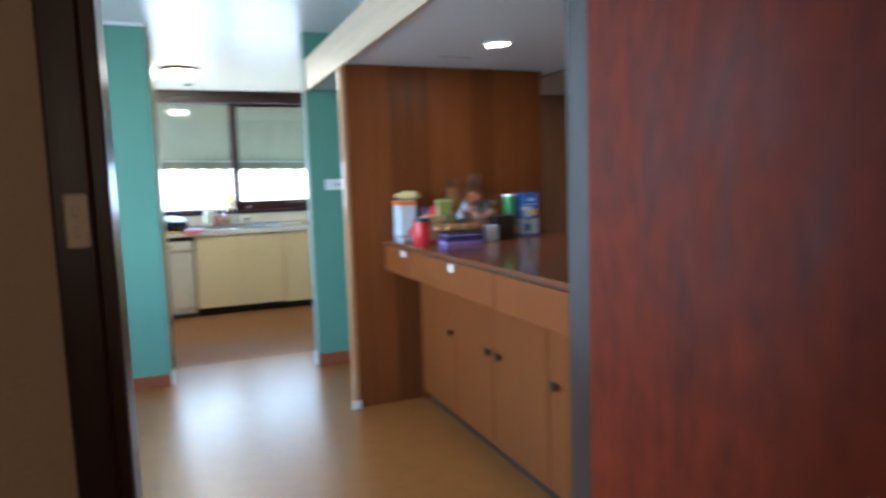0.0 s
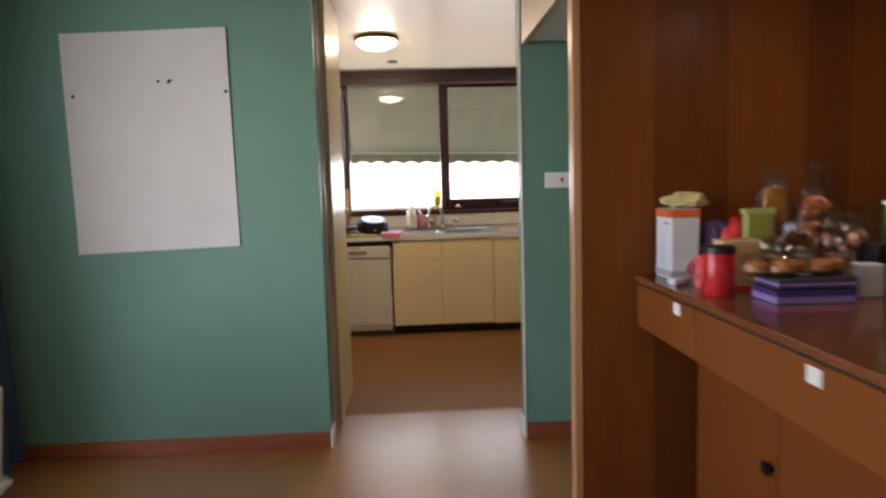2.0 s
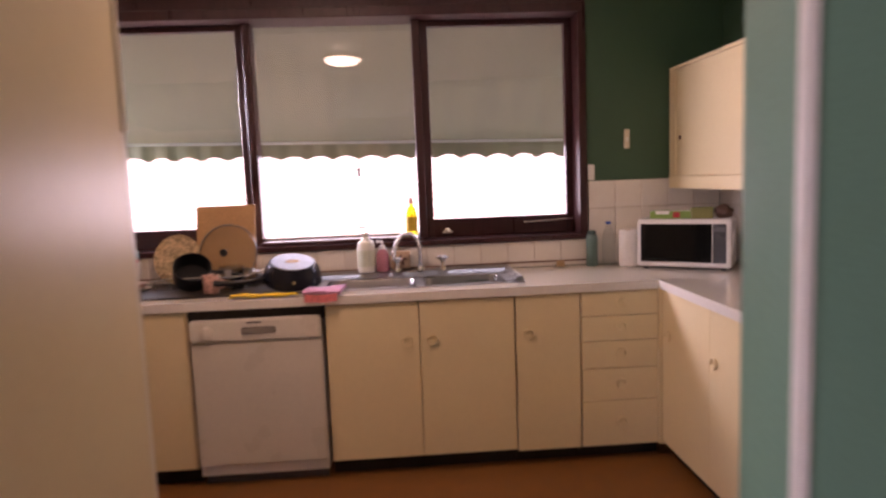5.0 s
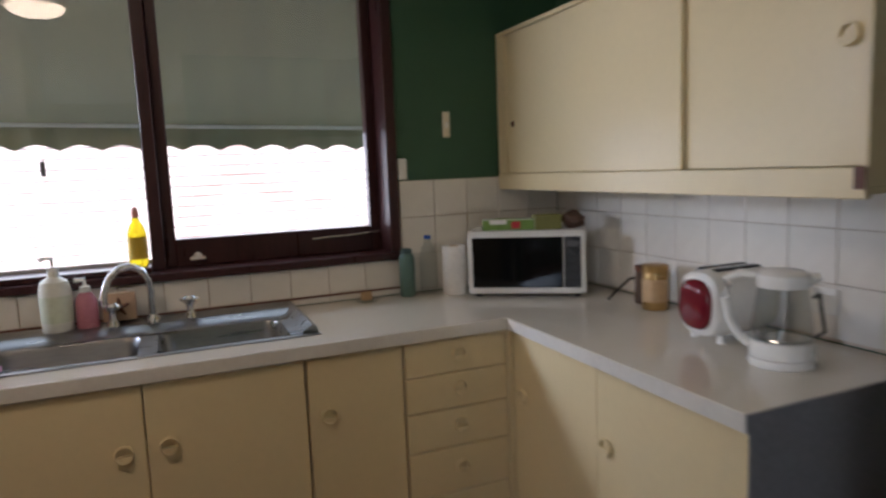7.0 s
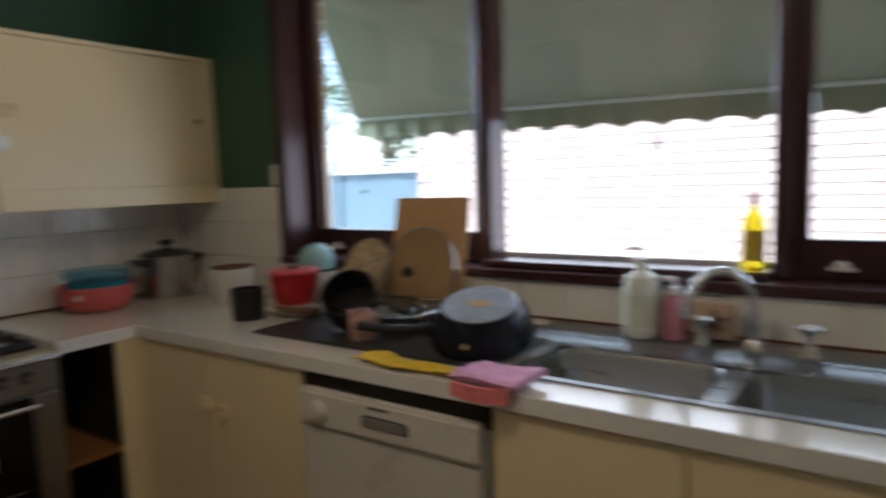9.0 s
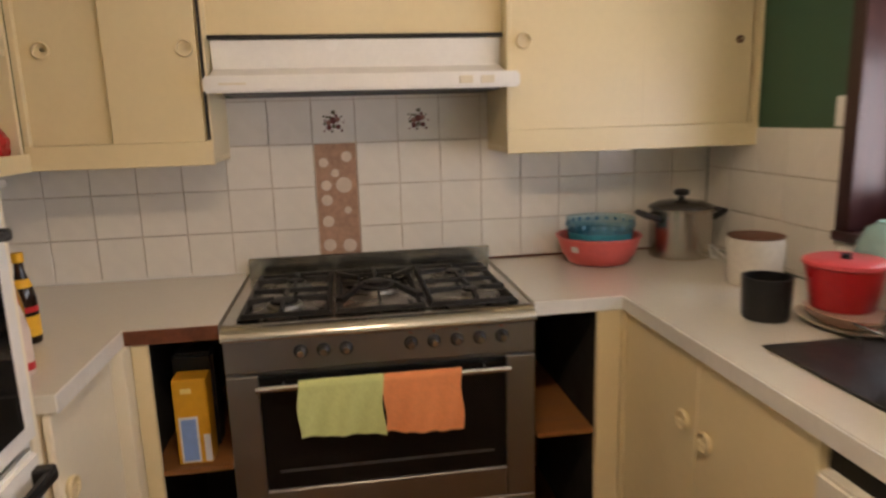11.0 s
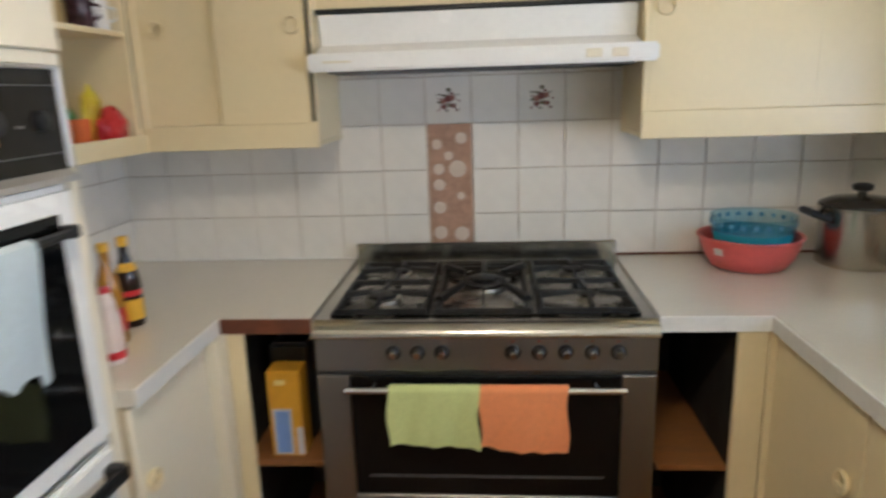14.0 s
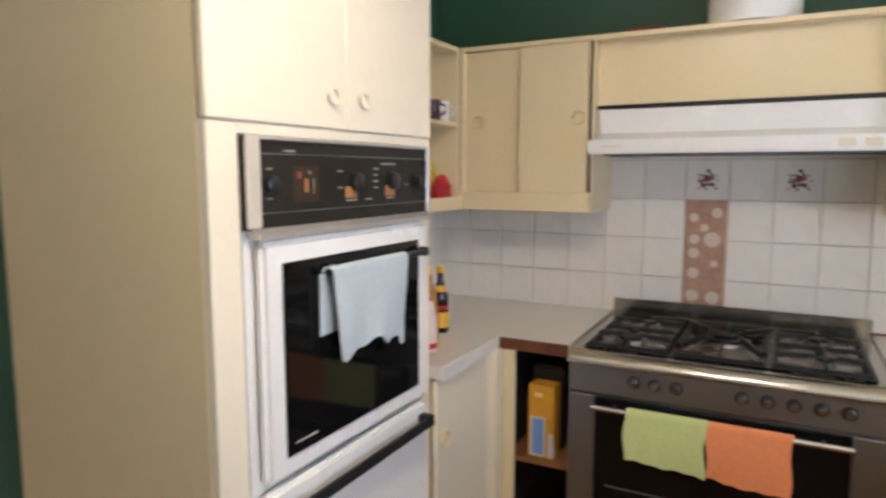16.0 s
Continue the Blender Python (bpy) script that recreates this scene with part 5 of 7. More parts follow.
part("strip", box(1.175, 1.475, 4.484, 4.4885, 1.39, 1.413), plain("dark_blue_strip", (0.03, 0.04, 0.10)), cal)
for k in range(4):
    part("print_line", box(1.195, 1.455, 4.4825, 4.4838, 1.44 + 0.03 * k, 1.4425 + 0.03 * k), CREAMTXT, cal)
downlight(2.77, 3.62, 2.06)
solid("ceiling_slot", box(1.36, 1.56, 3.06, 3.09, 2.053, 2.0605, 0.002), mat("pale_grey_slot", (0.55, 0.54, 0.52), 0.5, var=0.05), "narrow pale vent slot in the lowered ceiling", "vent")


# ---- things on the sideboard ----
ST = 1.0225
def boxed(name, at, size, material, label, category, rz=0, bands=(), bevel=0.003):
    """A carton on a support; bands: (part name, z0, z1, material) drawn round it in fractions of its height."""
    t = thing(name, at, label, category, rz=rz)
    w, d, h = size
    part("carton", box(-w / 2, w / 2, -d / 2, d / 2, 0, h, bevel), material, t, local=True)
    for nm, z0, z1, m in bands:
        part(nm, box(-w / 2 - 0.0012, w / 2 + 0.0012, -d / 2 - 0.0012, d / 2 + 0.0012, z0 * h, z1 * h, 0.0), m, t, local=True)
    return t


def bottle(name, at, profile, material, label, category, cap=None, cap_mat=None, band=None, band_mat=None, seg=20, lab_part="cap"):
    t = thing(name, at, label, category)
    part("body", lathe(profile, seg), material, t, local=True, smooth=True)
    if cap:
        part("cap", lathe(cap, seg), cap_mat, t, local=True, smooth=True)
    if band:
        part("paper_label", lathe(band, seg, close=False), band_mat, t, local=True, smooth=True)
    return t


GREYW = plain("grey_white_card", (0.56, 0.56, 0.60), 0.5)
ORG = plain("orange_card", (0.62, 0.13, 0.03), 0.5)
RED = plain("red_lacquer", (0.50, 0.02, 0.025), 0.3)
PURPLE = plain("purple_card", (0.055, 0.03, 0.13), 0.4)
LILAC = plain("lilac_card", (0.27, 0.19, 0.42), 0.45)
TAN = plain("tan_card", (0.52, 0.34, 0.18), 0.6)
LIME = plain("lime_pouch", (0.24, 0.24, 0.05), 0.35)
BLUEC = plain("blue_card", (0.04, 0.13, 0.50), 0.35)
GREENC = plain("green_can_paint", (0.045, 0.22, 0.045), 0.3)
YELLOWC = plain("yellow_card", (0.75, 0.42, 0.03), 0.4)
SNACK = plain("orange_snacks", (0.40, 0.16, 0.05), 0.3, scale=45, var=0.6)
PINKF = plain("coral_ribbon", (0.75, 0.12, 0.13), 0.4)
b = boxed("appliance_carton", (1.20, 3.315, ST), (0.095, 0.135, 0.235), GREYW, "white and grey carton with an orange top band", "box", bands=(("orange_band", 0.88, 0.995, ORG), ("grey_band", 0.03, 0.13, plain("mid_grey_card", (0.3, 0.3, 0.32)))))
part("picture", box(-0.0495, -0.0485, -0.012, 0.02, 0.05, 0.15), plain("pale_blue_print", (0.45, 0.5, 0.6)), b, local=True)
part("print", box(-0.0495, -0.0485, -0.05, -0.01, 0.185, 0.19), GREYPANEL, b, local=True)


def crumple(name, at, size, material, label, category, seed, rz=0, seg=(10, 10)):
    """A soft bag: a pinched pillow with creases."""
    w, d, h = size
    bm = bmesh.new()
    bmesh.ops.create_uvsphere(bm, u_segments=28, v_segments=18, radius=1.0)
    off = Vector((seed * 3.1, seed * 1.7, seed))
    for v in bm.verts:
        n = noise.noise(v.co * 2.2 + off) * 0.34 + noise.noise(v.co * 6.5 + off) * 0.20
        pin = 1.0 - 0.75 * max(0, v.co.z) ** 3
        v.co = Vector((v.co.x * w / 2 * (1 + n), v.co.y * d / 2 * (1 + n) * pin, max(-0.93, v.co.z * (1 + 0.4 * n)) * h / 2 + 0.93 * h / 2))
    t = thing(name, at, label, category, rz=rz)
    part("bag", bm, material, t, local=True, smooth=True)
    return t


crumple("snack_packet", (1.225, 3.31, ST + 0.2365), (0.15, 0.10, 0.055), plain("foil_yellow", (0.55, 0.48, 0.22), 0.25), "crumpled pale yellow packet lying on the carton", "packet", 2)
crumple("snack_packet", (1.325, 3.30, ST), (0.13, 0.10, 0.20), PURPLE, "purple and red foil packet", "packet", 3)
crumple("snack_packet", (1.375, 3.24, ST), (0.11, 0.06, 0.205), RED, "shiny red foil packet", "packet", 9)
boxed("tea_carton", (1.275, 3.06, ST), (0.11, 0.07, 0.15), TAN, "tan cardboard tea carton", "box", bands=(("red_band", 0.0, 0.08, RED),))
bottle("red_tin", (1.178, 2.965, ST), [(0.042, 0), (0.044, 0.004), (0.044, 0.118), (0.042, 0.122)], RED, "red cylindrical tin with a black lid", "tin", [(0.046, 0.1225), (0.046, 0.138), (0.040, 0.142)], BLACK)
bow = thing("gift_bow", (1.19, 3.11, ST), "coral red ribbon gift bow", "ribbon bow")
for k in range(9):
    a = k * 40
    part("loop", sheet(lambda u, v, a=a, k=k: pose(0, 0, 0.02 + 0.008 * (k % 3), 0, -25 - 20 * (k % 3), a) @ Vector((0.055 * math.sin(math.pi * u), (v - 0.5) * 0.02, 0.022 * math.sin(2 * math.pi * u) + 0.02)), 8, 1, 0.0015), PINKF, bow, local=True)
part("knot", lathe([(0.016, 0), (0.02, 0.02), (0.01, 0.04)], 10), PINKF, bow, local=True)
boxed("small_packet", (1.145, 3.17, ST), (0.06, 0.035, 0.02), GREYW, "small white packet on the sideboard", "packet", rz=20)
boxed("biscuit_box", (1.355, 2.85, ST), (0.21, 0.14, 0.036), LILAC, "flat lilac and purple biscuit box", "box", rz=-3, bands=(("purple_band", 0.55, 1.0, PURPLE),))
boxed("biscuit_box", (1.36, 2.85, ST + 0.0365), (0.205, 0.13, 0.030), plain("dark_box_card", (0.03, 0.025, 0.05)), "flat dark printed biscuit box", "box", rz=-3, bands=(("print_band", 0.35, 0.6, LILAC),))
tr = thing("pastry_tray", (1.345, 2.86, ST + 0.068), "clear plastic tray of golden pastries", "food tray", rz=4)
for k in range(5):
    part("pastry", lathe([(0.022, 0.003), (0.036, 0.012), (0.034, 0.028), (0.018, 0.038)], 14, pose(-0.11 + 0.055 * k, 0.012 * (-1) ** k, 0.002)), SNACK, tr, "golden pastry", local=True, smooth=True)
part("tray", lathe([(0.10, 0.0), (0.115, 0.03), (0.12, 0.055), (0.118, 0.056), (0.10, 0.05)], 24, Matrix.Diagonal((1.35, 0.7, 1, 1))), CLEAR, tr, local=True, smooth=True)
boxed("lime_pouch", (1.385, 3.14, ST), (0.095, 0.03, 0.235), LIME, "lime green foil pouch standing behind the snacks", "pouch", bands=(("pale_band", 0.93, 1.0, plain("pale_lime_foil", (0.36, 0.38, 0.12), 0.3)),), bevel=0.01)


def snack_bag(at, size, material, label, seed, chunk=0.016, count=34, rz=0, fill=0.62):
    """A clear bag pinched at the top, with loose pieces in it."""
    rng = random.Random(seed)
    w, d, h = size
    t = crumple("snack_bag", at, (w, d, h), CELLO, label, "snack bag", seed, rz)
    bm = bmesh.new()
    for k in range(count):
        u, a, z = rng.random() ** 0.5, rng.random() * 6.283, rng.random()
        m = pose(0.36 * w * u * math.cos(a), 0.33 * d * u * math.sin(a), chunk + z * (h * fill - 1.5 * chunk), rng.random() * 180, rng.random() * 180, 0)
        s = chunk * rng.uniform(0.7, 1.3)
        bmesh.ops.create_icosphere(bm, subdivisions=1, radius=1.0, matrix=m @ Matrix.Diagonal((s, s * rng.uniform(0.5, 0.9), s * rng.uniform(0.25, 0.5), 1)))
    part("snack_pieces", bm, material, t, "loose snack pieces", local=True)
    part("pinched_top", sheet(lambda u, v: Vector(((u - 0.5) * w * (0.75 - 0.15 * v), 0.012 * math.sin(6 * u + 2 * v), h * (0.86 + 0.2 * v) + 0.006 * math.sin(9 * u))), 10, 5, 0.0012), CELLO, t, "crumpled clear bag top", local=True, smooth=True)
    return t


def pieces(name, col):
    return mat(name, col, 0.35, var=0.45, scale=30, bump=0.0, island=1.2)


t = snack_bag((1.47, 3.20, ST), (0.13, 0.10, 0.34), pieces("golden_crisps", (0.46, 0.24, 0.06)), "clear bag with an amber block of sweets", 11, 0.014, 26, fill=0.45)
part("amber_block", box(-0.032, 0.034, -0.022, 0.022, 0.185, 0.30, 0.01, 2), plain("amber_sweets", (0.34, 0.13, 0.015), 0.25, scale=40, var=0.4), t, "amber coloured block", local=True, smooth=True)
snack_bag((1.585, 3.15, ST), (0.15, 0.11, 0.35), pieces("orange_snacks_loose", (0.42, 0.13, 0.04)), "clear bag of orange snacks", 12, 0.022, 40, fill=0.78)
snack_bag((1.555, 2.99, ST), (0.13, 0.10, 0.21), pieces("pink_brown_mix", (0.42, 0.17, 0.12)), "bag of mixed red and white snacks", 13, 0.02, 30, fill=0.75)
snack_bag((1.655, 3.04, ST), (0.18, 0.10, 0.22), pieces("ginger_snacks", (0.46, 0.26, 0.12)), "clear bag of ginger coloured snacks", 14, 0.018, 46, 20, fill=0.75)
snack_bag((1.36, 3.02, ST), (0.16, 0.11, 0.15), pieces("yellow_nuts", (0.42, 0.33, 0.12)), "clear bag of pale yellow nuts", 15, 0.014, 40, fill=0.8)
crumple("dark_fruit", (1.455, 3.02, ST), (0.12, 0.12, 0.13), plain("dark_green_skin", (0.02, 0.025, 0.012), 0.4), "dark green avocado-like fruit in the pile", "fruit", 21)
boxed("white_carton", (1.545, 2.87, ST), (0.07, 0.06, 0.09), GREYW, "small white carton among the snacks", "box")
boxed("black_box", (1.665, 2.96, ST), (0.12, 0.10, 0.135), plain("brown_black_card", (0.022, 0.014, 0.012), 0.4), "plain dark brown cardboard box", "box")
bottle("chip_can", (1.755, 3.03, ST), [(0.036, 0), (0.037, 0.01), (0.037, 0.235), (0.036, 0.24)], GREENC, "tall green cardboard snack can", "can", [(0.039, 0.2405), (0.039, 0.252)], WHITE, [(0.0376, 0.02), (0.0376, 0.07)], YELLOWC)
bottle("water_bottle", (1.785, 2.91, ST), [(0.032, 0), (0.035, 0.01), (0.034, 0.09), (0.030, 0.11), (0.014, 0.145), (0.013, 0.16)], CLEAR, "small clear plastic bottle", "bottle", [(0.015, 0.1605), (0.015, 0.178)], GREYW)
b = boxed("blue_carton", (1.885, 3.05, ST), (0.105, 0.07, 0.255), BLUEC, "blue and white printed carton", "box", bands=(("pale_band", 0.05, 0.40, plain("pale_blue_card", (0.45, 0.52, 0.62))),))
for x0, x1, z0, z1, m in ((-0.046, 0.005, 0.11, 0.175, GREYW), (0.008, 0.046, 0.12, 0.16, YELLOWC), (-0.02, 0.03, 0.205, 0.225, plain("pale_cyan_print", (0.35, 0.55, 0.68))), (-0.046, 0.046, 0.185, 0.19, GREYW), (-0.04, 0.0, 0.03, 0.07, BLUEC)):
    part("print", box(x0, x1, -0.0365, -0.0355 - 0.0002, z0, z1), m, b, "printed panel", local=True)
fg = thing("small_ornament", (2.06, 3.30, ST), "small bronze bird-like ornament", "ornament")
part("body", lathe([(0.03, 0), (0.035, 0.02), (0.03, 0.05), (0.015, 0.07), (0.018, 0.085), (0.008, 0.10)], 12), PULL, fg, local=True, smooth=True)


# ---- things round the sink ----
KT = 0.911
mt = solid("drain_mat", box(-0.89, 0.035, 7.10, 7.585, 0.911, 0.918, 0.003), plain("black_rubber_mat", (0.02, 0.018, 0.017), 0.4), "black rubber draining mat beside the sink", "drain mat")
MT = 0.9185
cb = thing("chopping_board", (-0.27, 7.52, MT), "pale timber chopping board leaning on the window sill", "chopping board")
cb.matrix_basis = pose(-0.475, 7.50, MT + 0.002, -12, 0, 0)
WORLD_OF[cb.name] = cb.matrix_basis.copy()
part("board", box(-0.165, 0.155, 0, 0.016, 0, 0.43, 0.006, 2), plain("birch_ply", (0.50, 0.29, 0.13), 0.5, scale=5, var=0.15), cb, local=True)
gl = thing("pan_cover", (-0.33, 7.44, MT), "round glass pan lid propped upright", "pan lid")
gl.matrix_basis = pose(-0.46, 7.43, MT + 0.006, 76, 0, -8)
WORLD_OF[gl.name] = gl.matrix_basis.copy()
LIDGLASS = pane_mat("clear_lid_glass", (0.93, 0.94, 0.94), 0.05, 1.3)
part("glass", lathe([(0.157, 0), (0.153, 0.012), (0.105, 0.032), (0.02, 0.040), (0.02, 0.037), (0.103, 0.029), (0.150, 0.010), (0.154, 0)], 36, pose(0, 0.163, 0), close=False), LIDGLASS, gl, local=True, smooth=True)
part("steel_rim", lathe([(0.157, -0.003), (0.164, -0.003), (0.164, 0.004), (0.157, 0.004), (0.157, -0.003)], 36, pose(0, 0.163, 0), close=False), STEEL, gl, "dull steel rim", local=True)
part("lid_knob", lathe([(0.012, 0.040), (0.012, 0.049), (0.022, 0.056), (0.018, 0.066)], 14, pose(0, 0.163, 0)), BLACK, gl, local=True, smooth=True)
PLATEM = plain("patterned_plate", (0.52, 0.40, 0.24), 0.3, scale=30, var=0.5)
for k, (x, y, r) in enumerate(((-0.745, 7.50, 0.135), (-0.70, 7.43, 0.118))):
    p = thing("dinner_plate", (x, y, MT), "patterned brown stoneware plate standing in the rack", "plate", group="plates in the rack")
    p.matrix_basis = pose(x, y, MT + 0.01, 74, 0, -8 - 10 * k)
    WORLD_OF[p.name] = p.matrix_basis.copy()
    part("dish", lathe([(r * 0.6, 0), (r * 0.98, 0.012), (r, 0.018), (r * 0.95, 0.017), (r * 0.55, 0.006)], 28, pose(0, r, 0)), PLATEM, p, local=True, smooth=True)
rk = thing("dish_rack", (-0.55, 7.38, MT), "low wire dish rack", "dish rack")
for k in range(7):
    part("wire", tube([(-0.22 + 0.075 * k, -0.13, 0.004), (-0.22 + 0.075 * k, -0.13, 0.07), (-0.22 + 0.075 * k, 0.13, 0.07), (-0.22 + 0.075 * k, 0.13, 0.004)], 0.003, 6), CHROME, rk, local=True)
for s in (-0.13, 0.13):
    part("rail", tube([(-0.24, s, 0.07), (0.25, s, 0.07)], 0.004, 6), CHROME, rk, local=True)


def pan(name, at, r, h, tilt, spin, label, handle=0.18, mat_=None, base=None):
    """A frying pan turned upside down; its handle points along -x."""
    t = thing(name, at, label, "frying pan")
    t.matrix_basis = pose(*at, tilt, 0, spin)
    WORLD_OF[t.name] = t.matrix_basis.copy()
    part("pan_body", lathe([(r * 0.97, 0.0), (r, 0.0), (r * 1.0, 0.012), (r * 0.9, h * 0.7), (r * 0.76, h), (r * 0.4, h + 0.001)], 36), mat_ or BLACK, t, local=True, smooth=True)
    part("base_disc", lathe([(r * 0.72, h + 0.0012), (r * 0.72, h + 0.004), (r * 0.70, h + 0.005)], 36), base or STEEL, t, "worn steel base", local=True)
    part("scorch", lathe([(r * 0.18, h + 0.0052), (r * 0.17, h + 0.0058)], 16, Matrix.Diagonal((1.4, 0.8, 1, 1))), TAN, t, "brown scorch mark", local=True)
    part("rivet", lathe([(0.008, 0), (0.007, 0.004)], 10, pose(-0.02, -r * 0.93, h * 0.45, 75, 0, 0)), plain("pale_brass", (0.5, 0.42, 0.2), 0.35) if "pale_brass" not in bpy.data.materials else bpy.data.materials["pale_brass"], t, "brass-coloured badge", local=True)
    part("handle", tube([(-r * 0.95, 0, 0.024), (-r - 0.05, 0, 0.012), (-r - handle * 0.55, 0.0, 0.008), (-r - handle, 0.0, 0.016)], [0.010, 0.012, 0.014, 0.014], 10), BLACK, t, "black handle", local=True, smooth=True)
    return t


DPAN = plain("dark_blue_enamel", (0.008, 0.009, 0.015), 0.22, ior=1.36)
pan("frying_pan", (-0.085, 7.27, 0.958), 0.150, 0.095, 17, 20, "large dark frying pan drying upside down", 0.235, DPAN, plain("worn_pan_base", (0.40, 0.42, 0.47), 0.36, metal=0.6, scale=25, var=0.25))
sk2 = thing("steel_ladle", (-0.3, 7.3, MT), "polished steel ladle lying over the rack", "ladle")
part("handle", tube([(-0.455, 7.21, 1.000), (-0.40, 7.23, 0.982), (-0.33, 7.26, 0.985), (-0.25, 7.29, 1.005), (-0.20, 7.30, 1.022)], [0.006, 0.005, 0.005, 0.006, 0.007], 8), CHROME, sk2, smooth=True)
part("cup", lathe([(0.012, 0), (0.030, 0.008), (0.036, 0.024), (0.034, 0.025), (0.028, 0.011), (0.010, 0.004)], 20, pose(-0.475, 7.205, 0.980, 10, -15, 0)), CHROME, sk2, "round steel cup", smooth=True)
t = thing("saucepan", (-0.60, 7.29, MT), "black saucepan tipped in the rack", "saucepan")
t.matrix_basis = pose(-0.60, 7.30, MT + 0.060, 42, 14, 8)
WORLD_OF[t.name] = t.matrix_basis.copy()
part("pot", lathe([(0.083, 0), (0.091, 0.010), (0.093, 0.100), (0.089, 0.100), (0.086, 0.012), (0.03, 0.011)], 30), BLACK, t, local=True, smooth=True)
part("handle", tube([(0.088, 0, 0.085), (0.16, 0, 0.095), (0.23, 0, 0.10)], [0.009, 0.010, 0.011], 8), BLACK, t, local=True, smooth=True)
gj2 = thing("glass_measuring_jug", (-0.385, 7.255, MT), "clear glass measuring jug with red and white print", "jug")
part("jug", lathe([(0.050, 0), (0.054, 0.006), (0.062, 0.125), (0.059, 0.125), (0.051, 0.010), (0.02, 0.008)], 28), CLEAR, gj2, local=True, smooth=True)
part("handle", tube([(0.058, 0, 0.110), (0.092, 0, 0.106), (0.098, 0, 0.065), (0.058, 0, 0.030)], 0.007, 8), CLEAR, gj2, local=True, smooth=True)
part("print", box(-0.02, 0.012, -0.0615, -0.0600, 0.075, 0.112), plain("grey_glass_print", (0.28, 0.27, 0.26)), gj2, "grey printed panel", local=True)
mg = thing("drying_mug", (-0.475, 7.19, MT), "pink and brown mug lying among the pans", "mug")
part("cup", lathe([(0.036, 0), (0.038, 0.004), (0.040, 0.09), (0.037, 0.09), (0.035, 0.008), (0.01, 0.007)], 20), plain("pink_glaze", (0.55, 0.32, 0.26), 0.3, scale=30, var=0.3), mg, local=True, smooth=True)
part("handle", tube([(0.038, 0, 0.07), (0.065, 0, 0.06), (0.065, 0, 0.03), (0.038, 0, 0.02)], 0.005, 8), plain("pink_glaze_handle", (0.5, 0.3, 0.25), 0.3), mg, local=True, smooth=True)
gj = thing("glass_jug", (-0.34, 7.40, MT), "clear glass bowl drying upside down", "glass bowl")
part("bowl", lathe([(0.095, 0), (0.092, 0.03), (0.07, 0.075), (0.035, 0.09), (0.03, 0.087), (0.066, 0.07), (0.088, 0.03), (0.090, 0)], 26), CLEAR, gj, local=True, smooth=True)

# cloths over the edge of the worktop
PINK = plain("pink_sponge_cloth", (0.68, 0.36, 0.55), 0.9, scale=60, var=0.15)
CORAL = plain("coral_sponge_edge", (0.72, 0.20, 0.20), 0.9, scale=60, var=0.15)
YEL = plain("yellow_dishcloth", (0.70, 0.46, 0.02), 0.9, scale=60, var=0.2)
c = thing("sponge_cloth", (0.12, 6.98, KT), "folded pink sponge cloth hanging over the worktop edge", "cloth")
part("fold", sheet(lambda u, v: Vector((0.010 + 0.175 * u + 0.02 * v, 6.970 + 0.125 * v - 0.004, 0.929 + 0.004 * math.sin(5 * u + 3 * v) - (0.0 if v > 0.06 else 0.006))), 12, 10, -0.014), PINK, c, smooth=True)
part("hanging_edge", sheet(lambda u, v: Vector((0.020 + 0.150 * u, 6.960 - 0.006 * math.sin(4 * u), 0.9275 - 0.036 * v - 0.004 * math.sin(3 * u))), 10, 4, 0.012), CORAL, c, "coral cloth edge", smooth=True)
c = thing("dishcloth", (-0.2, 7.0, KT), "crumpled yellow dishcloth on the worktop", "cloth")
part("cloth", sheet(lambda u, v: Vector((-0.34 + 0.31 * u + 0.012 * math.sin(6 * v), 6.992 + 0.09 * v * (1 - 0.4 * u) + 0.012 * math.sin(9 * u), 0.9205 + 0.0025 * math.sin(14 * u + 5 * v) + 0.0015 * math.sin(21 * v))), 22, 10, 0.004), YEL, c, smooth=True)

# left of the drainer
bottle("canister", (-1.43, 7.44, KT), [(0.075, 0), (0.082, 0.01), (0.088, 0.13), (0.086, 0.15), (0.080, 0.15), (0.076, 0.02), (0.02, 0.018)], plain("white_pottery", (0.66, 0.61, 0.54), 0.35), "white pottery canister with a brown rim", "canister", [(0.083, 0.1505), (0.086, 0.156), (0.079, 0.157)], BROWN_EDGE)
bottle("black_mug", (-1.095, 7.25, KT), [(0.056, 0), (0.060, 0.008), (0.064, 0.114), (0.059, 0.114), (0.054, 0.012), (0.02, 0.01)], BLACK, "matt black tumbler beside the rack", "tumbler")
t = thing("oval_tray", (-0.985, 7.395, KT), "stacked oval cream and pinkish-brown dishes under a red tub", "dishes")
part("dish", lathe([(0.10, 0), (0.150, 0.014), (0.156, 0.020), (0.148, 0.019), (0.095, 0.006)], 32, Matrix.Diagonal((0.92, 0.62, 1, 1))), plain("cream_pottery", (0.60, 0.52, 0.42), 0.35), t, local=True, smooth=True)
part("upper_dish", lathe([(0.085, 0.0095), (0.115, 0.026), (0.128, 0.043), (0.122, 0.0445), (0.08, 0.045)], 32, Matrix.Diagonal((0.92, 0.66, 1, 1))), plain("pinkish_brown_glaze", (0.34, 0.20, 0.15), 0.3), t, "pinkish-brown dish", local=True, smooth=True)
t = thing("red_tub", (-1.0, 7.395, KT + 0.0455), "tapered round red plastic tub with a paler lid", "tub", rz=8)
part("tub", lathe([(0.070, 0), (0.074, 0.004), (0.092, 0.108), (0.088, 0.110)], 32), RED, t, local=True, smooth=True)
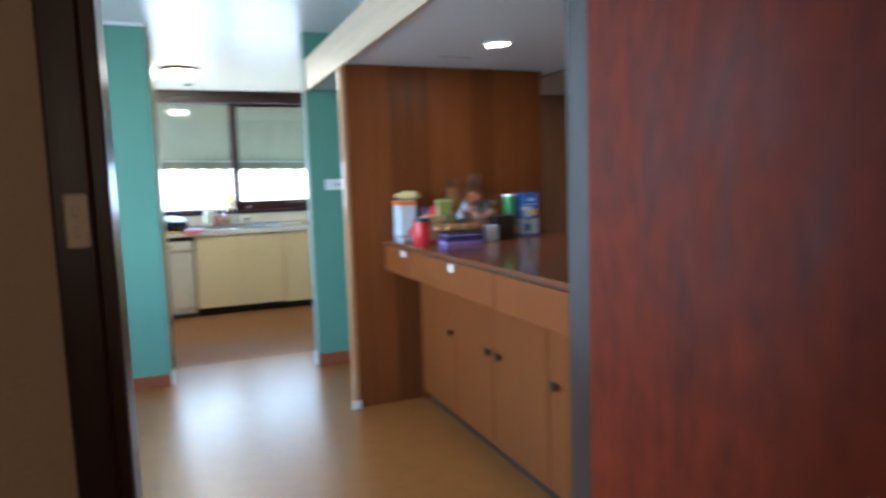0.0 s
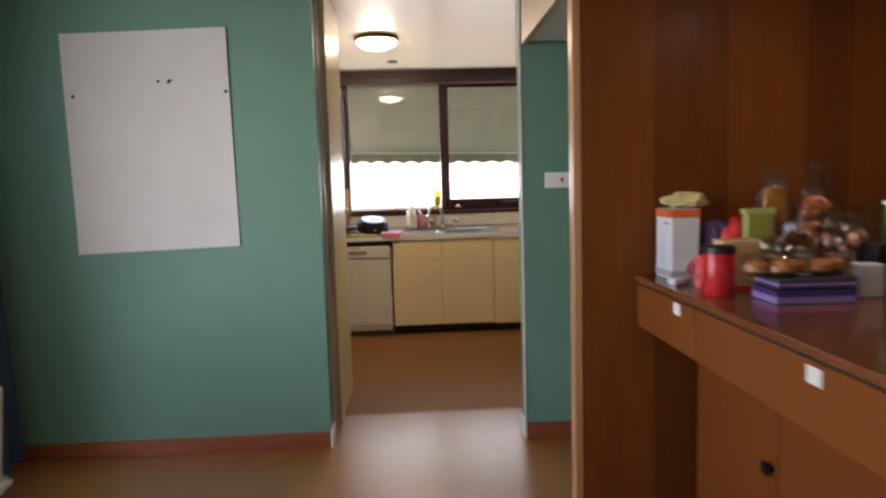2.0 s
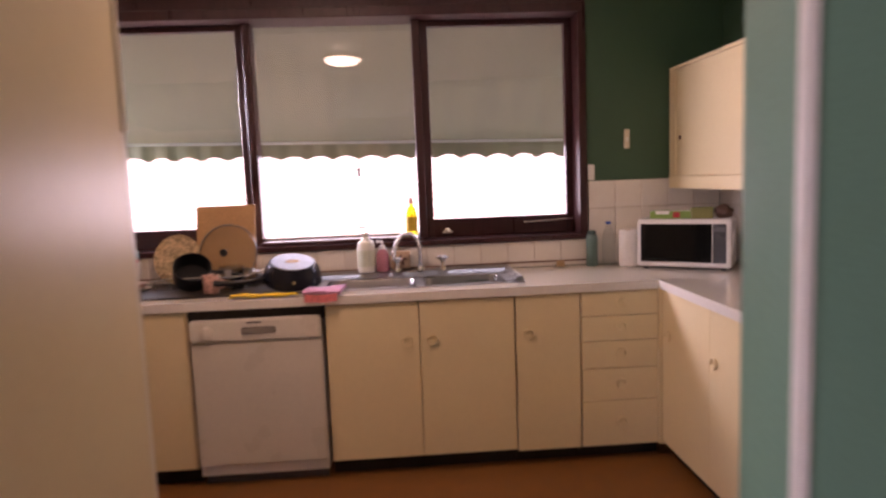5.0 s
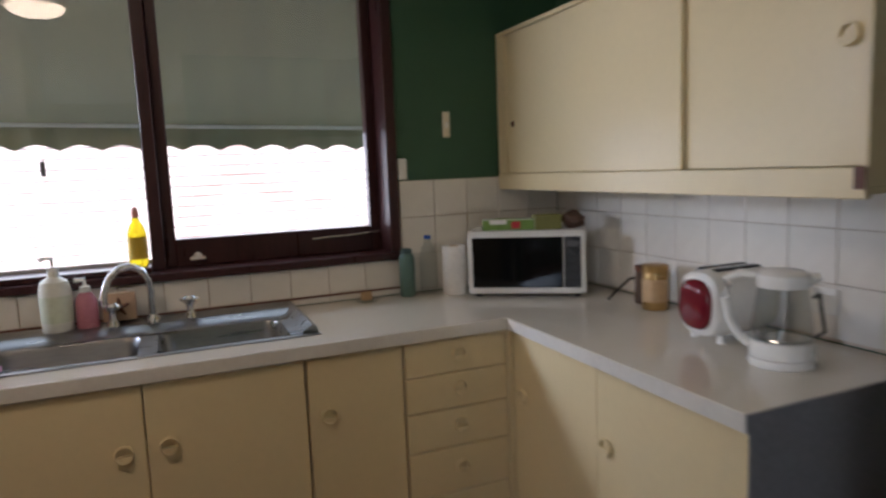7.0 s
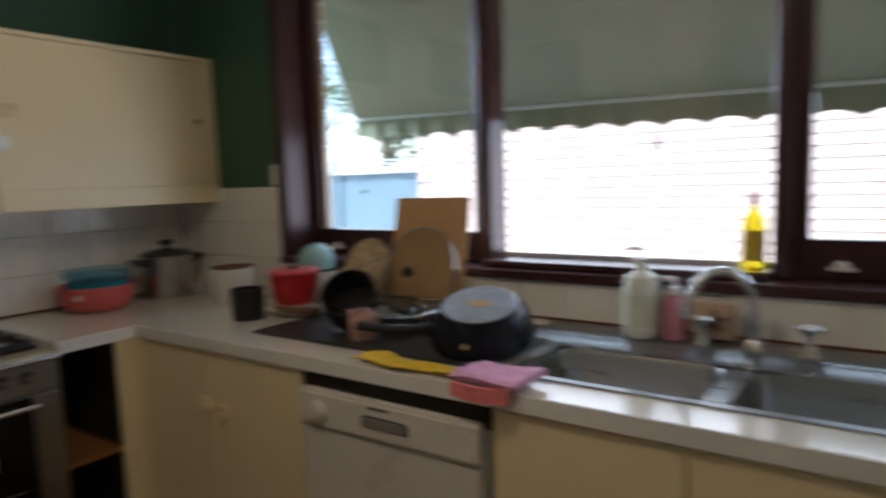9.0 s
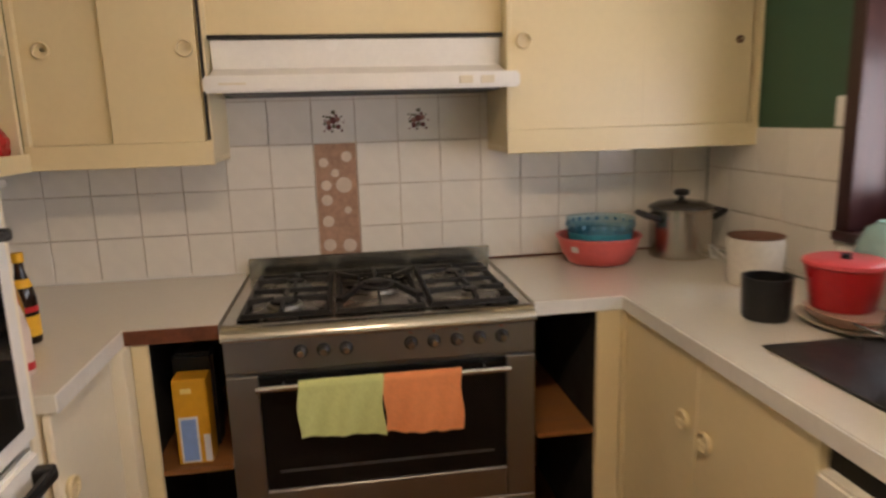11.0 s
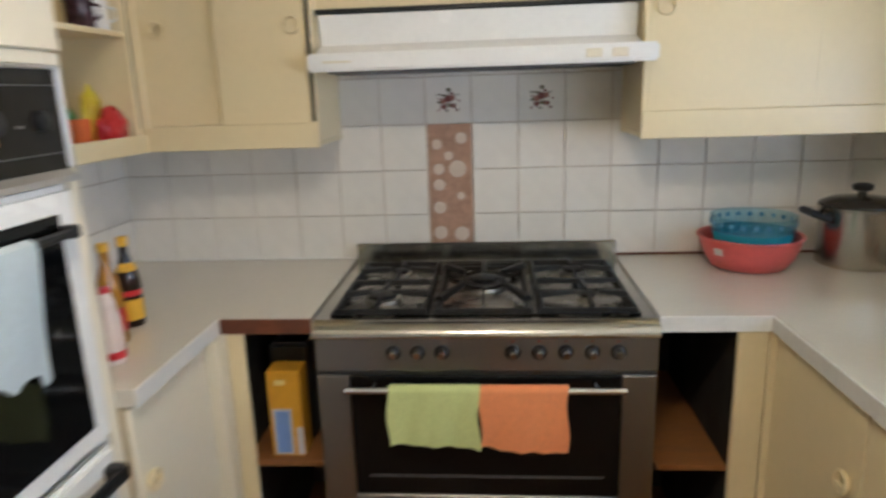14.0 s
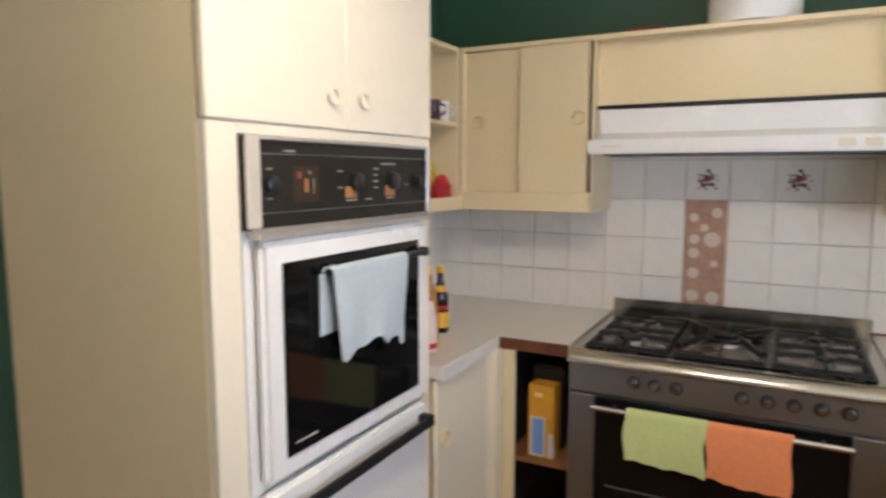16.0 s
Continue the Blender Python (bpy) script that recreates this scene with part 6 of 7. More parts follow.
part("lid", lathe([(0.097, 0.1105), (0.099, 0.114), (0.097, 0.123), (0.088, 0.127), (0.02, 0.126)], 32), plain("pale_red_lid", (0.62, 0.07, 0.08), 0.35), t, "paler red lid", local=True, smooth=True)
part("lid_grip", lathe([(0.012, 0.1265), (0.010, 0.134), (0.013, 0.139)], 12), BLACK, t, "small dark lid grip", local=True, smooth=True)
t = thing("upturned_bowl", (-1.045, 7.56, KT), "stacked bowls with a pale blue bowl upturned on top", "bowl stack")
part("lower_bowl", lathe([(0.05, 0), (0.085, 0.06), (0.09, 0.145), (0.085, 0.145), (0.045, 0.01)], 26), WHITE, t, local=True, smooth=True)
part("dark_rim", lathe([(0.092, 0.1455), (0.092, 0.153), (0.084, 0.153)], 26), DPAN, t, "dark rim", local=True)
part("blue_bowl", lathe([(0.082, 0.1535), (0.077, 0.190), (0.058, 0.232), (0.034, 0.246), (0.033, 0.251), (0.02, 0.251)], 26), plain("pale_blue_glaze", (0.25, 0.42, 0.42), 0.25), t, "pale blue glazed bowl", local=True, smooth=True)

# coloured bowls and pot on the cooker's side
t = thing("washing_bowl", (-1.862, 7.090, KT), "coral red plastic bowl with a paper sticker", "bowl")
CORALB = plain("coral_plastic", (0.62, 0.11, 0.10), 0.35)
part("bowl", lathe([(0.095, 0), (0.112, 0.006), (0.135, 0.04), (0.149, 0.08), (0.152, 0.098), (0.160, 0.102), (0.158, 0.106), (0.147, 0.104), (0.143, 0.08), (0.128, 0.04), (0.106, 0.012), (0.03, 0.010)], 40), CORALB, t, local=True, smooth=True)
part("sticker", box(-0.0008, 0.0012, -0.015, 0.015, -0.0115, 0.0115), PAPER, t, "paper sticker", local=True).matrix_basis = pose(0, 0, 0, 0, 0, -57) @ pose(0.1447, 0, 0.0665, 0, 19, 0)
t = thing("mixing_bowl", (-1.866, 7.098, KT + 0.0125), "turquoise translucent plastic bowl resting in the coral bowl", "bowl")
TEAL = mat("turquoise_plastic", (0.07, 0.50, 0.66), 0.2, var=0, bump=0, trans=0.5, ior=1.3)
part("bowl", lathe([(0.085, 0), (0.094, 0.004), (0.115, 0.06), (0.123, 0.106), (0.120, 0.106), (0.111, 0.06), (0.088, 0.01), (0.02, 0.009)], 40), TEAL, t, local=True, smooth=True)
part("rim", lathe([(0.1232, 0.1065), (0.1275, 0.155), (0.1250, 0.155), (0.1205, 0.1065)], 40), pane_mat("clear_turquoise_rim", (0.78, 0.92, 0.97), 0.05), t, "clear bluish rim", local=True, smooth=True)
for k in range(22):
    a = 360 * k / 22
    part("rim_mark", box(0.1264, 0.1276, -0.007, 0.007, 0.126, 0.140, 0.0005), plain("pale_turquoise_band", (0.12, 0.30, 0.46), 0.25) if k == 0 else bpy.data.materials["pale_turquoise_band"], t, "paler rim pattern", local=True).matrix_basis = pose(0, 0, 0, 0, 0, a)
t = thing("stock_pot", (-1.875, 7.425, KT), "tall stainless steel stock pot with black handles and lid knob", "pot")
POTSTEEL = mat("satin_pot_steel", (0.52, 0.48, 0.42), 0.24, metal=1.0, var=0.03, scale=20, bump=0.0, rvar=0.05)
part("pot_body", lathe([(0.108, 0), (0.114, 0.006), (0.116, 0.18), (0.120, 0.184), (0.120, 0.190), (0.10, 0.191)], 36), POTSTEEL, t, local=True, smooth=True)
l = part("lid", lathe([(0.119, 0.1915), (0.118, 0.197), (0.085, 0.212), (0.02, 0.220)], 36), plain("smoked_glass_lid", (0.05, 0.045, 0.04), 0.12), t, "smoked glass lid", local=True, smooth=True)
part("knob", lathe([(0.014, 0.220), (0.012, 0.231), (0.028, 0.238), (0.030, 0.252), (0.018, 0.259)], 16), BLACK, l, local=True, smooth=True)
for s in (-1, 1):
    part("handle", tube([(-0.045, s * 0.108, 0.150), (-0.035, s * 0.158, 0.172), (0.035, s * 0.158, 0.172), (0.045, s * 0.108, 0.150)], 0.012, 8), BLACK, t, local=True, smooth=True)
t = thing("extension_lead", (-1.74, 7.50, KT), "white coiled extension lead with a plug", "extension lead")
part("cord", tube([(-0.10, 0.05, 0.006), (-0.03, 0.02, 0.006), (0.0, -0.02, 0.02), (0.02, -0.04, 0.05), (0.0, -0.03, 0.065), (-0.02, 0.0, 0.05), (0.03, 0.03, 0.008), (0.12, 0.05, 0.006), (0.18, 0.03, 0.006)], 0.004, 6), WHITE, t, local=True, smooth=True)
part("plug", box(0.17, 0.21, 0.015, 0.045, 0.0, 0.025, 0.005), RED, t, "dark red plug", local=True)

# sink side bottles
t = bottle("dish_soap", (0.285, 7.535, 0.9385), [(0.046, 0), (0.05, 0.006), (0.05, 0.145), (0.043, 0.172), (0.018, 0.19), (0.017, 0.204)], plain("milky_soap", (0.74, 0.74, 0.66), 0.3), "large milky dish soap bottle with a pump", "soap bottle", [(0.019, 0.2045), (0.019, 0.222), (0.008, 0.224)], WHITE, [(0.0505, 0.035), (0.0505, 0.125)], plain("pale_green_label", (0.62, 0.66, 0.52)))
part("pump", tube([(0, 0, 0.222), (0, 0, 0.25), (-0.02, -0.012, 0.254), (-0.032, -0.02, 0.248)], 0.006, 8), WHITE, t, local=True, smooth=True)
t = bottle("hand_soap", (0.375, 7.545, 0.9385), [(0.034, 0), (0.037, 0.006), (0.035, 0.095), (0.026, 0.115), (0.016, 0.125)], plain("pink_soap", (0.50, 0.20, 0.25), 0.25), "small pink hand soap pump bottle", "soap bottle", [(0.018, 0.1255), (0.018, 0.145), (0.008, 0.148)], WHITE)
part("pump", tube([(0, 0, 0.145), (0, 0, 0.168), (-0.03, -0.012, 0.170)], 0.008, 8), WHITE, t, local=True, smooth=True)
t = boxed("starfish_dish", (0.475, 7.572, 0.9445), (0.11, 0.028, 0.10), plain("tan_ceramic", (0.52, 0.36, 0.24), 0.4), "tan ceramic scourer holder with a starfish", "scourer holder")
for k in range(5):
    a = radians(90 + 72 * k)
    part("star_arm", tube([(0, -0.017, 0.05), (0.034 * math.cos(a), -0.017, 0.05 + 0.034 * math.sin(a))], [0.010, 0.004], 6), BROWN_EDGE, t, "brown starfish arm", local=True)
t = bottle("yellow_detergent", (0.548, 7.70, 1.1185), [(0.030, 0), (0.034, 0.006), (0.034, 0.125), (0.026, 0.155), (0.012, 0.175), (0.011, 0.185)], mat("yellow_liquid", (0.95, 0.72, 0.02), 0.1, var=0, bump=0, trans=0.5, ior=1.33), "yellow detergent bottle on the window sill", "detergent bottle", [(0.013, 0.1855), (0.013, 0.205), (0.006, 0.225)], plain("pale_red_cap", (0.5, 0.2, 0.15)), [(0.0346, 0.03), (0.0346, 0.11)], plain("dark_yellow_label", (0.55, 0.36, 0.03)))
t = thing("ash_dish", (1.39, 7.55, KT), "small glass dish with odds and ends", "small dish")
part("dish", lathe([(0.045, 0), (0.05, 0.012), (0.046, 0.012), (0.03, 0.004)], 20), CLEAR, t, local=True, smooth=True)
part("odds", box(-0.025, 0.02, -0.01, 0.012, 0.005, 0.04, 0.004), TAN, t, local=True)
bottle("drink_flask", (1.575, 7.565, KT), [(0.030, 0), (0.033, 0.006), (0.033, 0.16), (0.028, 0.175), (0.022, 0.18)], plain("sage_steel", (0.10, 0.18, 0.16), 0.35), "sage green drink flask", "flask", [(0.024, 0.1805), (0.024, 0.198), (0.018, 0.202)], plain("dark_sage_lid", (0.07, 0.12, 0.11), 0.4))
bottle("water_bottle", (1.675, 7.57, KT), [(0.036, 0), (0.04, 0.01), (0.037, 0.10), (0.04, 0.13), (0.03, 0.19), (0.014, 0.225), (0.013, 0.235)], CLEAR, "clear plastic water bottle with a blue cap", "bottle", [(0.015, 0.2355), (0.015, 0.25)], BLUEC)
t = thing("paper_towel", (1.765, 7.50, KT), "upright roll of white paper towel", "paper towel")
part("roll", lathe([(0.02, 0), (0.05, 0), (0.05, 0.205), (0.02, 0.205)], 28), plain("soft_white_paper", (0.78, 0.75, 0.70), 0.9), t, local=True, smooth=True)
part("core", lathe([(0.019, 0.001), (0.019, 0.206)], 16), TAN, t, local=True)

# microwave, set across the corner
mw = thing("microwave", (1.97, 7.25, KT), "white microwave oven with a dark door, set across the corner", "microwave")
mw.matrix_basis = pose(1.772, 7.382, KT, 0, 0, -33.6)
WORLD_OF[mw.name] = mw.matrix_basis.copy()
part("case", box(0, 0.478, 0.012, 0.245, 0.012, 0.268, 0.008, 2), WHITE, mw, local=True)
d = part("door", box(0.002, 0.476, 0.0, 0.0115, 0.014, 0.266, 0.008, 2), WHITE, mw, local=True)
part("window", box(0.022, 0.385, -0.003, 0.0, 0.04, 0.245, 0.004), BLACKGLASS, d, "black door window", local=True)
part("control_panel", box(0.39, 0.455, -0.003, 0.0, 0.04, 0.245, 0.004), mat("dark_panel_plastic", (0.02, 0.02, 0.022), 0.3, var=0.1, bump=0), d, "dark control panel", local=True)
part("display", box(0.398, 0.447, -0.0042, -0.0032, 0.205, 0.228), GREYPANEL, d, local=True)
for r in range(4):
    for k in range(3):
        part("button", box(0.399 + 0.017 * k, 0.411 + 0.017 * k, -0.0042, -0.0032, 0.065 + 0.032 * r, 0.08 + 0.032 * r), BLACK, d, local=True)
for x in (0.04, 0.44):
    for y in (0.04, 0.2):
        part("foot", lathe([(0.014, 0), (0.014, 0.0125)], 10, pose(x, y, 0)), BLACK, mw, local=True)
GREENP = plain("green_box_print", (0.17, 0.30, 0.06), 0.4)
m_top = KT + 0.2685
boxed("wrap_box", (1.97, 7.36, m_top), (0.24, 0.05, 0.045), GREENP, "green and white box of kitchen wrap lying on the microwave", "box", rz=-30, bands=())
wb = bpy.data.objects["wrap_box"]
part("white_print", box(-0.09, -0.02, -0.0262, -0.0252, 0.024, 0.041), WHITE, wb, "white printed field", local=True)
part("red_print", box(0.0, 0.035, -0.0262, -0.0252, 0.006, 0.034), RED, wb, "red printed picture", local=True)
part("white_end", box(0.1202, 0.1212, -0.024, 0.024, 0.001, 0.044), WHITE, wb, "white end flap", local=True)
part("lid_edge", box(-0.12, 0.12, -0.0258, -0.0252, 0.0415, 0.0445), WHITE, wb, "pale lid edge", local=True)
boxed("tea_box", (2.09, 7.28, m_top), (0.11, 0.07, 0.06), plain("olive_box_print", (0.24, 0.24, 0.08), 0.4), "olive and cream tea box on the microwave", "box", rz=-20)
crumple("paper_bag", (2.19, 7.24, m_top), (0.09, 0.10, 0.075), plain("dark_paper_bag", (0.12, 0.07, 0.05), 0.8), "small crumpled brown bag on the microwave", "bag", 31)

t = bottle("coffee_tin", (2.25, 6.82, KT), [(0.042, 0), (0.045, 0.004), (0.045, 0.13), (0.043, 0.135)], plain("brassy_tin", (0.45, 0.28, 0.11), 0.3, metal=0.8), "gold coloured coffee tin", "tin", [(0.047, 0.1355), (0.047, 0.158), (0.040, 0.162)], plain("gold_lid", (0.45, 0.27, 0.10), 0.3, metal=0.8), [(0.0455, 0.03), (0.0455, 0.11)], TAN)
bottle("coffee_tin", (2.29, 6.92, KT), [(0.036, 0), (0.038, 0.004), (0.038, 0.12)], plain("dark_tin", (0.10, 0.06, 0.04), 0.3), "small dark tin beside the coffee", "tin", [(0.04, 0.1205), (0.04, 0.14)], BROWN_EDGE)
t = thing("power_cord", (2.2, 7.02, KT), "black power cord and plug running to the wall socket", "cord")
part("cord", tube([(0.0, 0.0, 0.006), (0.05, 0.02, 0.03), (0.10, 0.0, 0.075), (0.145, -0.04, 0.09)], 0.005, 6), BLACK, t, local=True, smooth=True)
part("plug", box(0.115, 0.15, -0.065, -0.025, 0.07, 0.11, 0.006), BLACK, t, local=True)
so = thing("wall_socket", (2.355, 6.97, 1.0), "white double wall socket on the tiles", "socket")
part("plate", box(2.349, 2.3598, 6.93, 7.04, 0.97, 1.045, 0.003), WHITE, so)

t = thing("toaster", (2.175, 6.415, KT), "rounded white toaster with a glossy dark red end", "toaster")
def oval(x, rx, n=28):
    return [(rx * 0.082 * math.copysign(abs(math.cos(2 * math.pi * k / n)) ** 0.75, math.cos(2 * math.pi * k / n)), 0.112 + rx * 0.099 * math.copysign(abs(math.sin(2 * math.pi * k / n)) ** 0.75, math.sin(2 * math.pi * k / n))) for k in range(n)]
bm = bmesh.new()
prev = None
for x, s in ((-0.125, 0.80), (-0.115, 0.93), (-0.08, 1.0), (0.08, 1.0), (0.115, 0.93), (0.125, 0.80)):
    ring = [bm.verts.new((x, y, z)) for y, z in oval(x, s)]
    if prev:
        for k in range(len(ring)):
            bm.faces.new((prev[k], prev[(k + 1) % len(ring)], ring[(k + 1) % len(ring)], ring[k]))
    else:
        bm.faces.new(ring[::-1])
    prev = ring
bm.faces.new(prev)
part("shell", bm, WHITE, t, local=True, smooth=True)
bm = bmesh.new()
prev = None
for x, s in ((-0.126, 0.74), (-0.134, 0.72), (-0.142, 0.62), (-0.146, 0.40)):
    ring = [bm.verts.new((x, y, z)) for y, z in oval(x, s)]
    if prev:
        for k in range(len(ring)):
            bm.faces.new((prev[k], prev[(k + 1) % len(ring)], ring[(k + 1) % len(ring)], ring[k]))
    prev = ring
bm.faces.new(prev)
part("end_cap", bm, plain("dark_red_gloss", (0.16, 0.010, 0.018), 0.15), t, "glossy dark red end", local=True, smooth=True)
for s in (-0.025, 0.025):
    part("slot", box(-0.085, 0.085, s - 0.012, s + 0.012, 0.205, 0.213, 0.002), BLACK, t, "bread slot", local=True)
for x in (-0.08, 0.08):
    for y in (-0.05, 0.05):
        part("foot", lathe([(0.012, 0), (0.010, 0.025)], 10, pose(x, y, 0)), WHITE, t, local=True)

t = thing("electric_kettle", (2.08, 6.153, KT), "glass electric kettle with a white base, handle and lid", "kettle")
part("base", lathe([(0.0765, 0), (0.0792, 0.006), (0.0774, 0.02), (0.0702, 0.024)], 32), WHITE, t, local=True, smooth=True)
part("jug_foot", lathe([(0.0745, 0.0245), (0.0768, 0.03), (0.0755, 0.062), (0.0715, 0.066)], 32), WHITE, t, local=True, smooth=True)
part("glass_jug", lathe([(0.0735, 0.0662), (0.0728, 0.10), (0.0576, 0.20), (0.0549, 0.20), (0.0700, 0.10), (0.0705, 0.068)], 32), LIDGLASS, t, "clear glass jug", local=True, smooth=True)
part("heating_disc", lathe([(0.0558, 0.0665), (0.0540, 0.070)], 28), CHROME, t, local=True)
part("lid", lathe([(0.0594, 0.2005), (0.0621, 0.206), (0.0612, 0.232), (0.0495, 0.242), (0.0180, 0.245)], 32), WHITE, t, local=True, smooth=True)
hm = pose(0, 0, 0, 0, 0, 135)
part("handle", tube([(0.062, 0, 0.228), (0.10, 0, 0.232), (0.128, 0, 0.215), (0.134, 0, 0.17), (0.122, 0, 0.11), (0.100, 0, 0.07), (0.076, 0, 0.05)], [0.012, 0.014, 0.015, 0.014, 0.013, 0.012, 0.012], 10, m=hm), WHITE, t, local=True, smooth=True)
part("spout", tube([(-0.05, 0, 0.215), (-0.082, 0, 0.230)], [0.018, 0.010], 10, m=hm), WHITE, t, local=True, smooth=True)
part("cord", tube([(0.08, 0.02, 0.01), (0.14, 0.05, 0.012), (0.20, 0.03, 0.05), (0.24, 0.08, 0.14), (0.27, 0.12, 0.12)], 0.005, 6), BLACK, t, "black power cord", local=True, smooth=True)
so = thing("wall_socket", (2.355, 6.27, 1.03), "white double wall socket on the tiles", "socket")
part("plate", box(2.349, 2.3598, 6.20, 6.31, 0.99, 1.065, 0.003), WHITE, so)
sw2 = thing("light_switch", (1.806, 7.62, 1.63), "small white switch on the green kitchen wall", "light switch")
part("plate", box(1.79, 1.825, 7.622, 7.6315, 1.575, 1.685, 0.004), PLATE, sw2)
part("rocker", box(1.80, 1.815, 7.617, 7.6225, 1.615, 1.64, 0.002), WHITE, sw2)

# ---- cooker towels, boxes and bottles ----
def towel(name, y0, y1, ztop, z1, x, material, label, seed):
    t = thing(name, (x, (y0 + y1) / 2, ztop), label, "towel")
    def front(u, v):
        y = y0 + (y1 - y0) * u + 0.004 * math.sin(7 * v + seed)
        drop = (ztop - z1) * (1 - 0.014 * math.sin(5 * u + seed) - 0.007 * math.sin(23 * u) + 0.05 * (u - 0.5))
        w = 0.0046 * math.sin(u * 11 + seed + 2 * v) * v + 0.0022 * math.sin(u * 26 + 6 * v + seed) * v + 0.005 * math.sin(u * 5 + 2 * seed) * v + 0.002 * math.sin(9 * u * v + 4 * seed)
        if v < 0.12:
            a = math.pi * (0.12 - v) / 0.12
            return Vector((x - 0.012 + 0.013 * math.cos(a) + w, y, ztop + 0.012 * math.sin(a)))
        return Vector((x + 0.001 + w + 0.004 * v, y, ztop - drop * (v - 0.12) / 0.88))
    part("cloth", sheet(front, 26, 26, 0.0035), material, t, smooth=True)
    return t


towel("green_towel", 5.995, 6.232, 0.741, 0.584, -1.307, plain("lime_terry", (0.55, 0.60, 0.25), 0.95, scale=120, var=0.05, bump=0.12), "pale green hand towel hanging on the oven rail", 1.0)
towel("orange_towel", 6.236, 6.460, 0.741, 0.574, -1.307, plain("orange_terry", (0.80, 0.28, 0.11), 0.95, scale=120, var=0.05, bump=0.12), "orange hand towel hanging on the oven rail", 2.3)


tt = thing("white_towel", (-0.5, 5.63, 1.29), "pale blue-white towel draped over the oven handle", "towel")
BLUETERRY = plain("pale_blue_terry", (0.47, 0.54, 0.57), 0.95, scale=100, var=0.05, bump=0.12)


def drape(u, v):
    x = -0.318 - 0.287 * u - 0.018 * v * (1 - u) + 0.022 * v * u
    if v < 0.12:
        a = math.pi * (0.12 - v) / 0.12
        return Vector((x, TY + 0.052 + 0.015 * math.cos(a), 1.290 + 0.0125 * math.sin(a)))
    f = (v - 0.12) / 0.88
    length = 0.172 + 0.010 * math.sin(9 * u + 0.6) + 0.006 * math.sin(21 * u) + (0.02 if u > 0.93 else 0.0)
    fold = 0.006 * f * (1 + math.sin(10 * u + 2.0 * f)) + 0.003 * f * (1 + math.sin(19 * u - 3 * f))
    return Vector((x, TY + 0.067 + fold - 0.006 * f, 1.290 - length * f))


tpart("cloth", sheet(drape, 34, 30, 0.0035), BLUETERRY, tt, smooth=True)
tpart("back_flap", sheet(lambda u, v: Vector((-0.312 - 0.285 * u, TY + 0.0385 + 0.001 * math.sin(9 * u), 1.286 - (0.125 - 0.02 * u) * v)), 20, 8, 0.003), BLUETERRY, tt, smooth=True)

t = thing("yellow_carton", (-1.45, 5.68, 0.4785), "tall yellow drink carton on the raw shelf", "carton")
part("carton", box(-1.50, -1.425, 5.632, 5.728, 0.4785, 0.742, 0.003), plain("mustard_card", (0.60, 0.30, 0.02), 0.4), t)
part("blue_panel", box(-1.426, -1.4238, 5.648, 5.69, 0.49, 0.62), plain("mid_blue_print", (0.18, 0.30, 0.62)), t, "blue printed panel")
part("pale_border", box(-1.4252, -1.4243, 5.642, 5.696, 0.485, 0.627), GREYW, t)
part("side_panel", box(-1.4255, -1.4243, 5.708, 5.727, 0.485, 0.57), GREYW, t)
part("emblem", box(-1.426, -1.4243, 5.655, 5.685, 0.70, 0.715), plain("pale_gold_print", (0.75, 0.6, 0.25)), t)
t = thing("black_tub", (-1.55, 5.67, 0.4785), "black plastic tub behind the yellow carton", "tub")
part("tub", box(-1.60, -1.51, 5.615, 5.735, 0.4785, 0.79, 0.01, 2), BLACK, t)

SAUCE = plain("dark_sauce_glass", (0.02, 0.008, 0.005), 0.12)
soy = bottle("sauce_bottle", (-1.352, 5.317, KT), [(0.028, 0), (0.030, 0.005), (0.030, 0.12), (0.024, 0.15), (0.012, 0.19), (0.011, 0.215)], SAUCE, "dark soy sauce bottle with a yellow label", "bottle", [(0.014, 0.2155), (0.014, 0.24)], YELLOWC, [(0.0306, 0.02), (0.0306, 0.075)], YELLOWC)
part("neck_label", lathe([(0.0246, 0.150), (0.0175, 0.172)], 20, close=False), YELLOWC, soy, "yellow neck label", local=True, smooth=True)
part("label_band", lathe([(0.0308, 0.085), (0.0308, 0.10)], 20, close=False), RED, soy, "red label band", local=True, smooth=True)
bottle("sauce_bottle", (-1.23, 5.34, KT), [(0.028, 0), (0.030, 0.005), (0.030, 0.12), (0.024, 0.16), (0.012, 0.20), (0.011, 0.23)], plain("amber_oil", (0.35, 0.16, 0.02), 0.1), "tall amber oil bottle", "bottle", [(0.014, 0.2305), (0.014, 0.25)], YELLOWC, [(0.0306, 0.03), (0.0306, 0.09)], RED)
bottle("sauce_bottle", (-1.107, 5.407, KT), [(0.025, 0), (0.027, 0.005), (0.026, 0.10), (0.018, 0.14), (0.012, 0.165)], plain("pale_squeeze", (0.66, 0.55, 0.50), 0.3), "pale squeeze bottle with a red label", "bottle", [(0.013, 0.1655), (0.011, 0.178)], RED, [(0.0272, 0.012), (0.0270, 0.030)], RED)
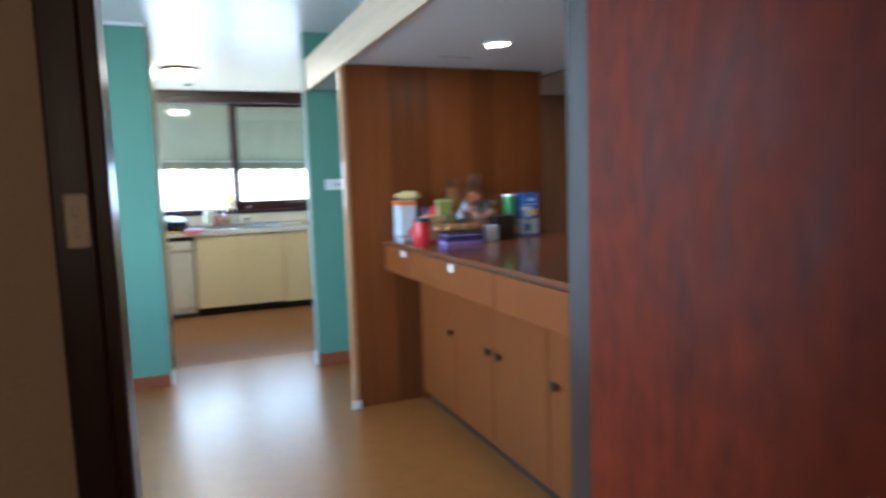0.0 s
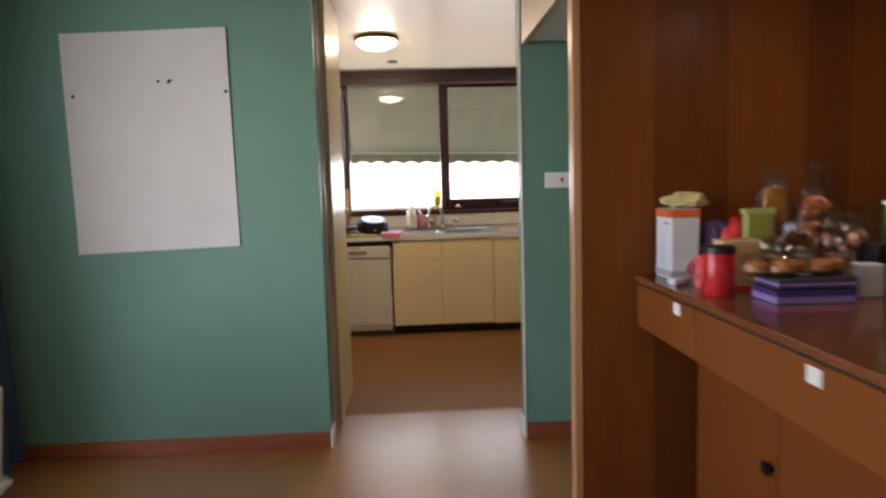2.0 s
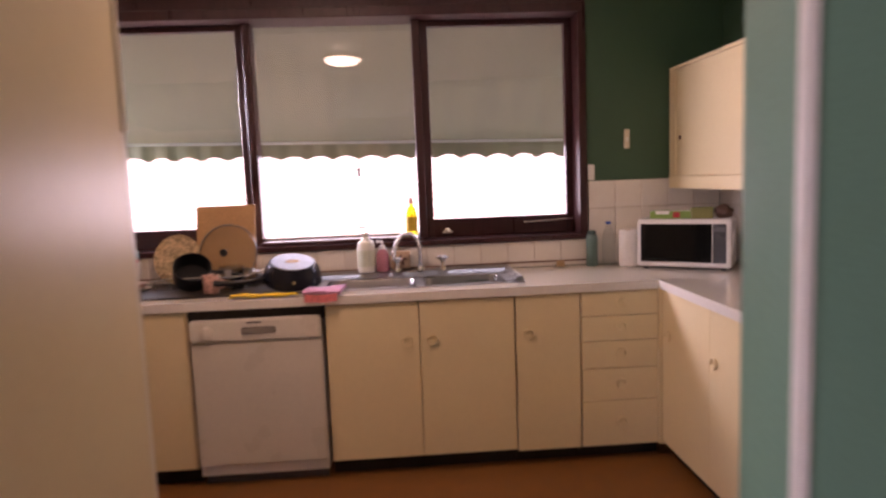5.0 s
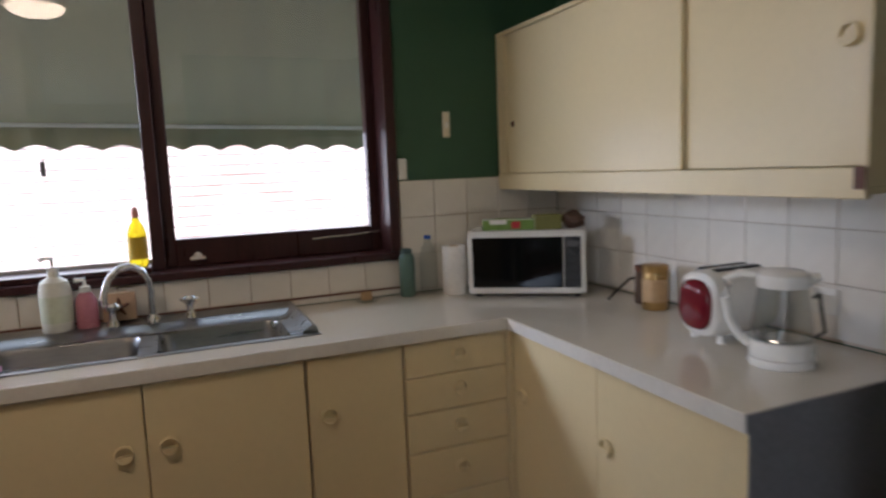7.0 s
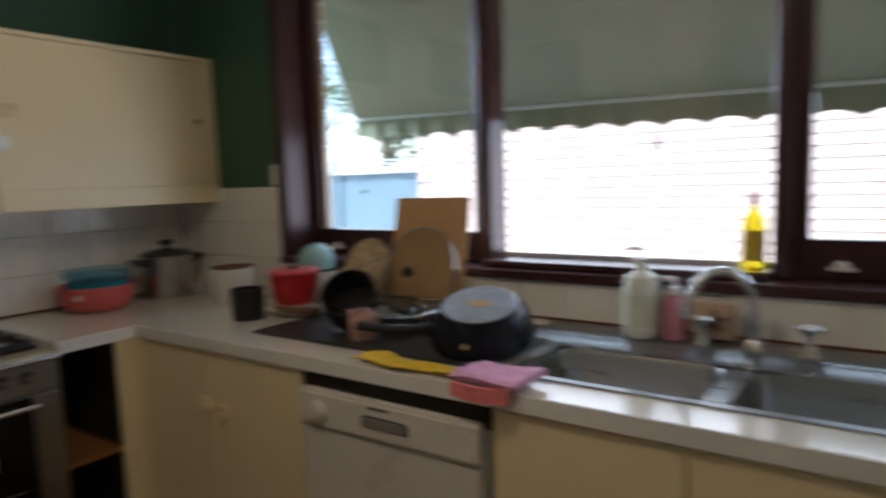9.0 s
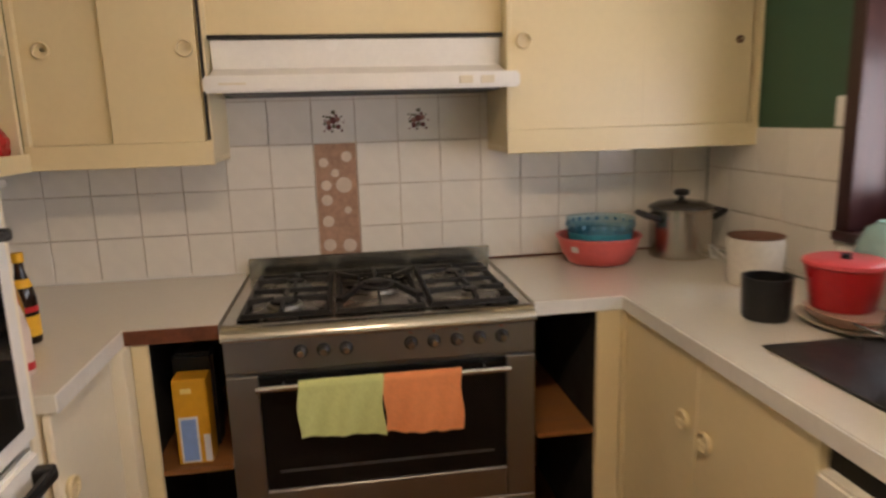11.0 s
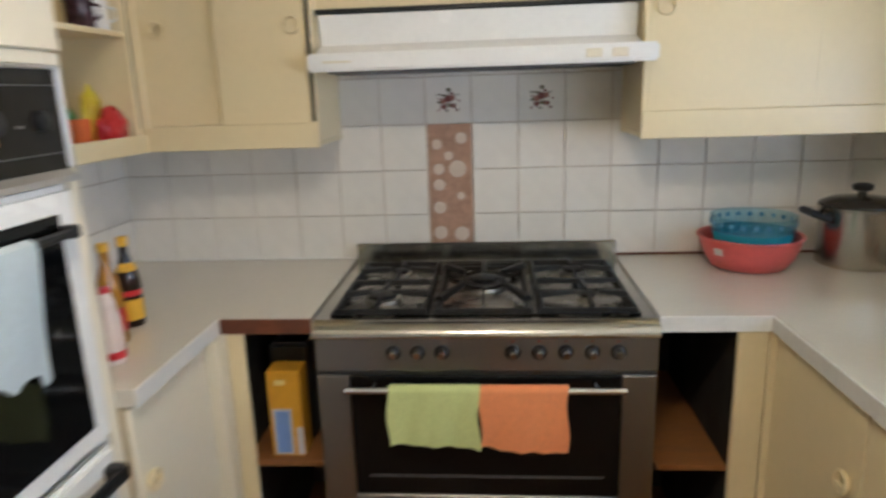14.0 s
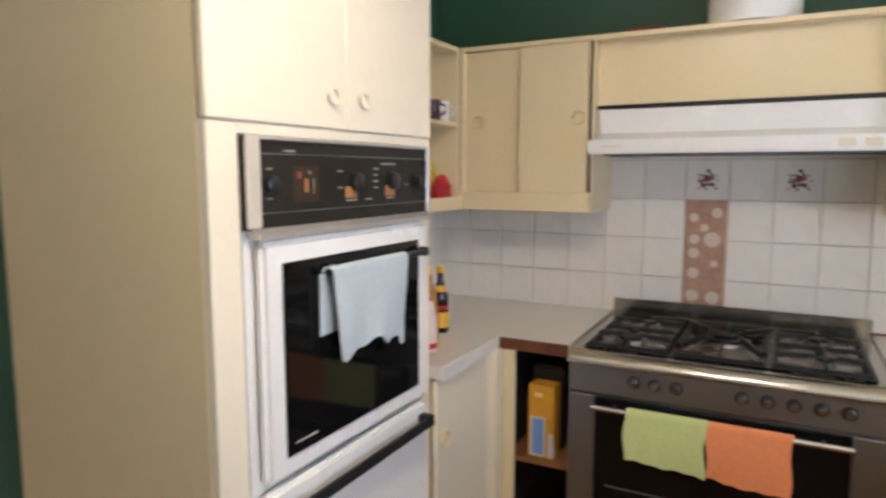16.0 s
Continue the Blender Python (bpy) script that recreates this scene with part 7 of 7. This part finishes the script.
for x, m, nm in ((-1.60, plain("dark_mug_glaze", (0.05, 0.02, 0.025), 0.25, scale=30, var=0.6), "dark patterned coffee mug"), (-1.675, WHITE, "white coffee mug")):
    t = bottle("coffee_mug", (x, 5.145, 1.6885), [(0.034, 0), (0.037, 0.004), (0.037, 0.082), (0.034, 0.082), (0.032, 0.008), (0.01, 0.006)], m, nm + " on the open shelf", "mug")
    part("handle", tube([(0.0, 0.036, 0.065), (0.0, 0.06, 0.058), (0.0, 0.06, 0.03), (0.0, 0.036, 0.02)], 0.005, 8), m, t, local=True, smooth=True)
SB = 1.3565
crumple("red_packet", (-1.645, 5.165, SB), (0.11, 0.06, 0.125), RED, "red foil packet on the open shelf", "packet", 41)
crumple("yellow_packet", (-1.66, 5.10, SB), (0.09, 0.05, 0.185), plain("bright_yellow_foil", (0.70, 0.55, 0.04), 0.3), "yellow packet behind the red one", "packet", 43)
crumple("green_packet", (-1.53, 5.09, SB), (0.09, 0.06, 0.155), GREENC, "dark green packet on the open shelf", "packet", 45)
boxed("spice_box", (-1.50, 5.15, SB), (0.06, 0.05, 0.09), ORG, "orange spice box on the open shelf", "box")

# rose sprays printed on two tiles
ROSE = plain("dusky_rose_print", (0.17, 0.045, 0.040), 0.3)
ROSE2 = plain("pink_rose_print", (0.30, 0.13, 0.10), 0.3)
OLIVE = plain("olive_print", (0.13, 0.11, 0.06), 0.3)
for cy in (6.130, 6.443):
    d = thing("rose_decal", (-2.0295, cy, 1.455), "dusky rose spray printed on a glazed tile", "tile decal", group="printed roses", kind="structure")
    for y, z, r, m in ((0.0, 0.007, 0.013, ROSE), (0.016, 0.010, 0.010, ROSE2), (-0.016, 0.000, 0.010, ROSE2), (-0.016, -0.018, 0.010, ROSE), (0.018, -0.016, 0.009, ROSE), (0.002, -0.014, 0.008, OLIVE), (0.030, -0.030, 0.005, ROSE), (-0.030, -0.004, 0.006, OLIVE), (0.002, 0.036, 0.008, OLIVE), (-0.022, 0.02, 0.005, OLIVE), (-0.034, 0.022, 0.004, OLIVE), (-0.03, 0.008, 0.004, ROSE), (0.03, 0.02, 0.004, OLIVE), (0.037, 0.0, 0.004, ROSE2), (-0.005, -0.032, 0.005, OLIVE), (-0.033, -0.03, 0.004, ROSE2), (0.012, 0.024, 0.006, ROSE), (-0.01, 0.018, 0.006, OLIVE)):
        part("petal", lathe([(r, 0), (r * 0.9, 0.0006)], 10, pose(0, y, z, 0, 90, 0)), m, d, local=True)

# ---- tiles ----
def tile_wall(owner, axis, at, spans, size=0.1565):
    """Tiles of one wall. spans: (u0, u1, z0, z1, first joint u, first joint z). They stand proud of a grout bed."""
    meshes = {}
    for u0, u1, z0, z1, ju, jz in spans:
        g = 0.0015
        if axis == "x+":
            part("grout_bed", box(at - 0.010, at - 0.004, u0, u1, z0, z1), GROUT, owner)
        elif axis == "x-":
            part("grout_bed", box(at + 0.004, at + 0.010, u0, u1, z0, z1), GROUT, owner)
        elif axis == "y-":
            part("grout_bed", box(u0, u1, at - 0.007, at - 0.002, z0, z1), GROUT, owner)
        else:
            part("grout_bed", box(u0, u1, at + 0.004, at + 0.010, z0, z1), GROUT, owner)
        nu = range(int(math.floor((u0 - ju) / size)), int(math.ceil((u1 - ju) / size)))
        nz = range(int(math.floor((z0 - jz) / size)), int(math.ceil((z1 - jz) / size)))
        for i in nu:
            for j in nz:
                a0, a1 = max(u0, ju + i * size) + g, min(u1, ju + (i + 1) * size) - g
                b0, b1 = max(z0, jz + j * size) + g, min(z1, jz + (j + 1) * size) - g
                if a1 - a0 < 0.008 or b1 - b0 < 0.008:
                    continue
                if owner is wall_w and abs((a0 + a1) / 2 - 6.13) < 0.05 and b1 < 1.385:
                    continue
                key = (axis, round(a1 - a0, 4), round(b1 - b0, 4))
                if key not in meshes:
                    w, h = (a1 - a0) / 2, (b1 - b0) / 2
                    bm = box(-0.004, 0.004, -w, w, -h, h, 0.0015) if axis[0] == "x" else box(-w, w, -0.004, 0.004, -h, h, 0.0015)
                    me = bpy.data.meshes.new("tile")
                    bm.to_mesh(me)
                    bm.free()
                    me.materials.append(TILE)
                    meshes[key] = me
                ob = new("tile", meshes[key])
                ob.parent = owner
                c, z = (a0 + a1) / 2, (b0 + b1) / 2
                ob.location = (at, c, z) if axis[0] == "x" else (c, at, z)


tile_wall(wall_w, "x+", -2.034, ((4.955, 7.622, 0.912, 1.38, 6.052, 1.38 - 0.1565 * 3), (5.755, 6.71, 1.38, 1.55, 6.052, 1.38)))
tile_wall(wall_e, "x-", 2.364, ((5.95, 7.622, 0.912, 1.40, 7.622, 1.39 - 0.1565 * 3),))
tile_wall(wall_n_r, "y", 7.624, ((WX1 + 0.001, 2.36, 0.912, 1.395, 2.36, 1.395 - 0.1565 * 3),))
tile_wall(wall_n_l, "y", 7.624, ((-2.03, WX0 - 0.001, 0.912, 1.395, -2.03, 1.395 - 0.1565 * 3),))
tile_wall(wall_n_s, "y", 7.624, ((WX0 + 0.001, WX1 - 0.001, 0.912, WZ0 - 0.002, 0.0, 0.912),))
tile_wall(wall_s, "y-", 4.958, ((-2.028, -0.935, 0.912, 1.338, -2.03, 1.38 - 0.1565 * 3),))
patch = solid("mortar_patch", box(-2.037, -2.031, 6.056, 6.205, 0.94, 1.378), PATCH, "bare brown strip of missing tiles with round adhesive dabs", "wall patch", kind="structure")
DAB = plain("pale_adhesive", (0.62, 0.52, 0.44), 0.8)
random.seed(5)
for k, (dy, dz, r) in enumerate(((0.035, 0.06, 0.024), (0.11, 0.055, 0.026), (0.035, 0.15, 0.022), (0.11, 0.19, 0.014), (0.035, 0.23, 0.021), (0.10, 0.285, 0.030), (0.035, 0.285, 0.02), (0.07, 0.33, 0.016), (0.03, 0.37, 0.018), (0.115, 0.39, 0.02))):
    rr = [(r * random.uniform(0.85, 1.1), 0) for _ in range(1)]
    part("adhesive_dab", lathe([(r, 0), (r * 0.95, 0.002), (r * 0.5, 0.003)], 14, pose(-2.031, 6.056 + dy, 0.94 + dz, 0, 90, 0)), DAB, patch)
